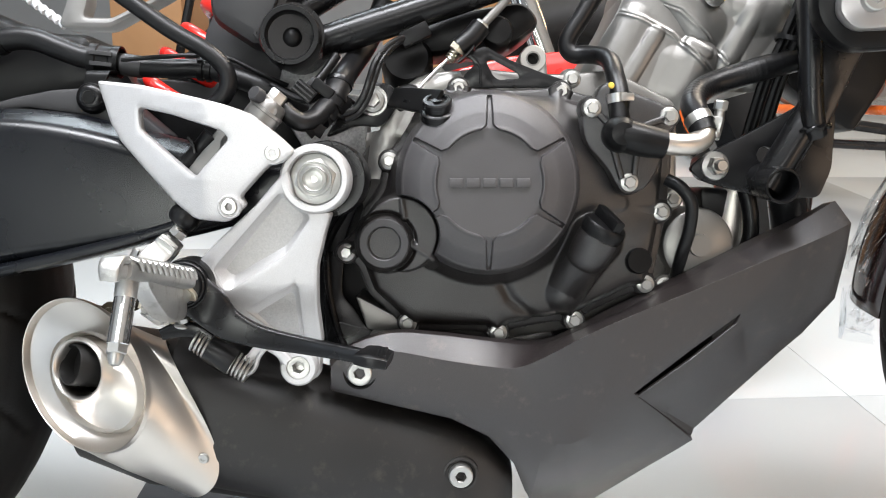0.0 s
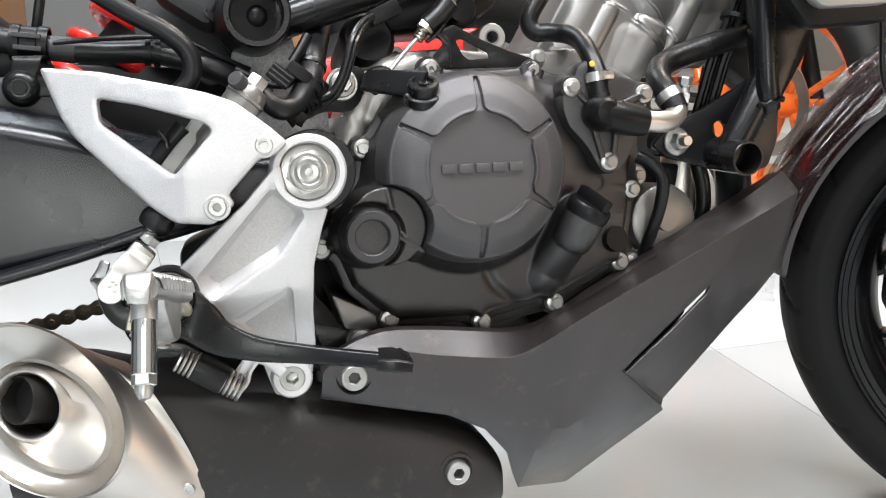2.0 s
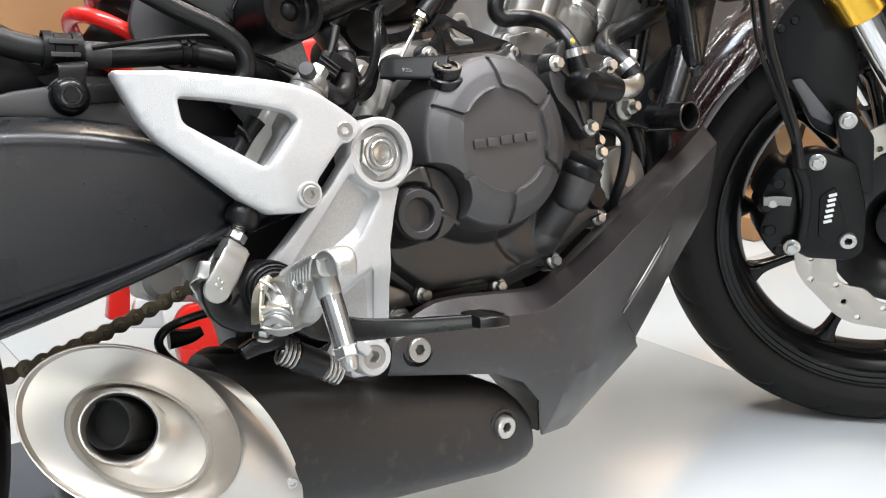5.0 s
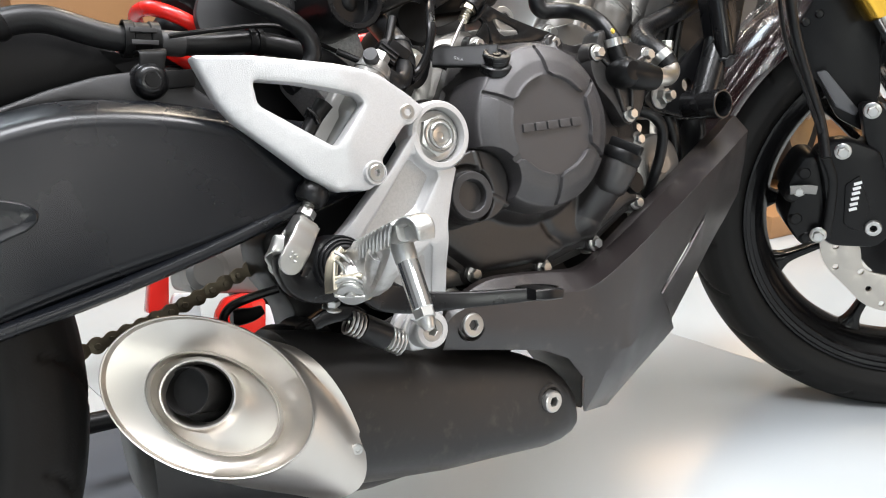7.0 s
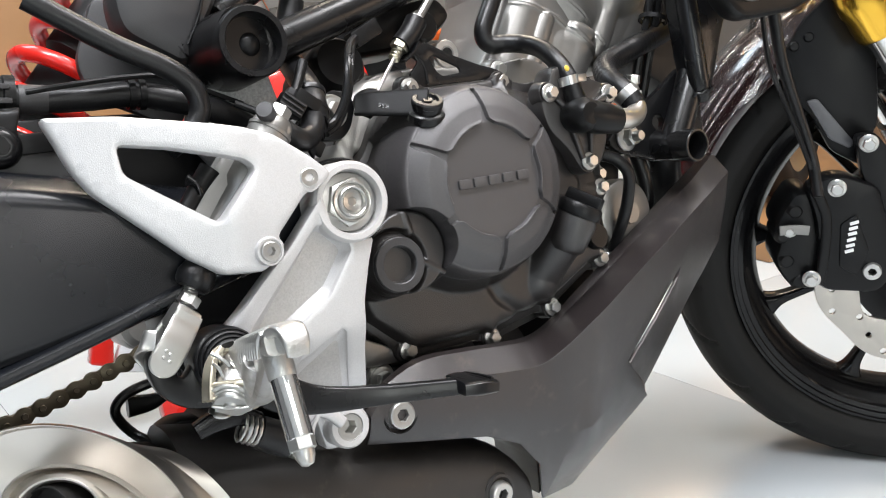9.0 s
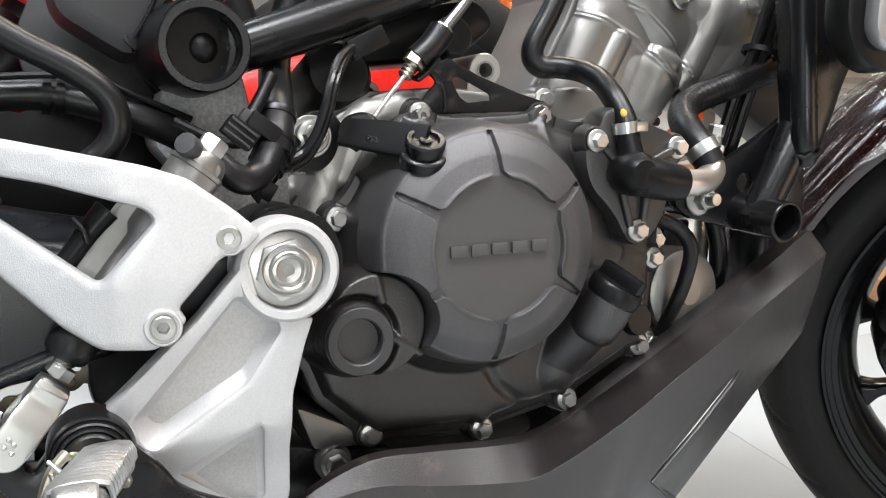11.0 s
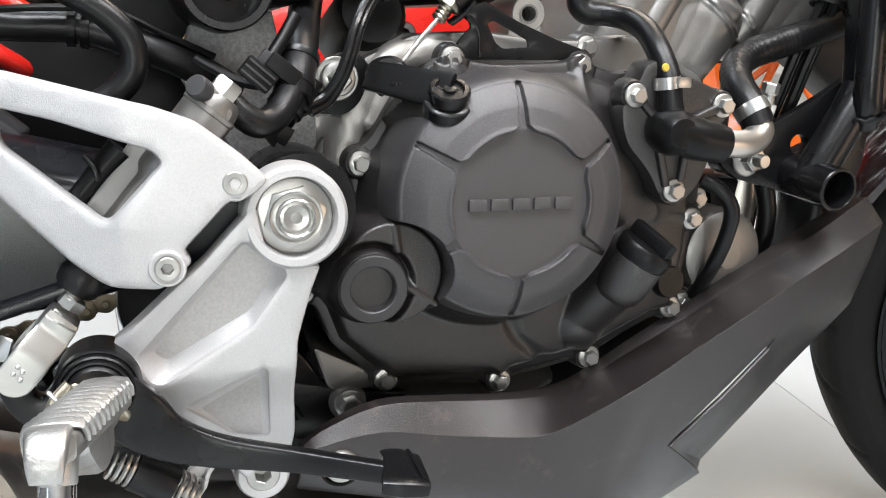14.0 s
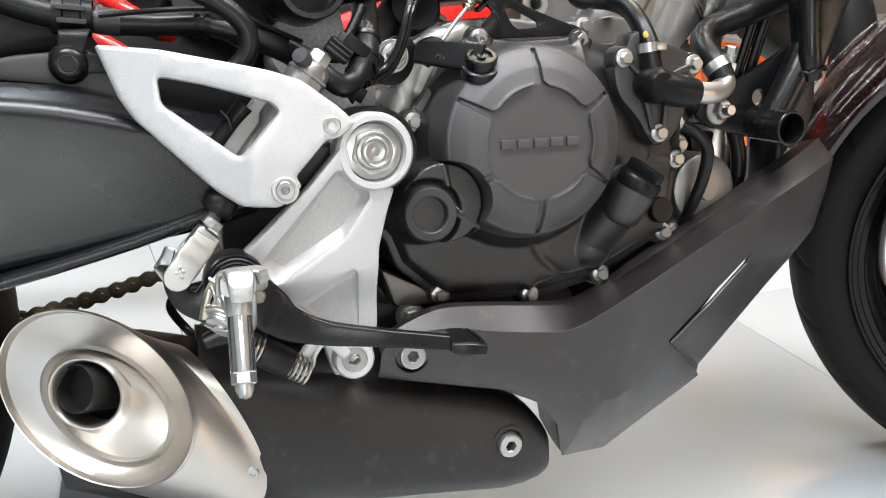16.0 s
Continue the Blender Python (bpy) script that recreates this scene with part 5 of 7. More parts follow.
bolt(SOCKET10, (SH.x + 0.0, -0.1555, SH.z + 0.002), shroud)
for d in (0, 1, 2, 3):
    part("cable", tube([Vector(p) + Vector((0.006 * d - 0.008, 0.004 * (d % 2), 0.0)) for p in [(0.3052, -0.045, 0.6056), (0.2887, -0.045, 0.5643), (0.2748, -0.042, 0.5323), (0.2669, -0.036, 0.5001), (0.2624, -0.03, 0.4767)]], 0.0034, 8), PLASTIC, bike)
part("cable_tie", lathe([(0.012, -0.002), (0.0135, -0.002), (0.0135, 0.002), (0.012, 0.002)], (0.2882, -0.044, 0.5622), (0.4, 0, 1), 20, closed=True), PLASTIC, bike)
part("radiator", plate([(0.3035, 0.5344), (0.3514, 0.6293), (0.4322, 0.6293), (0.3951, 0.5344), (0.3661, 0.4888)], 0.01, 0.05, 0.01, 0.004), PLASTIC, bike, "black radiator behind the frame")
SL = Vector((0.2234, -0.057, 0.4599))
part("mount_sleeve", lathe([(0.0, 0.0), (0.0125, 0.0), (0.0125, -0.025), (0, -0.025)], SL + Vector((0, 0.004, 0)), (0, -1, 0), 28), FRAME, bike)
part("mount_washer", lathe([(0.004, 0.0018), (0.0122, 0.0018), (0.0125, 0.001), (0.0125, 0), (0.004, 0)], SL + Vector((0, 0.003, 0)), (0, -1, 0), 28, closed=True), ZINC, bike)
bolt(BOLT10, SL + Vector((0, 0.001, 0)), bike, (0.1, -1, 0), 8)
part("stud", lathe([(0, 0.012), (0.004, 0.012), (0.0046, 0.011), (0.0046, 0.0), (0, 0)], SL + Vector((0, -0.006, 0)), (0.1, -1, 0), 16), ZINC, bike)

part("crankcase_sump", plate([(0.0663, 0.3335), (0.1115, 0.3396), (0.1604, 0.3578), (0.1852, 0.3592), (0.1912, 0.3335), (0.1649, 0.3183), (0.1362, 0.2971), (0.0737, 0.2914)], -0.03, 0.03, 0.006, 0.003), CASE, bike)

# footrest bracket
def lean_in(x, z):
    return max(0, 0.45 - z) * 0.13 + max(0, 0.37 - z) * 0.3 + max(0, -0.17 - x) * 0.35


POCKET = [(-0.1695, 0.3823), (-0.1668, 0.3862), (-0.1190, 0.4390), (-0.1150, 0.4388), (-0.0972, 0.4236), (-0.0966, 0.4190), (-0.1140, 0.3935), (-0.1580, 0.3656), (-0.1635, 0.3680)]
POCKET_FLOOR = [(-0.1610, 0.3822), (-0.1598, 0.3838), (-0.1182, 0.4345), (-0.1152, 0.4345), (-0.1030, 0.4225), (-0.1022, 0.4195), (-0.1150, 0.4005), (-0.1545, 0.3775), (-0.1578, 0.3788)]
POCKET2 = [(-0.1485, 0.3505), (-0.1468, 0.3528), (-0.1092, 0.3728), (-0.1062, 0.3700), (-0.1045, 0.3290), (-0.1075, 0.3262), (-0.1235, 0.3290)]
POCKET2_FLOOR = [(-0.1395, 0.3478), (-0.1385, 0.3490), (-0.1128, 0.3650), (-0.1108, 0.3630), (-0.1088, 0.3300), (-0.1095, 0.3272), (-0.1225, 0.3300)]
OUT = [(-0.1126, 0.4597), (-0.1151, 0.4533), (-0.1367, 0.4289), (-0.1533, 0.4141), (-0.1828, 0.3862), (-0.1863, 0.381), (-0.1692, 0.36), (-0.151, 0.3349), (-0.1308, 0.3233), (-0.1252, 0.3041), (-0.1208, 0.2904), (-0.1077, 0.2884), (-0.0956, 0.2968), (-0.0918, 0.328), (-0.0933, 0.3555), (-0.0918, 0.3858), (-0.0854, 0.4108), (-0.0805, 0.4248), (-0.0915, 0.4256), (-0.1075, 0.4354)]
bracket = part("footrest_bracket", plate(OUT, -0.152, -0.136, 0.003, 0.0022, [inset(turned(POCKET), 0.0012), inset(turned(POCKET2), 0.0012)], 0.003, bend=lean_in), SILVER, bike, "cast silver painted aluminium footrest bracket")


def pocket(rim, floor, depth, shallow=0.0):
    """A cast pocket: walls that slope from the rim down to a smaller floor."""
    a, b = turned(fillet(rim, 0.003)), turned(fillet(floor, 0.003))
    low = min(z for x, z in floor)
    rings = []
    for f, d in ((0.0, 0.0), (0.06, 0.16), (0.5, 0.6), (0.9, 0.95), (1.0, 1.0), (1.08, 1.01)):
        ring = []
        for (px, pz), (qx, qz) in zip(a, b):
            x, z = px + (qx - px) * f, pz + (qz - pz) * f
            ring.append((x, -0.1512 + depth * d * (1 - shallow * max(0, 1 - (z - low) / 0.03)) + lean_in(x, z), z))
        rings.append(ring)
    return rings


for rim, flat, deep, shallow in ((POCKET, POCKET_FLOOR, 0.0085, 0.0), (POCKET2, POCKET2_FLOOR, 0.005, 0.75)):
    rings = pocket(rim, flat, deep, shallow)
    part("pocket_wall", skin(bmesh.new(), rings[:5], caps=False), SILVER, bracket)
    part("pocket_floor", skin(bmesh.new(), [rings[4], rings[5]]), RAW_CAST, bracket, "rough as-cast grey pocket floor")
PV = Vector((-0.0926, -0.148, 0.4488))
part("bracket_eye", lathe([(0.0195, -0.012), (0.0195, 0.002), (0.0202, 0.0035), (0.0235, 0.0035), (0.0252, 0.0015), (0.0255, -0.001), (0.0255, -0.02), (0.0195, -0.02)], PV, (0, -1, 0), 56, closed=True), SILVER, bracket)
part("eye_floor", lathe([(0, -0.006), (0.0198, -0.006), (0.0198, -0.018), (0, -0.018)], PV, (0, -1, 0), 40), SILVER, bracket)
part("pivot_nut", join(lathe([(0, 0), (0.0186, 0), (0.0189, 0.0012), (0.0182, 0.0022), (0.0150, 0.0030), (0, 0.0030)], PV + Vector((0, 0.006, 0)), (0, -1, 0), 40), moved(hexagon(0.0268, 0.0055, 0.2, False), axis_matrix(PV + Vector((0, 0.0035, 0)), (0, -1, 0)) @ pose(0, 0, 0, 0, 0, 14))), ZINC, bracket, "large zinc plated swing arm pivot nut")
part("pivot_end", lathe([(0.0, -0.0035), (0.0016, -0.0035), (0.0030, -0.0006), (0.0060, -0.0002), (0.0064, -0.0030), (0.0076, -0.0030), (0.0080, 0.0012), (0.0088, 0.0020), (0.0096, 0.0012), (0.0099, -0.0020), (0.0112, -0.0022), (0.0116, 0.0002), (0.0124, 0.0004), (0.0128, -0.0006), (0.0128, -0.0045), (0, -0.0075)], PV + Vector((0, -0.003, 0)), (0, -1, 0), 36), ZINC, bracket)
part("pivot_backing", lathe([(0, 0), (0.028, 0), (0.029, -0.003), (0.029, -0.05), (0, -0.05)], PV + Vector((0.006, 0.022, 0)), (0, -1, 0), 40), FRAME, bike)
LB = Vector((-0.1097, -0.1225, 0.3062))
part("bracket_foot", lathe([(0.009, 0.004), (0.0128, 0.004), (0.0142, 0.002), (0.0145, 0), (0.0145, -0.02), (0.009, -0.02)], LB, (0, -1, 0), 36, closed=True), SILVER, bracket)
bolt(SOCKET10, LB + Vector((0, 0.002, 0)), bracket, (0, -1, 0), 10)

GUARD = [(-0.2566, 0.5219), (-0.2189, 0.5171), (-0.1556, 0.5018), (-0.1377, 0.4955), (-0.1171, 0.4796), (-0.1052, 0.4684), (-0.1141, 0.4604), (-0.1242, 0.4588), (-0.1451, 0.4363), (-0.1409, 0.4307), (-0.1553, 0.4176), (-0.1792, 0.4199), (-0.1935, 0.4305), (-0.2379, 0.4767), (-0.2456, 0.4901)]
WINDOW = [(-0.2217, 0.501), (-0.1965, 0.4954), (-0.1571, 0.4828), (-0.1524, 0.4772), (-0.1773, 0.45), (-0.2207, 0.4846)]
guard_plate = part("heel_guard", plate(GUARD, -0.158, -0.145, 0.004, 0.0028, [WINDOW], 0.004, bend=lean_in), SILVER, bike, "silver painted cast heel guard with a triangular opening")
for at in ((-0.1211, -0.1535, 0.4673), (-0.1526, -0.1545, 0.429)):
    part("bolt_seat", lathe([(0.005, 0.0002), (0.0070, 0.0002), (0.0072, 0.0012), (0.0079, 0.0012), (0.0086, 0.0002), (0.0086, -0.004), (0.005, -0.004)], Vector(at) + Vector((0, -0.003, 0)), (0, -1, 0), 28, closed=True), SILVER, guard_plate)
    bolt(SOCKET6, Vector(at) + Vector((0, -0.0018, 0)), guard_plate, (0, -1, 0), 20)

# master cylinder behind the guard, push rod and clevis
MA, MB = Vector((-0.1932, -0.134, 0.4185)), Vector((-0.118, -0.131, 0.514))
MD = (MB - MA).normalized()
ML = (MB - MA).length
master = part("master_cylinder", lathe([(0, 0.02), (0.009, 0.02), (0.0102, 0.022), (0.0102, ML - 0.062), (0.0128, ML - 0.058), (0.0132, ML - 0.056), (0.0132, ML - 0.047), (0.0122, ML - 0.046), (0.0122, ML - 0.043), (0.0132, ML - 0.042), (0.0132, ML - 0.021), (0.0138, ML - 0.0205), (0.0138, ML - 0.0185), (0.0128, ML - 0.0178), (0.0118, ML - 0.0125), (0.0095, ML - 0.010), (0, ML - 0.010)], MA, MD, 32), CAST, bike, "bare aluminium rear brake master cylinder")
part("cylinder_body", bar([(-0.1858, -0.1290, 0.446), (-0.1672, -0.1290, 0.4694), (-0.1486, -0.1290, 0.4928)], [0.0085, 0.009, 0.0085], 0.008, up=(-0.78, 0, 0.62), res=3, round_=5), DULL, master)
part("pivot_rod", tube([(-0.1705, -0.132, 0.4813), (-0.1799, -0.132, 0.4711), (-0.1925, -0.134, 0.4565)], [0.007, 0.006, 0.005], 14, 3), PLASTIC, master)
part("rod_clip", bar([(-0.1858, -0.134, 0.4774), (-0.1823, -0.136, 0.4728), (-0.181, -0.136, 0.4677)], [0.006] * 3, 0.0015, up=(0, -1, 0.3)), FRAME, master)
part("banjo_bolt", moved(hexagon(0.0125, 0.009, 0.15, False), axis_matrix(MA + MD * (ML - 0.011), MD)), ZINC, master)
part("bleed_plug", lathe([(0, 0.009), (0.0048, 0.0088), (0.0056, 0.0075), (0.0056, 0.001), (0.0044, 0.0), (0.0044, -0.012), (0, -0.012)], Vector((-0.1322, -0.139, 0.5078)), (-0.45, -0.75, 0.35), 20), GREY, master)
part("paint_mark", lathe([(0, 0.0006), (0.0018, 0.0005), (0.0022, 0)], MA + MD * (ML - 0.034) + Vector((-0.004, -0.0128, 0.001)), (-0.25, -1, 0.1), 12), WHITE_MARK, master, "pale paint dot")
part("cylinder_ear", plate([(-0.1371, 0.5058), (-0.1287, 0.512), (-0.1184, 0.4976), (-0.1278, 0.4872), (-0.1394, 0.4914)], -0.142, -0.125, 0.004, 0.002), CAST, master)
part("dust_boot", lathe([(0.0, -0.0035), (0.0088, -0.0035), (0.0106, -0.0015), (0.0115, 0.004), (0.0095, 0.01), (0.0115, 0.014), (0.011, 0.024), (0, 0.024)], MA, MD, 24), RUBBER, master, "black rubber dust boot")
NUT, B1, B2 = Vector((-0.198, -0.1315, 0.4075)), Vector((-0.2045, -0.1375, 0.3985)), Vector((-0.2175, -0.1395, 0.384))
RD = (NUT - MA).normalized()
part("push_rod", lathe([(0, -0.004)] + [(0.0040 + 0.0005 * (k % 2), -0.003 + 0.0008 * k) for k in range(20)] + [(0, 0.014)], MA, RD, 16), ZINC, master)
CD = (B1 - B2).normalized()
part("lock_nut", moved(hexagon(0.0115, 0.006), axis_matrix(NUT - CD * 0.001, CD)), ZINC, master)
side = CD.cross(Vector((0, 1, 0))).normalized()


def clevis_frame(c):
    return Matrix(((side.x, 0, CD.x, c.x), (side.y, 1, CD.y, c.y), (side.z, 0, CD.z, c.z), (0, 0, 0, 1)))


clevis = part("clevis", moved(box_bm(-0.0082, 0.0082, -0.0062, 0.0100, -0.0070, 0.0085, 0.0030), clevis_frame(B1)), ZINC, master, "zinc plated clevis with a pressed mark")
for dy, cut in ((0.0, 0.0), (0.0205, 0.002)):
    cheek = bar([B1 + Vector((0.0035, -0.0068 + dy * 0.6, 0.0040)), B1 + Vector((-0.0005, -0.0068 + dy * 0.7, -0.0012)), B2 + Vector((0.0055, -0.0100 + dy, 0.0062)), B2 + Vector((0.0020, -0.0108 + dy, 0.0020)), B2 + Vector((-0.0035, -0.0108 + dy, -0.0042 - cut))], [0.0080, 0.0084, 0.0086, 0.0088, 0.0086], 0.0017, up=side, res=4, round_=7)
    lathe([(0, 0.0017), (0.0080, 0.0017), (0.0086, 0.0010), (0.0086, -0.0010), (0.0080, -0.0017), (0, -0.0017)], B2 + Vector((-0.0035, -0.0108 + dy, -0.0042 - cut)), (0, -1, 0), 28, bm=cheek)
    part("clevis_cheek", cheek, ZINC, clevis)
for dx, dz in ((-0.002, -0.002), (0.002, -0.0015), (-0.0005, 0.0015), (0.0025, 0.0022)):
    part("pressed_dot", moved(lathe([(0, 0.0005), (0.0008, 0.0004), (0.0012, 0)], (0, 0, 0), (0, -1, 0), 10), clevis_frame(B2) @ Matrix.Translation((dx, -0.0126, dz - 0.002))), ZINC, clevis)
part("clevis_pin", lathe([(0, -0.012), (0.0032, -0.012), (0.0032, 0.011), (0, 0.011)], B2 - CD * 0.003, (0, -1, 0), 16), ZINC, master)
part("clip", bar([(-0.2225, -0.147, 0.392), (-0.228, -0.144, 0.393), (-0.2295, -0.138, 0.388), (-0.225, -0.135, 0.378)], [0.0055, 0.006, 0.006, 0.0055], 0.0011, up=(0.5, 0, 0.8)), ZINC, master)
part("banjo_hose", tube([(-0.1190, -0.124, 0.5020), (-0.1135, -0.1245, 0.4955), (-0.1055, -0.1215, 0.4915), (-0.0970, -0.1145, 0.4945), (-0.0915, -0.1080, 0.5010), (-0.0870, -0.1010, 0.5070)], [0.0062, 0.0070, 0.0074, 0.0076, 0.0080, 0.0080], 16), RUBBER, bike)
part("hose_ferrule", tube([(-0.0941, -0.107, 0.4942), (-0.0841, -0.096, 0.5054)], 0.0088, 16, 1), RUBBER, bike)
part("hose_ferrule", tube([(-0.0872, -0.099, 0.5017), (-0.0803, -0.09, 0.5103)], 0.0105, 16, 1), PLASTIC, bike)
part("brake_switch", moved(box_bm(-0.009, 0.009, -0.005, 0.005, -0.0045, 0.0045, 0.0015), pose(*(-0.0915, -0.105, 0.5175), 0, 38, 0)), PLASTIC, bike, "small black wiring connector")
part("switch_tail", tube([(-0.0943, -0.104, 0.5146), (-0.1018, -0.1, 0.5094), (-0.1157, -0.095, 0.5124), (-0.134, -0.09, 0.5225)], 0.0026, 10), RUBBER, bike)
part("hose_rib", lathe([(0.0088, -0.0012), (0.0102, -0.0012), (0.0102, 0.0012), (0.0088, 0.0012)], (-0.0907, -0.103, 0.4979), (0.5, 0.25, 0.62), 20, closed=True), RUBBER, bike)
part("bracket_clip", bar([(-0.1013, -0.12, 0.4824), (-0.0969, -0.118, 0.4867), (-0.0905, -0.115, 0.4835)], [0.005] * 3, 0.001, up=(0, -0.3, 1)), PLASTIC, bike)

# foot peg with its feeler
PEG_A, PEG_B = Vector((-0.1800, -0.182, 0.3795)), Vector((-0.1930, -0.267, 0.3945))
peg = part("foot_peg", bar([PEG_A, PEG_A.lerp(PEG_B, 0.5), PEG_B], [0.0066, 0.0062, 0.0056], [0.0100, 0.0094, 0.0086], up=(0, 0.1, 1), res=4, round_=4), PEG_CAST, bike, "ribbed cast aluminium foot peg")
for k in range(11):
    c = PEG_A.lerp(PEG_B, 0.04 + 0.088 * k) + Vector((0, 0, 0.0060))
    part("peg_rib", bar([c + Vector((-0.0108, 0.004, -0.0115)), c + Vector((-0.0106, 0.003, -0.0060)), c + Vector((-0.0088, 0.001, 0.0002)), c + Vector((0, -0.001, 0.0018)), c + Vector((0.0088, 0.001, 0.0002)), c + Vector((0.0106, 0.003, -0.0065))], [0.0006, 0.0020, 0.0032, 0.0034, 0.0032, 0.0016], [0.0008, 0.0012, 0.0016, 0.0016, 0.0016, 0.001], up=(0, 1, 0), res=2, n=8, round_=2), PEG_CAST, peg)
arch = [PEG_B + Vector(d) for d in ((0.0, 0.010, 0.0020), (0.0, 0.001, 0.0052), (0.0002, -0.0060, 0.0066), (0.0003, -0.0118, 0.0050), (0.0002, -0.0150, 0.0008), (0.0, -0.0155, -0.0050))]
part("peg_toe", bar(arch, [0.0026, 0.0028, 0.0028, 0.0028, 0.0026, 0.0018], [0.0072, 0.0074, 0.0072, 0.0068, 0.0062, 0.0052], up=(0, -0.5, 0.86), round_=4), PEG_CAST, peg)
part("toe_web", bar([PEG_B + Vector((0.001, 0.004, -0.001)), PEG_B + Vector((0.001, -0.0070, -0.0005)), PEG_B + Vector((0.001, -0.0135, -0.0040))], [0.0050, 0.0046, 0.0026], [0.0050, 0.0046, 0.0040], round_=4), PEG_CAST, peg)
FT, FBOT = Vector((-0.1925, -0.252, 0.388)), Vector((-0.1945, -0.2735, 0.339))
FD = (FBOT - FT).normalized()
FLEN = (FBOT - FT).length
part("feeler_socket", lathe([(0, -0.008), (0.0072, -0.006), (0.0070, 0.004), (0.0068, 0.0125), (0.0062, 0.0135), (0, 0.0135)], FT, FD, 28), PEG_CAST, peg)
part("feeler", lathe([(0, 0.010), (0.0063, 0.010), (0.0065, 0.0145), (0.0065, FLEN - 0.012), (0.0058, FLEN - 0.0115), (0, FLEN - 0.0115)], FT, FD, 28), CHROME, peg, "bright turned footrest feeler")
part("feeler_nut", join(moved(hexagon(0.0112, 0.006, 0.1, False), axis_matrix(FT + FD * (FLEN - 0.012), FD)), lathe([(0.0050, FLEN - 0.007), (0.0047, FLEN - 0.003), (0.0030, FLEN + 0.0005), (0, FLEN + 0.0015)], FT, FD, 20)), ZINC, peg)
HAX = Vector((-0.53, -0.56, -0.63)).normalized()
HINGE = Vector((-0.2000, -0.1885, 0.3548)) - HAX * 0.0175
part("peg_web", moved(plate([(-0.172, 0.353), (-0.172, 0.384), (-0.246, 0.390), (-0.243, 0.3805), (-0.226, 0.367), (-0.209, 0.3560), (-0.194, 0.3515), (-0.182, 0.3500)], -0.0075, 0.0065, 0.006, 0.0035), Matrix(((0.05, 1, 0, -0.1765), (1, -0.05, 0, 0), (0, 0, 1, 0), (0, 0, 0, 1)))), PEG_CAST, peg)
part("peg_flute", tube([(-0.1925, -0.2235, 0.3815), (-0.1925, -0.2150, 0.3735), (-0.1905, -0.2055, 0.3620)], [0.0072, 0.0070, 0.0045], 18, 4), PEG_CAST, peg)
hinge_m = axis_matrix(HINGE, HAX)
for h in (-0.012, 0.0105):
    fork_plate = plate([(-0.012, -0.011), (0.012, -0.012), (0.014, 0.006), (0.009, 0.013), (-0.009, 0.013), (-0.014, 0.004)], -0.0014, 0.0014, 0.006, 0.0006)
    part("hinge_plate", moved(fork_plate, hinge_m @ Matrix.Translation((0, 0, h)) @ pose(0, 0, 0, 90, 0, 0)), BRASS, peg, "dull yellow-zinc hinge plate")
part("hinge_web", bar([(-0.2090, -0.1800, 0.3585), (-0.2065, -0.1775, 0.3680), (-0.2025, -0.1745, 0.3770), (-0.1965, -0.1720, 0.3830)], [0.0020] * 4, 0.0065, up=(-0.9, 0, 0.4), res=3, round_=6), BRASS, peg, "dull yellow-zinc hinge fork")
part("hinge_knuckle", lathe([(0, -0.0105), (0.0108, -0.0105), (0.0115, -0.009), (0.0115, 0.007), (0.0108, 0.009), (0, 0.009)], HINGE, HAX, 28), PEG_CAST, peg)
part("peg_pin", lathe([(0, -0.0145), (0.0045, -0.0144), (0.0045, 0.0120), (0.0122, 0.0121), (0.0126, 0.0126), (0.0126, 0.0136), (0.0106, 0.0140), (0.0106, 0.0152), (0.0096, 0.0154), (0.0096, 0.0168), (0.0088, 0.0178), (0.0040, 0.0180), (0.0032, 0.0192), (0, 0.0194)], HINGE, HAX, 32), ZINC, peg, "zinc plated hinge pin with washers")
part("split_pin", tube([HINGE + HAX * 0.0188 + hinge_m.to_3x3() @ Vector(d) for d in ((-0.010, 0.002, -0.001), (-0.004, 0.0005, 0), (0.004, -0.0005, 0), (0.009, -0.002, -0.001))], 0.0010, 8, 3), ZINC, peg)
part("peg_spring", tube([(Vector((-0.1990, -0.1815, 0.3720)) + Vector((0.0012 * a - 0.006, 0.0055 * math.cos(a), 0.0055 * math.sin(a)))) for a in (0.6 * k for k in range(26))], 0.0010, 6, 1), ZINC, peg)
part("spring_end", tube([(-0.2035, -0.182, 0.3835), (-0.2000, -0.185, 0.3805), (-0.1960, -0.186, 0.3755)], 0.0011, 8, 3), ZINC, peg)

# brake pedal
HUB = Vector((-0.1865, -0.15, 0.3722))
pedal = part("brake_pedal", bar([HUB + Vector((0.004, -0.001, -0.004))] + [(-0.1688, -0.152, 0.3557), (-0.156, -0.15, 0.3434), (-0.1333, -0.151, 0.3344), (-0.0994, -0.158, 0.329), (-0.0696, -0.17, 0.326), (-0.0509, -0.178, 0.3243)], [0.016, 0.0145, 0.0115, 0.0082, 0.0062, 0.0054, 0.005], 0.0042, up=(0.15, 0, 1), res=6, round_=5), FRAME, bike, "black forged rear brake pedal")
part("pedal_pad", bar([Vector((-0.0569, -0.177, 0.3261)), Vector((-0.0473, -0.179, 0.3249)), Vector((-0.037, -0.18, 0.3227))], [0.0042, 0.005, 0.004], [0.019, 0.020, 0.018], up=(0, 0, 1), res=3, round_=6), FRAME, pedal)
for k in range(4):
    c = Vector((-0.0537, -0.178, 0.3279)) + Vector((0.0045 * k, 0, 0.0018 - 0.0003 * k))
    part("pad_rib", bar([c + Vector((0, 0.016, -0.0006)), c, c + Vector((0, -0.016, -0.0006))], [0.0008] * 3, 0.0011, res=2, n=8), FRAME, pedal)
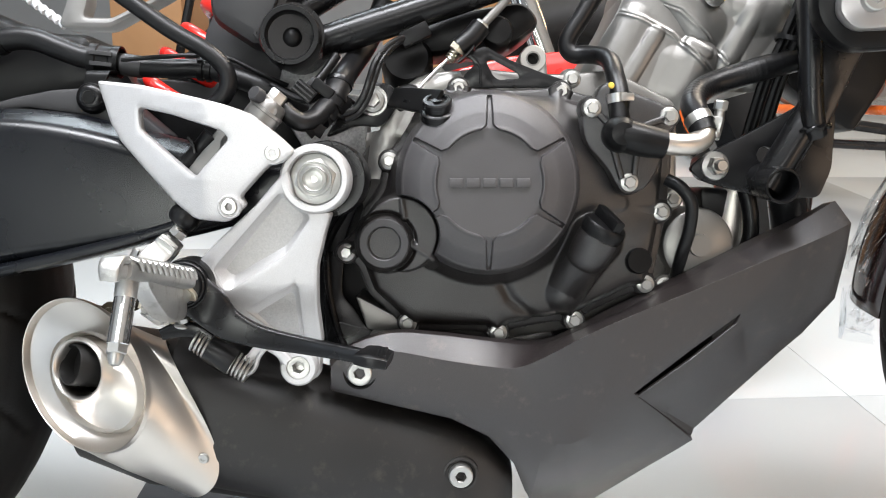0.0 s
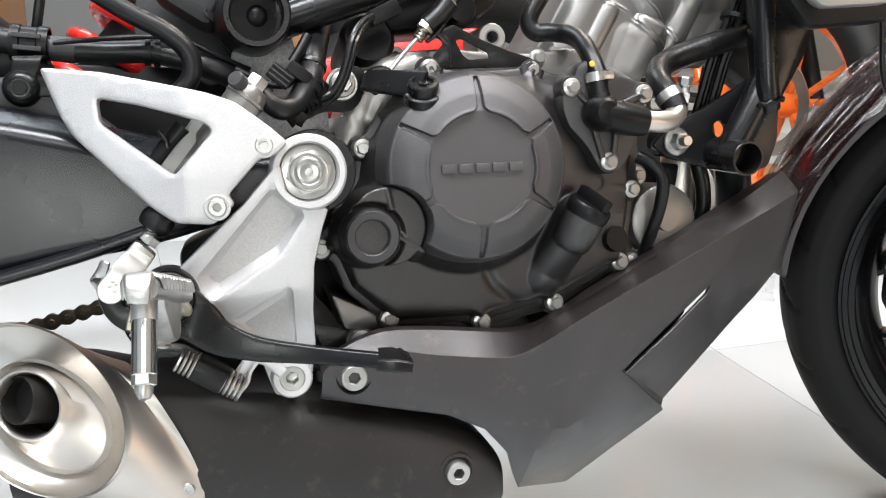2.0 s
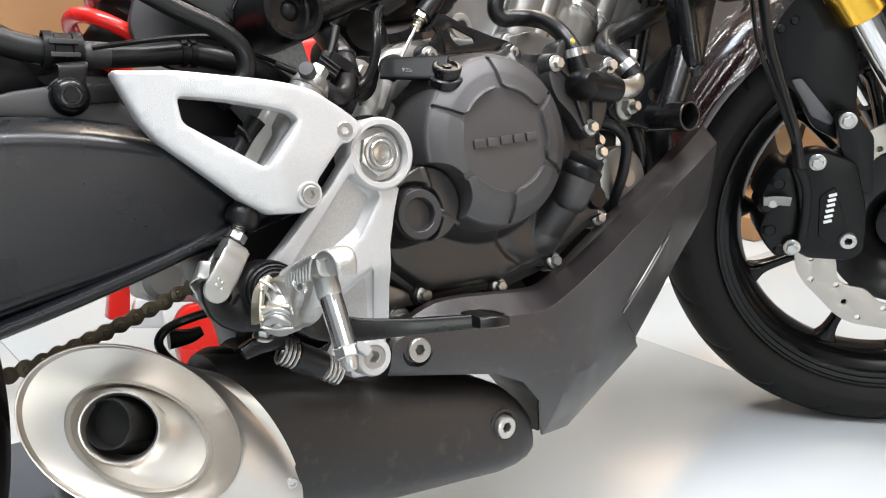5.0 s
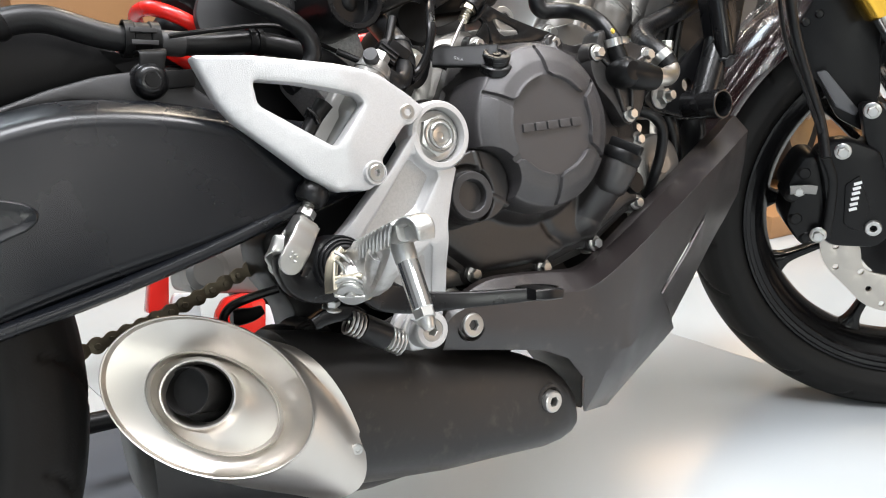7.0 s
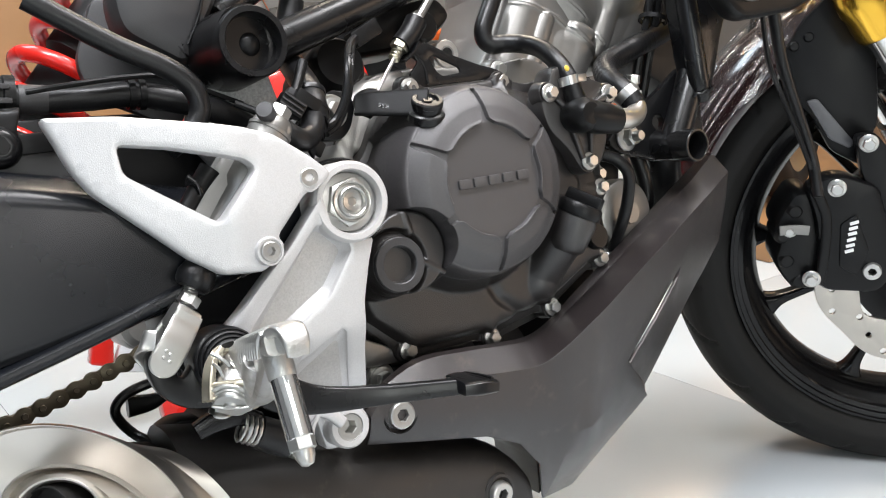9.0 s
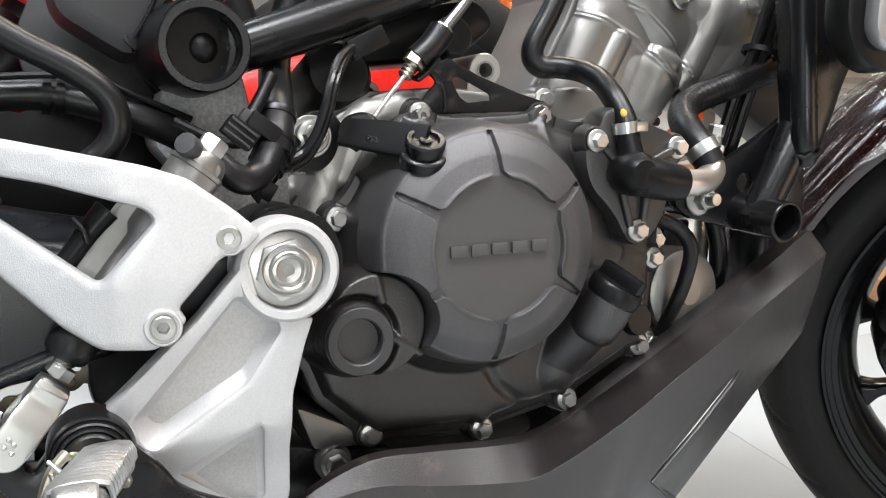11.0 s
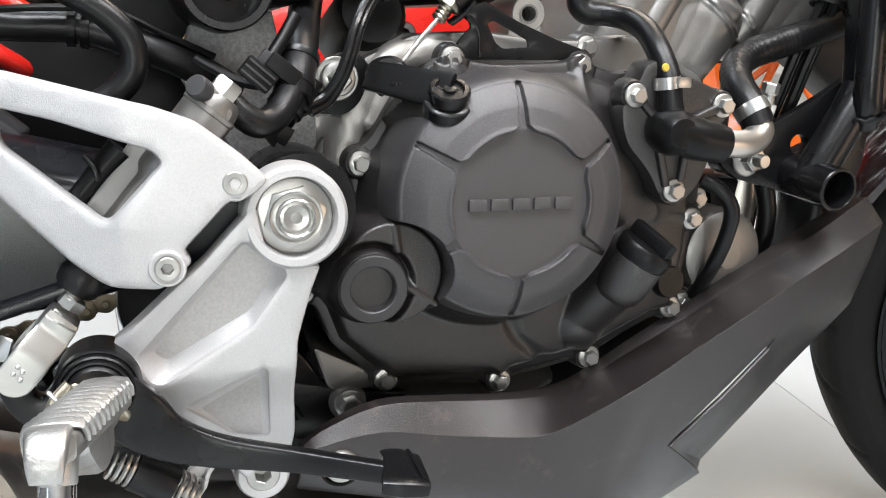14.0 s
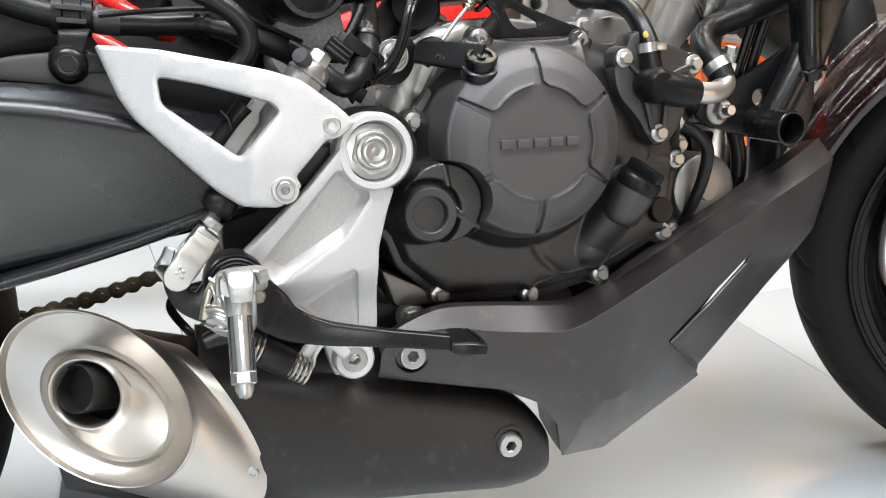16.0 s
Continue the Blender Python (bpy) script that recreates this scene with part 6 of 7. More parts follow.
part("pedal_hub", lathe([(0, 0.010), (0.0118, 0.010), (0.0128, 0.0092), (0.0134, 0.0078), (0.0142, 0.0086), (0.0150, 0.0082), (0.0156, 0.0062), (0.0164, 0.0068), (0.0172, 0.0060), (0.0176, 0.0036), (0.0184, 0.0040), (0.0192, 0.0028), (0.0196, -0.001), (0.0196, -0.02), (0, -0.02)], HUB, (0, -1, 0), 40), RUBBER, pedal, "ribbed black rubber boot over the pedal pivot")
part("pedal_arm", plate([(-0.2290, 0.3860), (-0.2300, 0.3740), (-0.2265, 0.3630), (-0.2210, 0.3560), (-0.2110, 0.3495), (-0.1960, 0.3465), (-0.1780, 0.3500), (-0.1750, 0.3780), (-0.1990, 0.3830), (-0.2060, 0.3735), (-0.2110, 0.3675), (-0.2140, 0.3690), (-0.2160, 0.3860)], -0.147, -0.135, 0.004, 0.002), FRAME, pedal)
stop = part("pedal_stop", bar([(-0.2080, -0.136, 0.3340), (-0.1960, -0.137, 0.3375), (-0.1820, -0.138, 0.3370), (-0.1720, -0.138, 0.3310)], [0.0045, 0.0060, 0.0060, 0.0050], 0.0060, res=3, round_=5), FRAME, pedal)
bolt(BOLT6, Vector((-0.1924, -0.1385, 0.3420)), stop, (0.1, -0.45, 0.88), 10)
# return spring in its sleeve
SA, SB = Vector((-0.1837, -0.14, 0.3308)), Vector((-0.1437, -0.139, 0.3052))
sd = (SB - SA).normalized()
s1 = sd.cross(Vector((0, 1, 0))).normalized()
s2 = sd.cross(s1)
SPL = (SB - SA).length
spring = part("return_spring", tube([SA + sd * (SPL * k / 150) + (s1 * math.cos(0.62 * k) + s2 * math.sin(0.62 * k)) * 0.0085 for k in range(151)], 0.0011, 6, 1), ZINC, bike, "coiled pedal return spring in a black sleeve")
part("spring_sleeve", lathe([(0, SPL * 0.25), (0.0098, SPL * 0.25), (0.0102, SPL * 0.3), (0.0102, SPL * 0.66), (0.0098, SPL * 0.7), (0, SPL * 0.7)], SA, sd, 24), RUBBER, spring)
part("spring_hook", bar([(-0.152, -0.134, 0.3063), (-0.1457, -0.134, 0.3033), (-0.1405, -0.134, 0.3084), (-0.1378, -0.134, 0.3161), (-0.1305, -0.134, 0.3247)], [0.003, 0.0045, 0.004, 0.003, 0.003], 0.0015, up=(0, -1, 0.2)), SILVER, spring)
part("bracket_leg", bar([(-0.1464, -0.13, 0.3119), (-0.1356, -0.13, 0.3239), (-0.125, -0.13, 0.3205), (-0.1166, -0.13, 0.3119)], [0.004] * 4, 0.004, up=(0, -1, 0)), SILVER, bracket)

# plates between bracket and engine
part("sump", plate([(-0.0697, 0.3321), (0.0876, 0.3296), (0.1024, 0.3051), (0.0564, 0.288), (-0.0602, 0.2929)], -0.037, 0.06, 0.01, 0.006), CAST, crank)
part("lower_frame", plate([(-0.1005, 0.4104), (-0.0863, 0.4292), (-0.0759, 0.4362), (-0.0703, 0.4292), (-0.0809, 0.401), (-0.0846, 0.3536), (-0.0738, 0.3417), (-0.0644, 0.326), (-0.0398, 0.3203), (-0.0447, 0.2963), (-0.0875, 0.2915), (-0.0991, 0.3155)], -0.0535, -0.045, 0.006, 0.002), FRAME, bike, "black pressed lower frame plate")
part("casting_wedge", plate([(-0.0725, 0.3530), (-0.0660, 0.3500), (-0.0393, 0.3358), (-0.03, 0.3225), (-0.0628, 0.3244)], -0.0600, 0.02, 0.004, 0.002), CAST, crank)
part("lower_frame_rib", tube([(-0.0729, -0.054, 0.4339), (-0.0909, -0.054, 0.4058), (-0.0968, -0.054, 0.387), (-0.0952, -0.054, 0.3539), (-0.087, -0.054, 0.3206), (-0.08, -0.054, 0.3063)], 0.003, 10), FRAME, bike)
part("lower_bracket", plate([(-0.0918, 0.3322), (-0.0493, 0.3212), (-0.0114, 0.3164), (-0.0209, 0.2963), (-0.0827, 0.2915), (-0.0991, 0.3155)], -0.0545, -0.046, 0.003, 0.002), FRAME, bike)
part("black_backing", plate([(-0.1186, 0.4916), (-0.0409, 0.4867), (-0.0415, 0.3099), (-0.111, 0.2899), (-0.1640, 0.2899), (-0.1680, 0.3298), (-0.1850, 0.3580), (-0.1850, 0.3920), (-0.1400, 0.4120)], 0.0, 0.06, 0.01, 0.004), PLASTIC, bike)
part("stand_bracket", lathe([(0, 0.006), (0.006, 0.006), (0.0065, 0.002), (0.017, 0.0), (0.0185, -0.002), (0.0185, -0.04), (0, -0.04)], Vector((-0.169, -0.034, 0.302)), (0, -1, 0), 32), PLASTIC, bike)
part("overflow_hose", tube([(-0.2063, -0.03, 0.3049), (-0.2176, 0, 0.3109), (-0.2278, 0, 0.3282), (-0.222, 0, 0.3388), (-0.2055, 0, 0.3437), (-0.1812, -0.01, 0.3475)], 0.0036, 10), RUBBER, bike)
part("hose_clip", bar([(-0.2177, 0.01, 0.33), (-0.202, 0.01, 0.3289), (-0.1915, 0.01, 0.331)], [0.008, 0.006, 0.004], 0.005, up=(0, 0, 1)), PLASTIC, bike)
part("stand_pivot", plate([(-0.2122, 0.3123), (-0.1957, 0.3207), (-0.1623, 0.3137), (-0.1409, 0.2985), (-0.1272, 0.2822), (-0.1666, 0.2705), (-0.2121, 0.2933)], -0.032, 0.0, 0.008, 0.004), PLASTIC, bike)
bolt(BOLT6, Vector((-0.2043, -0.07, 0.3129)), bike, (0, -1, 0), 10)
bolt(BOLT6, Vector((-0.1724, -0.0397, 0.3047)), bike, (-0.3, -1, 0.1), 10)
part("stand_boss", lathe([(0, 0), (0.012, 0), (0.0135, -0.002), (0.0135, -0.03), (0, -0.03)], Vector((-0.1712, -0.0377, 0.3042)), (-0.2, -1, 0), 28), PLASTIC, bike)

# bolts round the engine cover
for at, me in (((-0.0436, -0.066, 0.4638), BOLT6), ((-0.079, -0.066, 0.3893), BOLT6), ((-0.0288, -0.0665, 0.3311), BOLT6), ((0.0455, -0.0665, 0.3232), BOLT6), ((0.1077, -0.0665, 0.3339), BOLT6), ((0.1658, -0.066, 0.3633), BOLT6), ((0.1778, -0.066, 0.4226), BOLT6), ((0.1453, -0.0945, 0.4464), BOLT6), ((0.1159, -0.0945, 0.5038), BOLT6), ((0.1757, -0.0945, 0.4977), BOLT6), ((0.0962, -0.0595, 0.5203), BOLT6), ((0.0129, -0.0595, 0.5235), BOLT6), ((0.1069, -0.045, 0.5315), BOLT6), ((0.1908, -0.05, 0.4329), BOLT6), ((0.1856, -0.05, 0.3605), BOLT6), ((-0.0568, -0.0695, 0.5120), BOLT8)):
    a = Vector(at)
    part("bolt_boss", lathe([(0, 0), (0.0085, 0), (0.0092, -0.001), (0.0105, -0.012), (0, -0.012)], a + Vector((0, 0.0012, 0)), (0, -1, 0), 24), CASE if a.y < -0.055 and me == BOLT6 else CAST, crank)
    bolt(me, a, crank, (0, -1, 0), 37 * (a.x * 100 % 7))
MW = Vector((-0.0505, -0.0552, 0.3146))
part("mount_washer", lathe([(0.003, 0.0018), (0.0112, 0.0018), (0.0118, 0.001), (0.0118, -0.001), (0.003, -0.001)], MW, (0, -1, 0), 28, closed=True), ZINC, crank, "zinc plated washer")
bolt(BOLT8, MW + Vector((0.001, -0.002, -0.001)), crank, (0, -1, 0), 12)
part("mount_pad", lathe([(0, 0), (0.0135, 0), (0.014, -0.001), (0.014, -0.03), (0, -0.03)], MW + Vector((0, 0.001, 0)), (0, -1, 0), 28), FRAME, crank)

# belly cowl: a shell laid over lines from its top lip to its lower edge, at stations from rear to front, and a sunken panel below its slot
COWL_TOP = [(-0.0873, -0.099, 0.3057), (-0.073, -0.098, 0.3167), (-0.0419, -0.096, 0.3281), (-0.0018, -0.093, 0.3258), (0.039, -0.085, 0.3199), (0.0743, -0.072, 0.3157), (0.1001, -0.069, 0.3222), (0.1363, -0.066, 0.3408), (0.1767, -0.062, 0.3596), (0.2198, -0.057, 0.3801), (0.2626, -0.052, 0.4), (0.289, -0.049, 0.412), (0.3080, -0.047, 0.4205), (0.3185, -0.046, 0.4265)]
COWL_EDGE = [(-0.087, -0.105, 0.3055), (-0.0742, -0.104, 0.3161), (-0.0416, -0.102, 0.3269), (-0.0018, -0.099, 0.3246), (0.0387, -0.091, 0.3182), (0.0737, -0.080, 0.3131), (0.0993, -0.0765, 0.3195), (0.1378, -0.074, 0.3365), (0.1764, -0.072, 0.3549), (0.2203, -0.068, 0.3762), (0.2639, -0.064, 0.3974), (0.29, -0.062, 0.4105), (0.31, -0.061, 0.4225), (0.3215, -0.0615, 0.4297)]
COWL_RIDGE = [(-0.0871, -0.1075, 0.3029), (-0.0756, -0.108, 0.3106), (-0.0413, -0.1085, 0.3156), (-0.0018, -0.1085, 0.3089), (0.036, -0.1085, 0.3031), (0.0585, -0.110, 0.3022), (0.0795, -0.116, 0.3115), (0.115, -0.1215, 0.3315), (0.158, -0.1115, 0.348), (0.205, -0.099, 0.3645), (0.25, -0.0865, 0.381), (0.285, -0.0765, 0.3935), (0.312, -0.069, 0.404), (0.332, -0.0655, 0.4135)]
COWL_SLOT = [(-0.0873, -0.1065, 0.3005), (-0.079, -0.1067, 0.2993), (-0.0414, -0.107, 0.2939), (-0.0018, -0.1065, 0.2847), (0.0363, -0.106, 0.2746), (0.0626, -0.1055, 0.264), (0.0826, -0.1045, 0.2572), (0.1, -0.1045, 0.261), (0.125, -0.1025, 0.270), (0.1496, -0.0973, 0.2805), (0.194, -0.0905, 0.3125), (0.2377, -0.082, 0.342), (0.278, -0.061, 0.333), (0.3055, -0.04, 0.3214)]
COWL_TURN = [(-0.0876, -0.103, 0.292), (-0.081, -0.1035, 0.291), (-0.040, -0.105, 0.283), (0.002, -0.104, 0.273), (0.036, -0.102, 0.26), (0.060, -0.098, 0.243), (0.078, -0.093, 0.225), (0.104, -0.0885, 0.220), (0.145, -0.081, 0.237), (0.18, -0.0722, 0.2545)]
COWL_LOW = [(-0.0885, -0.098, 0.2845), (-0.082, -0.0985, 0.2828), (-0.0374, -0.1, 0.2723), (0.0072, -0.098, 0.2615), (0.037, -0.0945, 0.246), (0.0575, -0.086, 0.2215), (0.0725, -0.060, 0.1828), (0.127, -0.027, 0.1693), (0.17, -0.0363, 0.2), (0.2108, -0.0453, 0.2282)]
COWL_FRONT = ((0.3312, -0.0585, 0.388), (0.3285, -0.046, 0.350))
PANEL_UP = [(0.1496, -0.0973, 0.2805), (0.1540, -0.0948, 0.2785), (0.1965, -0.0882, 0.3065), (0.2340, -0.0814, 0.3338), (0.2377, -0.0820, 0.3420), (0.278, -0.061, 0.333), (0.3055, -0.04, 0.3214)]
PANEL_LOW = [(0.2085, -0.0452, 0.2280), (0.2127, -0.0425, 0.2378), (0.228, -0.0420, 0.2515), (0.248, -0.0412, 0.2695), (0.2625, -0.0405, 0.2825), (0.285, -0.0395, 0.303), (0.3050, -0.0385, 0.3200)]


def straight(pts, n):
    out = []
    for a, b in zip(pts, pts[1:]):
        out += [np.array(a) + (np.array(b) - np.array(a)) * k / n for k in range(n)]
    return out + [np.array(pts[-1])]


def cowl_shell():
    n, fill = 4, lambda f: [tuple(np.array(a) * (1 - f) + np.array(b) * f) for a, b in zip(COWL_RIDGE[:-1], COWL_SLOT[:-1])] + [COWL_FRONT[0 if f < 0.5 else 1]]
    upper = [smooth_path(r, n) for r in (COWL_TOP, COWL_EDGE, COWL_RIDGE)] + [straight(r, n) for r in (fill(0.33), fill(0.67), COWL_SLOT)]
    cols = len(COWL_LOW)
    under = [[np.array(a) * (1 - f) ** 2 + 2 * np.array(b) * f * (1 - f) + np.array(c) * f * f for a, b, c in zip(COWL_SLOT, [tuple(2 * np.array(m) - (np.array(p) + np.array(q)) / 2) for m, p, q in zip(COWL_TURN, COWL_SLOT, COWL_LOW)], COWL_LOW)] for f in (0.25, 0.5, 0.75, 1.0)]
    under = [straight(r, n) for r in under]
    bm = bmesh.new()
    top = [[bm.verts.new(p) for p in r] for r in upper]
    low = [top[-1][:(cols - 1) * n + 1]] + [[bm.verts.new(p) for p in r] for r in under]
    for rows in (top, low):
        for p, q in zip(rows, rows[1:]):
            for j in range(len(p) - 1):
                bm.faces.new((p[j], p[j + 1], q[j + 1], q[j]))
    for j in range(len(top[0]) - 1):
        for row in (1, 2):
            bm.edges.get((top[row][j], top[row][j + 1])).smooth = False
    # the panel below the slot grows out of the shell at both ends of the slot
    high, foot, grid = straight(PANEL_UP, n), straight(PANEL_LOW, n), []
    for row in range(5):
        rail = [low[row][-1]]
        for j in range(1, len(high)):
            joined = row == 0 and j >= 16
            rail.append(top[-1][28 + j] if joined else bm.verts.new(np.array(high[j]) * (1 - row / 4) + np.array(foot[j]) * row / 4))
        grid.append(rail)
    for p, q in zip(grid, grid[1:]):
        for j in range(len(p) - 1):
            bm.faces.new((p[j], p[j + 1], q[j + 1], q[j]))
    soft = [(low[k][-1], low[k + 1][-1]) for k in range(4)] + [(top[-1][44 + k], top[-1][45 + k]) for k in range(8)]
    return bm, {frozenset(tuple(round(c, 5) for c in v.co) for v in pair) for pair in soft}


cb, cowl_soft = cowl_shell()
cowl_sharp = [tuple(tuple(round(c, 5) for c in v.co) for v in e.verts) for e in cb.edges if not e.smooth]
cowl = part("belly_cowl", finish(cb, 32), COWL, bike, "angular charcoal plastic belly cowl with a slanting slot")
cowl_sharp = {frozenset(p) for p in cowl_sharp}
for e in cowl.data.edges:
    if frozenset(tuple(round(c, 5) for c in cowl.data.vertices[v].co) for v in e.vertices) in cowl_sharp:
        e.use_edge_sharp = True
    if frozenset(tuple(round(c, 5) for c in cowl.data.vertices[v].co) for v in e.vertices) in cowl_soft:
        e.use_edge_sharp = False
thick = cowl.modifiers.new("thickness", "SOLIDIFY")
thick.thickness, thick.offset = 0.0026, 1.0
soft = cowl.modifiers.new("soft edges", "BEVEL")
soft.width, soft.segments, soft.limit_method, soft.angle_limit = 0.0013, 2, "ANGLE", radians(20)
# Dark strip added behind the slot, in place of the shade inside it.
part("slot_liner", bar([(0.146, -0.086, 0.2735), (0.168, -0.081, 0.2880), (0.196, -0.0760, 0.3090), (0.2175, -0.0715, 0.3250)], [0.013, 0.015, 0.015, 0.012], 0.001, up=(0, -0.3, 1), res=4), PLASTIC, cowl)
CB = Vector((-0.0646, -0.1085, 0.2987))
part("bolt_cup", lathe([(0.0, -0.0015), (0.0108, -0.0015), (0.0118, 0.0005), (0.013, 0.001), (0.0135, -0.002), (0, -0.004)], CB, (0, -1, 0), 32), PLASTIC, cowl)
bolt(SOCKET10, CB + Vector((0, 0.001, 0)), cowl, (0, -1, 0), 15)

edge = [Vector(p) for p in straight([(-0.064, -0.0992, 0.2785), (-0.0374, -0.0992, 0.2728), (0.0072, -0.0972, 0.262), (0.037, -0.0937, 0.2465), (0.0575, -0.0852, 0.222), (0.0725, -0.0592, 0.1835)], 4)]
part("cowl_return", skin(bmesh.new(), [[p + Vector((0, 0.0015, 0.0008)), p + Vector((0.006, 0.03, -0.002)), p + Vector((0.022, 0.095, -0.006)), p + Vector((0.024, 0.095, -0.004)), p + Vector((0.008, 0.03, 0.0)), p + Vector((0.002, 0.0015, 0.0023))] for p in edge]), PLASTIC, cowl)
part("cowl_inner", plate([(-0.0876, 0.3031), (-0.04, 0.3103), (0.0362, 0.2959), (0.0077, 0.2499), (-0.0402, 0.2572), (-0.0879, 0.2669)], -0.052, -0.03, 0.006, 0.003), PLASTIC, cowl)


# exhaust
exhaust = part("muffler_body", block([(-0.318, -0.012, 0.268, 0.03, 0.045, 2.4), (-0.312, -0.018, 0.266, 0.045, 0.06, 2.4), (-0.25, -0.025, 0.252, 0.05, 0.066, 2.6), (-0.15, -0.034, 0.234, 0.052, 0.058, 2.6), (-0.06, -0.03, 0.218, 0.048, 0.044, 2.6)]), SHIELD, bike, "black muffler under the engine with a slash-cut steel end")
EN = Vector((-0.40, -0.89, 0.2)).normalized()


def loop(c, *waves):
    """A closed ring about c: its first and second harmonics."""
    out = []
    for k in range(96):
        w = 2 * math.pi * k / 96
        p = Vector(c)
        for i, (a, b) in enumerate(waves):
            p += Vector(a) * math.cos((i + 1) * w) + Vector(b) * math.sin((i + 1) * w)
        out.append(p)
    return out


def grown(ring, s, t):
    c = sum(ring, Vector()) / len(ring)
    return [c + (p - c) * s + EN * t for p in ring]


def between(p, q, f, t=0.0):
    return [a.lerp(b, f) + EN * t for a, b in zip(p, q)]


HOLE_C = Vector((-0.2835, -0.1035, 0.3))
hole = loop(HOLE_C, ((-0.0196, 0.0069, -0.0043), (-0.0048, 0.0044, 0.0200)))
ridge = loop((-0.2735, -0.1005, 0.2900), ((-0.0361, 0.0100, -0.0036), (-0.0163, 0.0147, 0.0363)))
lip = loop((-0.279, -0.108, 0.2978), ((-0.0562, 0.0249, -0.0087), (-0.0239, 0.0242, 0.0564)))
seam = loop((-0.2083, -0.0762, 0.2499), ((-0.03, 0.0608, -0.0025), (-0.0103, 0.0067, 0.0606)), ((0.0016, 0.0218, -0.0093), (0.0016, 0.0091, 0.0022)))
cap_rings = [grown(hole, 0.98, -0.02), grown(hole, 0.98, -0.003), grown(hole, 1.0, 0.0), grown(hole, 1.04, 0.0030), grown(hole, 1.09, 0.0044), grown(hole, 1.14, 0.0046), grown(hole, 1.19, 0.0034), grown(hole, 1.24, 0.0010), between(hole, ridge, 0.3, -0.0008), between(hole, ridge, 0.6, -0.0026), grown(ridge, 0.955, -0.0026), grown(ridge, 0.976, 0.0004), grown(ridge, 0.988, 0.0026), grown(ridge, 1.000, 0.0034), grown(ridge, 1.012, 0.0026), grown(ridge, 1.024, 0.0004), grown(ridge, 1.045, -0.0024), between(ridge, lip, 0.45, -0.0034), grown(lip, 0.95, -0.0026), grown(lip, 0.962, 0.0010), grown(lip, 0.974, 0.0032), grown(lip, 0.986, 0.0036), grown(lip, 0.996, 0.0022), lip]
for f in (0.04, 0.15, 0.35, 0.6, 0.82, 1.0):
    mid = between(lip, seam, f)
    cap_rings.append(grown(mid, 1 + 0.07 * math.sin(math.pi * f) * (1 - f), 0))
cap = part("muffler_end_cap", skin(bmesh.new(), cap_rings, caps=False), STEEL, exhaust, "brushed stainless steel slash-cut end cap")
TP, TD = HOLE_C + Vector((-0.0082, -0.0012, 0.0046)), Vector((-0.62, -0.74, 0.22)).normalized()
part("tail_pipe", lathe([(0.0150, -0.05), (0.0150, -0.001), (0.0153, 0.0), (0.0161, 0.0), (0.0165, -0.001), (0.0165, -0.05)], TP, TD, 40, closed=True), HOLE_BLACK, exhaust, "black tail pipe with the shade of its bore in the colour")
# Black disc added across the bore: its dark depth as plain colour.
part("outlet_baffle", lathe([(0, -0.012), (0.0151, -0.012), (0.0151, -0.017), (0, -0.017)], TP, TD, 32), HOLE_BLACK, exhaust)
part("rivet", lathe([(0, 0.0008), (0.0016, 0.001), (0.002, 0.002), (0.0038, 0.0018), (0.0045, 0)], Vector((-0.184, -0.1215, 0.235)), (-0.15, -0.97, -0.2), 20), ZINC, exhaust)

HS = [(-0.212, -0.056, 0.262, 0.0615, 0.062, 2.5), (-0.16, -0.052, 0.250, 0.063, 0.060, 2.7), (-0.09, -0.046, 0.231, 0.058, 0.054, 3.0), (-0.02, -0.041, 0.2165, 0.055, 0.047, 3.4), (0.012, -0.039, 0.2085, 0.0525, 0.043, 3.6), (0.032, -0.037, 0.2025, 0.049, 0.0375, 3.6), (0.046, -0.035, 0.1965, 0.0445, 0.030, 3.6), (0.055, -0.033, 0.192, 0.040, 0.0225, 3.6), (0.0575, -0.033, 0.191, 0.037, 0.019, 3.6)]
shield = part("heat_shield", block(HS, n=6), SHIELD, exhaust, "scuffed matt black heat shield")
EB = Vector((0.0141, -0.0925, 0.2121))
part("bolt_dish", lathe([(0.0, -0.002), (0.010, -0.002), (0.0125, 0.0005), (0.0145, 0.0), (0.015, -0.004), (0, -0.006)], EB + Vector((0, 0.001, 0)), (0.08, -1, -0.1), 32), SHIELD, exhaust)
bolt(SOCKET10, EB + Vector((0, 0.0015, 0)), exhaust, (0.08, -1, -0.1), 25)
part("header_pipe", tube([(0.13, 0.02, 0.262), (0.19, 0.01, 0.29), (0.24, 0.0, 0.36), (0.26, 0.0, 0.45)], 0.018, 20), STEEL, bike)

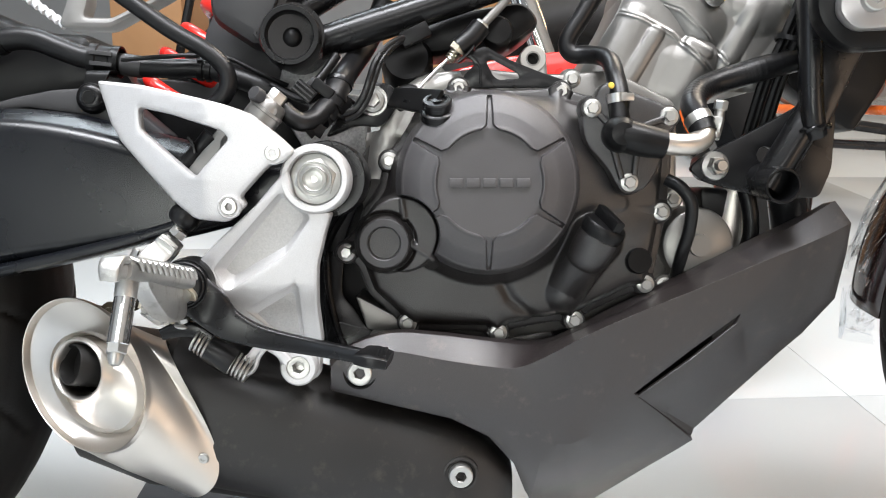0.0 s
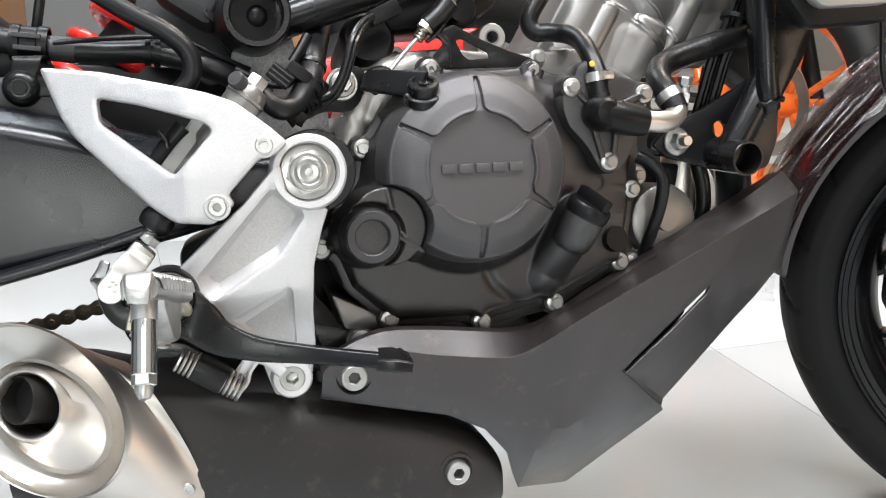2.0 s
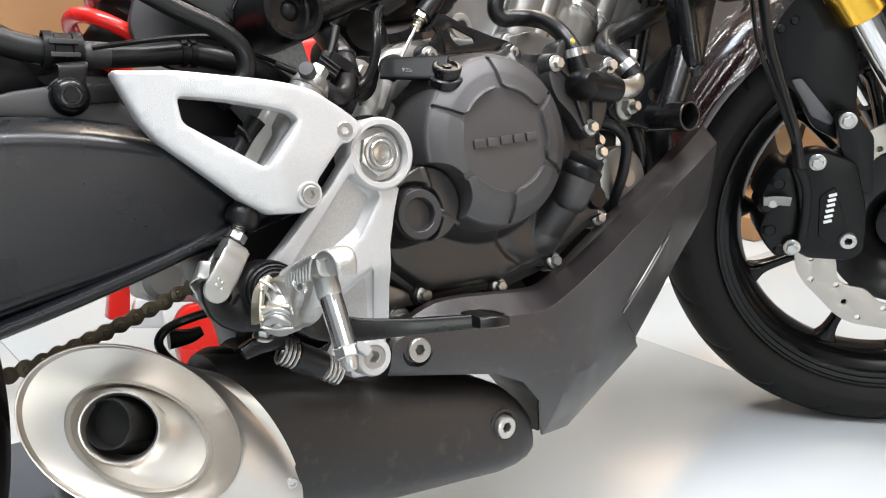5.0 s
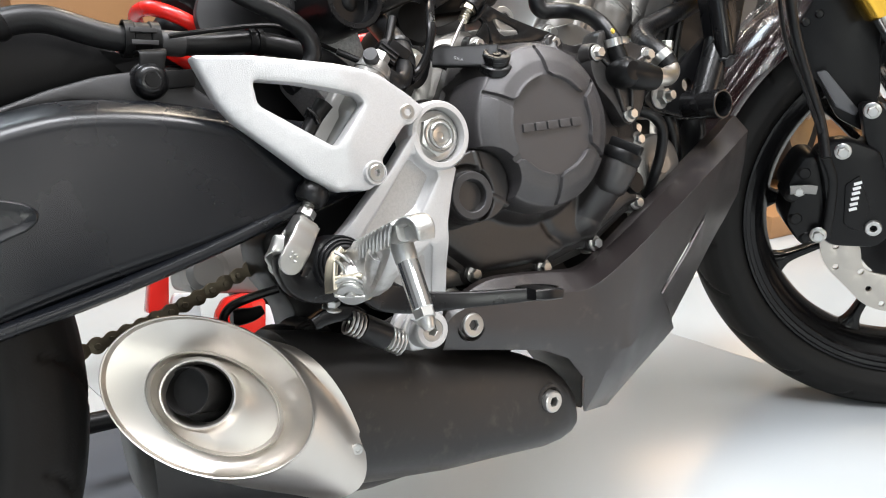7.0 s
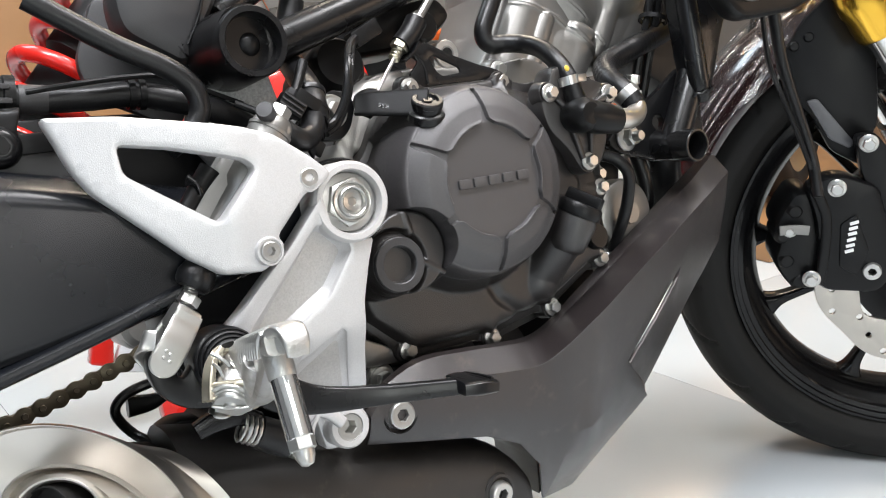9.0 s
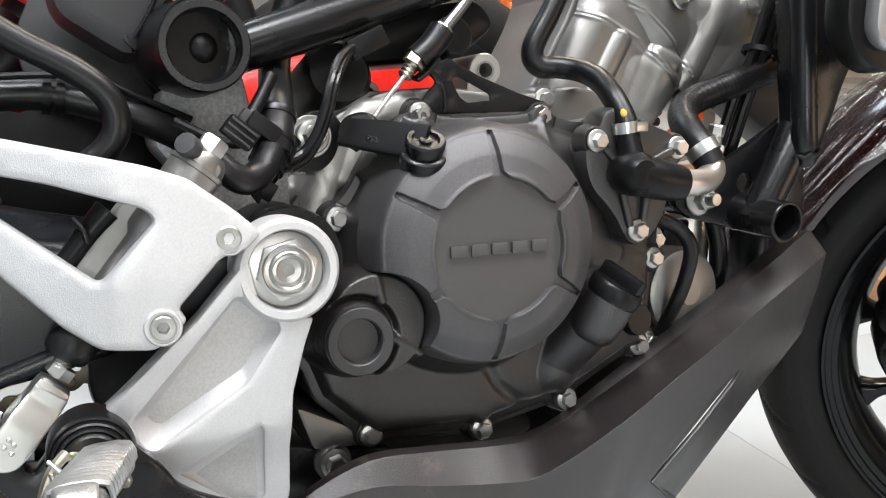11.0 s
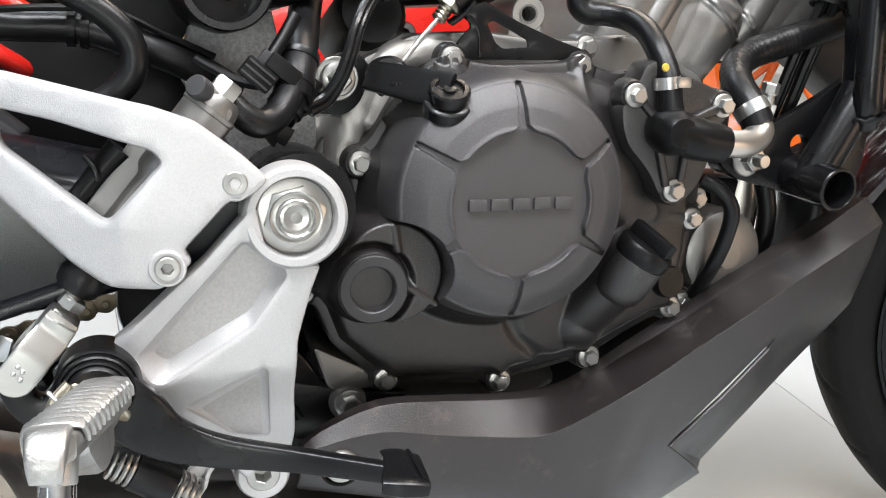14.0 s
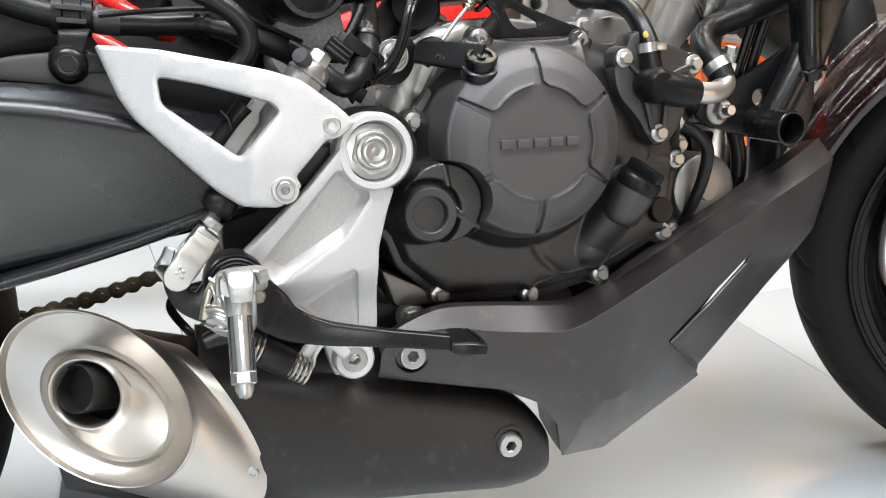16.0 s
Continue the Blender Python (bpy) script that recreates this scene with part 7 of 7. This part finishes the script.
# hoses above the swing arm
part("breather_hose", tube([(-0.248, -0.105, 0.5908), (-0.2071, -0.108, 0.5621), (-0.179, -0.11, 0.5457), (-0.1652, -0.11, 0.5322), (-0.1633, -0.11, 0.5182), (-0.1712, -0.11, 0.5068), (-0.1864, -0.11, 0.497)], 0.0066, 18), RUBBER, bike, "bent grey-black rubber breather hose")
part("main_hose", tube([(-0.4080, -0.064, 0.5400), (-0.3860, -0.064, 0.5480), (-0.3660, -0.064, 0.5565), (-0.3470, -0.064, 0.5618), (-0.3280, -0.064, 0.5612), (-0.3100, -0.065, 0.5545), (-0.2910, -0.066, 0.5475), (-0.2708, -0.067, 0.5435), (-0.2446, -0.068, 0.5392), (-0.2176, -0.070, 0.5374), (-0.1906, -0.071, 0.5368), (-0.1638, -0.073, 0.5295), (-0.1375, -0.072, 0.5191), (-0.1124, -0.06, 0.5052)], [0.0095, 0.0095, 0.0095, 0.0094, 0.0093, 0.0092, 0.0090, 0.0086, 0.0082, 0.0080, 0.0080, 0.0082, 0.0084, 0.0084], 18), RUBBER, bike, "black rubber hose along the swing arm")
joint = part("hose_joint", lathe([(0.0095, -0.016), (0.0118, -0.015), (0.0124, -0.011), (0.0112, -0.009), (0.0112, -0.004), (0.0126, -0.002), (0.0126, 0.003), (0.0112, 0.005), (0.0112, 0.009), (0.0122, 0.011), (0.0118, 0.015), (0.0095, 0.016)], (-0.3690, -0.064, 0.5555), (0.9, 0, 0.38), 28, closed=True), PLASTIC, bike, "ribbed black hose joint with a band clamp")
part("clamp_ear", moved(box_bm(-0.004, 0.004, -0.003, 0.003, -0.003, 0.003, 0.0008), pose(-0.3660, -0.070, 0.5665, 0, -22, 0)), FRAME, joint)
part("hose_mark", lathe([(0.0078, -0.008), (0.0087, -0.008), (0.0089, -0.006), (0.0089, 0.006), (0.0087, 0.008), (0.0078, 0.008)], (-0.2492, -0.0678, 0.5399), (1, 0, -0.14), 24, closed=True), GREY, bike, "scuffed grey band on the hose")
hc = Vector((-0.2705, -0.067, 0.5440))
clampm = part("hose_guide", lathe([(0.0112, -0.012), (0.0128, -0.012), (0.0128, -0.006), (0.0118, -0.005), (0.0118, 0.005), (0.0128, 0.006), (0.0128, 0.012), (0.0112, 0.012)], hc, (1, 0, -0.12), 28, closed=True), PLASTIC, bike, "black plastic hose guide bolted to the guard")
part("guide_tab", bar([(-0.2690, -0.068, 0.5345), (-0.2690, -0.080, 0.5335), (-0.2695, -0.0885, 0.5318), (-0.2705, -0.0905, 0.5270), (-0.2725, -0.0905, 0.5190), (-0.2743, -0.0895, 0.5100)], [0.0098, 0.0098, 0.0095, 0.0085, 0.0082, 0.0090], 0.0013, up=(1, 0, 0), res=4, round_=6), PLASTIC, clampm)
for dz in (0.0042, -0.0042):
    part("guide_clip", moved(box_bm(-0.009, 0.009, -0.0012, 0.0012, -0.0016, 0.0016, 0.0005), pose(hc.x, hc.y - 0.0125, hc.z + dz, 0, 6, 0)), GREY, clampm)
sb = Vector((-0.2743, -0.0890, 0.5122))
part("guide_lug", moved(box_bm(-0.004, 0.03, -0.002, 0.004, -0.006, 0.006, 0.0015), pose(sb.x, sb.y, sb.z)), PLASTIC, clampm)
part("guide_stud", lathe([(0.0046, 0.0072), (0.0056, 0.0075), (0.0085, 0.0066), (0.0110, 0.0042), (0.0124, 0.001), (0.0126, -0.003), (0.0136, -0.0034), (0.0136, -0.006), (0.0046, -0.006)], sb, (0, -1, 0), 36, closed=True), FRAME, clampm, "glossy black button-head bolt")
part("stud_socket", lathe([(0.0053, 0.0077), (0.0045, 0.0074), (0.0042, 0.0030), (0, 0.0030)], sb, (0, -1, 0), 6), PLASTIC, clampm)
for k in (-1, 1):
    part("hose_tie", lathe([(0.0088, -0.002), (0.0098, -0.002), (0.0098, 0.002), (0.0088, 0.002)], Vector((-0.1898, -0.071, 0.5366)) + Vector((0.0032 * k, 0, -0.0004 * k)), (1, 0, -0.1), 28, closed=True), PLASTIC, bike)
part("brake_line", tube([(-0.2539, -0.08, 0.543), (-0.2242, -0.082, 0.5449), (-0.1953, -0.082, 0.5463), (-0.1713, -0.08, 0.5448), (-0.1496, -0.078, 0.5349), (-0.1234, -0.075, 0.5232)], 0.0018, 8), PLASTIC, bike)

# chain
CA, CBK = Vector((-0.3479, 0.055, 0.3205)), Vector((-0.1619, 0.055, 0.3695))
cd = (CBK - CA).normalized()
cn = Vector((0, 1, 0))
cu = cd.cross(cn)
if cu.z < 0:
    cu = -cu
chain = part("chain", tube([CA, CA.lerp(CBK, 0.5) + Vector((0, 0, -0.002)), CBK], 0.0022, 8, 2), CHAIN, bike, "dark oily roller chain")


def link_mesh(y0, y1):
    r, p = 0.0066, 0.0064
    out = [(p + r * math.cos(w), r * math.sin(w)) for w in (math.radians(-118 + 23.6 * k) for k in range(11))]
    out += [(0.0, 0.0042)] + [(-p - r * math.cos(w), r * math.sin(w)) for w in (math.radians(118 - 23.6 * k) for k in range(11))] + [(0.0, -0.0042)]
    bm = plate(out, y0, y1, 0, 0.0003)
    for e in (-p, p):
        lathe([(0, 0.0022), (0.0022, 0.0022), (0.0026, 0.0016), (0.0026, 0), (0, 0)], (e, y0, 0), (0, -1, 0), 10, bm=bm)
    return finish(bm)


outer_mesh, inner_mesh = link_mesh(-0.0084, -0.0066), link_mesh(-0.0056, -0.0036)
n_links = int((CBK - CA).length / 0.0127)
turn_link = Matrix((( cd.x, 0, cu.x, 0), (cd.y, 1, cu.y, 0), (cd.z, 0, cu.z, 0), (0, 0, 0, 1)))
for k in range(n_links):
    sag = -0.004 * math.sin(math.pi * k / n_links)
    part("link", outer_mesh if k % 2 else inner_mesh, CHAIN, chain, m=Matrix.Translation(CA + cd * (0.0127 * k) + Vector((0, 0, sag))) @ turn_link)
    part("roller", lathe([(0, -0.004), (0.0042, -0.004), (0.0042, 0.004), (0, 0.004)], (0, 0, 0), (0, 1, 0), 12) if k == 0 else roller_mesh, CHAIN, chain, m=Matrix.Translation(CA + cd * (0.0127 * k + 0.0064) + Vector((0, 0, sag))) @ turn_link)
    if k == 0:
        roller_mesh = chain.children[-1].data
        
# rear shock absorber with its red spring
S0, S1 = Vector((-0.232, 0.05, 0.5428)), Vector((-0.1574, 0.05, 0.6275))
kd = (S1 - S0).normalized()
k1 = kd.cross(Vector((0, 1, 0))).normalized()
k2 = kd.cross(k1)
KL = (S1 - S0).length
shock = part("rear_shock", lathe([(0, -0.02), (0.018, -0.02), (0.02, 0), (0.02, KL * 0.4), (0.024, KL * 0.45), (0.024, KL), (0, KL)], S0, kd, 28), PLASTIC, bike, "black shock absorber with a red coil spring")
part("coil_spring", tube([S0 + kd * (-0.03 + 0.0008 * k) + (k1 * math.cos(0.17 * k) + k2 * math.sin(0.17 * k)) * 0.034 for k in range(150)], 0.0062, 12, 1), RED_PAINT, shock, "glossy red coil spring")

# ---- neighbouring motorcycles and furniture, half hidden behind ----
red_bike = thing("red_motorcycle", "red and white motorcycle parked behind, mostly hidden", "motorcycle", STAND)
part("fairing", plate([(-0.0739, 0.5091), (-0.063, 0.5618), (0.0113, 0.5863), (0.0819, 0.6038), (0.1807, 0.6122), (0.1957, 0.5443), (0.0824, 0.5091)], 0.33, 0.37, 0.02, 0.008), RED_PAINT, red_bike, "glossy red side fairing")
part("engine_casing", plate([(-0.1379, 0.313), (-0.135, 0.3488), (-0.0799, 0.3679), (-0.0191, 0.3609), (-0.0005, 0.2844), (-0.062, 0.2972)], 0.43, 0.52, 0.012, 0.006), CAST, red_bike, "grey cast engine casing")
part("engine_cover", lathe([(0, 0.0), (0.02, 0.0), (0.028, -0.006), (0.03, -0.03), (0, -0.03)], (-0.1109, 0.42, 0.3371), (0, -1, 0), 28), CAST, red_bike)
part("lower_fairing", plate([(-0.1119, 0.2791), (-0.0957, 0.299), (-0.0667, 0.3004), (-0.0444, 0.2867), (-0.0587, 0.2069), (-0.1114, 0.22)], 0.415, 0.44, 0.008, 0.004), RED_PAINT, red_bike)
part("white_panel", plate([(-0.0416, 0.2818), (-0.0234, 0.2587), (-0.0287, 0.2291), (-0.0493, 0.2034), (-0.0867, 0.2127), (-0.0728, 0.2471)], 0.426, 0.44, 0.008, 0.004), WHITE_MARK, red_bike)
part("red_post", plate([(-0.149, 0.2763), (-0.1348, 0.3278), (-0.1091, 0.3244), (-0.1197, 0.2656)], 0.63, 0.66, 0.004, 0.003), RED_PAINT, red_bike)
part("pale_panel", plate([(-0.122, 0.2569), (-0.1033, 0.2956), (-0.0703, 0.2887), (-0.0695, 0.245)], 0.64, 0.66, 0.006, 0.003), WHITE_MARK, red_bike)
part("silver_swingarm", plate([(-0.475, 0.720), (-0.4525, 0.6672), (-0.4640, 0.6383), (-0.4570, 0.6321), (-0.4010, 0.6309), (-0.3840, 0.6400), (-0.3330, 0.6672), (-0.250, 0.720)], 0.300, 0.335, 0.008, 0.006, [[(-0.4390, 0.7120), (-0.4260, 0.6672), (-0.4330, 0.6455), (-0.4007, 0.6445), (-0.3518, 0.6672), (-0.2950, 0.7080)]], 0.006), DULL, red_bike, "silver-grey cast swing arm with a triangular opening")
for k in range(7):
    part("white_strap_rib", tube([(-0.520 + 0.008 * k, 0.318, 0.6830 - 0.0058 * k), (-0.508 + 0.008 * k, 0.312, 0.6700 - 0.0058 * k)], 0.0042, 8, 1), WHITE_MARK, red_bike, "white ribbed wrapping")
part("black_post", tube([(-0.3500, 0.40, 0.60), (-0.3300, 0.42, 0.72)], 0.006, 10, 1), PLASTIC, red_bike)
part("stand_tube", tube([(-0.3, 0.36, 0.2), (-0.1, 0.36, 0.2), (0.1, 0.36, 0.28)], 0.012, 12, 2), PLASTIC, red_bike)
for x in (-1.1, 0.22):
    part("tyre", lathe(tyre_profile(0.3, 0.11, 0.222), (x, 0.56, 0.425), (0, 1, 0), 64, closed=True), TYRE, red_bike)
    part("rim", lathe([(0.222, -0.04), (0.228, -0.044), (0.2, -0.02), (0.2, 0.02), (0.228, 0.044), (0.222, 0.04)], (x, 0.56, 0.425), (0, 1, 0), 48, closed=True), WHEEL_BLACK, red_bike)
part("frame_tube", tube([(-1.1, 0.56, 0.42), (-0.5, 0.56, 0.5), (0.0, 0.54, 0.52), (0.0, 0.54, 0.75), (0.02, 0.56, 0.95)], 0.02, 14), PLASTIC, red_bike)
part("fork", tube([(0.22, 0.49, 0.42), (0.02, 0.49, 0.95)], 0.02, 14, 1), CHROME, red_bike)

# orange motorcycle further off
OM = pose(1.081, 1.936, 0, 0, 0, 280)
orange_bike = thing("orange_motorcycle", "orange and black motorcycle parked further behind", "motorcycle", OM)
for y in (-0.11, 0.11):
    for path in ([(-0.25, y, 0.42), (0.05, y, 0.5), (0.3, y * 0.6, 0.72)], [(-0.22, y, 0.62), (0.05, y, 0.5), (0.2, y, 0.3)], [(-0.22, y, 0.62), (-0.02, y, 0.66), (0.3, y * 0.6, 0.76)], [(-0.25, y, 0.42), (-0.12, y, 0.28), (0.2, y, 0.3)], [(-0.22, y, 0.62), (-0.25, y, 0.42)]):
        part("frame_tube", tube(path, 0.014, 12, 3), ORANGE, orange_bike, "orange painted frame tube")
part("engine", block([(-0.2, 0, 0.38, 0.1, 0.08, 3), (0.0, 0, 0.38, 0.12, 0.11, 3.5), (0.15, 0, 0.4, 0.1, 0.09, 3)]), CAST, orange_bike)
part("tank", block([(-0.2, 0, 0.78, 0.06, 0.04, 2.5), (0.0, 0, 0.82, 0.12, 0.09, 2.5), (0.25, 0, 0.84, 0.08, 0.06, 2.5)]), ORANGE, orange_bike)
for x in (-0.66, 0.66):
    part("tyre", lathe(tyre_profile(0.3, 0.11, 0.222), (x, 0, 0.3), (0, 1, 0), 64, closed=True), TYRE, orange_bike)
    part("rim", lathe([(0.222, -0.04), (0.228, -0.044), (0.2, -0.02), (0.2, 0.02), (0.228, 0.044), (0.222, 0.04)], (x, 0, 0.3), (0, 1, 0), 48, closed=True), ORANGE, orange_bike, "orange wheel rim")
    part("brake_disc", lathe([(0.09, -0.06), (0.12, -0.06), (0.12, -0.056), (0.09, -0.056)], (x, 0, 0.3), (0, 1, 0), 40, closed=True), DISC, orange_bike)
    for k in range(5):
        for turn_s in (-0.11, 0.11):
            wa, wb = 1.257 * k + 0.4 + turn_s * 0.5, 1.257 * k + 0.4 + turn_s * 2
            part("spoke", tube([(x + 0.03 * math.cos(wa), 0, 0.3 + 0.03 * math.sin(wa)), (x + 0.21 * math.cos(wb), 0, 0.3 + 0.21 * math.sin(wb))], [0.0095, 0.007], 10, 1), ORANGE, orange_bike)
    part("hub", lathe([(0, -0.05), (0.02, -0.05), (0.025, -0.035), (0.030, -0.02), (0.030, 0.02), (0.025, 0.035), (0.02, 0.05), (0, 0.05)], (x, 0, 0.3), (0, 1, 0), 28), ORANGE, orange_bike)
    part("axle_nut", lathe([(0, -0.07), (0.013, -0.07), (0.015, -0.066), (0.015, 0.066), (0.013, 0.07), (0, 0.07)], (x, 0, 0.3), (0, 1, 0), 20), ZINC, orange_bike)
part("swingarm", tube([(-0.66, 0.08, 0.3), (-0.2, 0.08, 0.4)], 0.022, 12, 1), PLASTIC, orange_bike)
part("fork", tube([(0.66, 0.09, 0.3), (0.42, 0.09, 0.85)], 0.022, 12, 1), PLASTIC, orange_bike)

# bronze-wheeled motorcycle beyond the front wheel, on a wooden plinth
plinth = part("plinth", box_bm(1.30, 3.2, 0.72, 1.75, 0.0, 0.055, 0.006), WOOD, None)
tagged(plinth, "low orange-brown wooden display plinth on the floor", "plinth")
BW = (1.72, 1.02, 0.355)
bronze_bike = thing("bronze_wheel_motorcycle", "motorcycle with bronze wheels standing on the plinth", "motorcycle", pose(BW[0], BW[1], 0.055, 0, 0, 25))
for x in (0.0, 1.3):
    part("tyre", lathe(tyre_profile(0.3, 0.11, 0.222), (x, 0, 0.3), (0, 1, 0), 64, closed=True), TYRE, bronze_bike)
    part("rim", lathe([(0.222, -0.045), (0.228, -0.048), (0.2, -0.03), (0.17, -0.02), (0.17, 0.02), (0.2, 0.03), (0.228, 0.048), (0.222, 0.045)], (x, 0, 0.3), (0, 1, 0), 64, closed=True), BRONZE, bronze_bike, "bronze painted wheel rim")
    part("brake_disc", brake_disc(0.13, 0.09, 0.004), DISC, bronze_bike, "", pose(x, -0.06, 0.3))
    part("hub", lathe([(0, -0.06), (0.03, -0.06), (0.06, -0.03), (0.06, 0.03), (0.03, 0.06), (0, 0.06)], (x, 0, 0.3), (0, 1, 0), 32), BRONZE, bronze_bike)
    for k in range(5):
        part("spoke", tube([(x, 0, 0.3), (x + 0.19 * math.cos(1.257 * k), 0, 0.3 + 0.19 * math.sin(1.257 * k))], 0.014, 10, 1), BRONZE, bronze_bike)
part("body", block([(0.2, 0, 0.5, 0.1, 0.1, 3), (0.6, 0, 0.5, 0.14, 0.2, 3), (1.0, 0, 0.7, 0.1, 0.12, 3)]), PLASTIC, bronze_bike)
part("fork", tube([(0, 0.09, 0.3), (0.22, 0.09, 0.9)], 0.022, 12, 1), PLASTIC, bronze_bike)
part("fork", tube([(0, -0.09, 0.3), (0.22, -0.09, 0.9)], 0.022, 12, 1), PLASTIC, bronze_bike)

# wooden counter, grey stands and mat
for x0, x1 in ((-0.82, -0.645), (-0.16, 0.15)):
    counter = thing("counter", "orange-brown wood veneer display counter on the floor", "counter", group="wooden display counters")
    part("body", box_bm(x0, x1, 1.56, 2.1, 0.0, 1.02, 0.006), WOOD, counter)
    part("worktop", box_bm(x0 - 0.01, x1 + 0.01, 1.55, 2.11, 1.02, 1.05, 0.006), WOOD, counter)
mat_ob = part("floor_mat", plate([(-0.36, -0.2), (-0.16, -0.2), (-0.16, 0.598), (-0.36, 0.598)], -0.006, -0.001, 0.01, 0.001), CARPET, None, m=pose(0, 0, 0, -90, 0, 0))
tagged(mat_ob, "flat dark grey mat lying on the floor tiles", "mat")

# black display rack behind the front wheel
rack = thing("display_rack", "black painted steel display rack standing on the floor", "rack")
part("post", tube([(1.065, 1.250, 0.000), (0.959, 1.250, 0.964)], 0.014, 14, 1), FRAME, rack)
part("post", tube([(0.800, 1.250, 0.000), (0.790, 1.250, 0.500)], 0.014, 14, 1), FRAME, rack)
part("rail", tube([(0.782, 1.250, 0.338), (1.075, 1.250, 0.305)], 0.012, 14, 1), FRAME, rack)
part("rail", tube([(0.789, 1.250, 0.287), (1.075, 1.250, 0.280)], 0.010, 14, 1), FRAME, rack)

# ---- floor tiles ----
SIZE, GAP = 0.835, 0.0005
tile_mesh = finish(box_bm(-SIZE / 2 + GAP, SIZE / 2 - GAP, -SIZE / 2 + GAP, SIZE / 2 - GAP, -0.0036, 0.0, 0.0004))
GRID = pose(0.627, 0.582, 0, 0, 0, 6.3)
for i in range(-8, 8):
    for j in range(-8, 7):
        c = GRID @ Vector(((i + 0.5) * SIZE, (j + 0.5) * SIZE, 0))
        if -4.7 < c.x < 5.7 and -4.7 < c.y < 4.7:
            part("tile", tile_mesh, TILE, floor, m=Matrix.Translation(c) @ pose(0, 0, 0, 0, 0, 6.3))
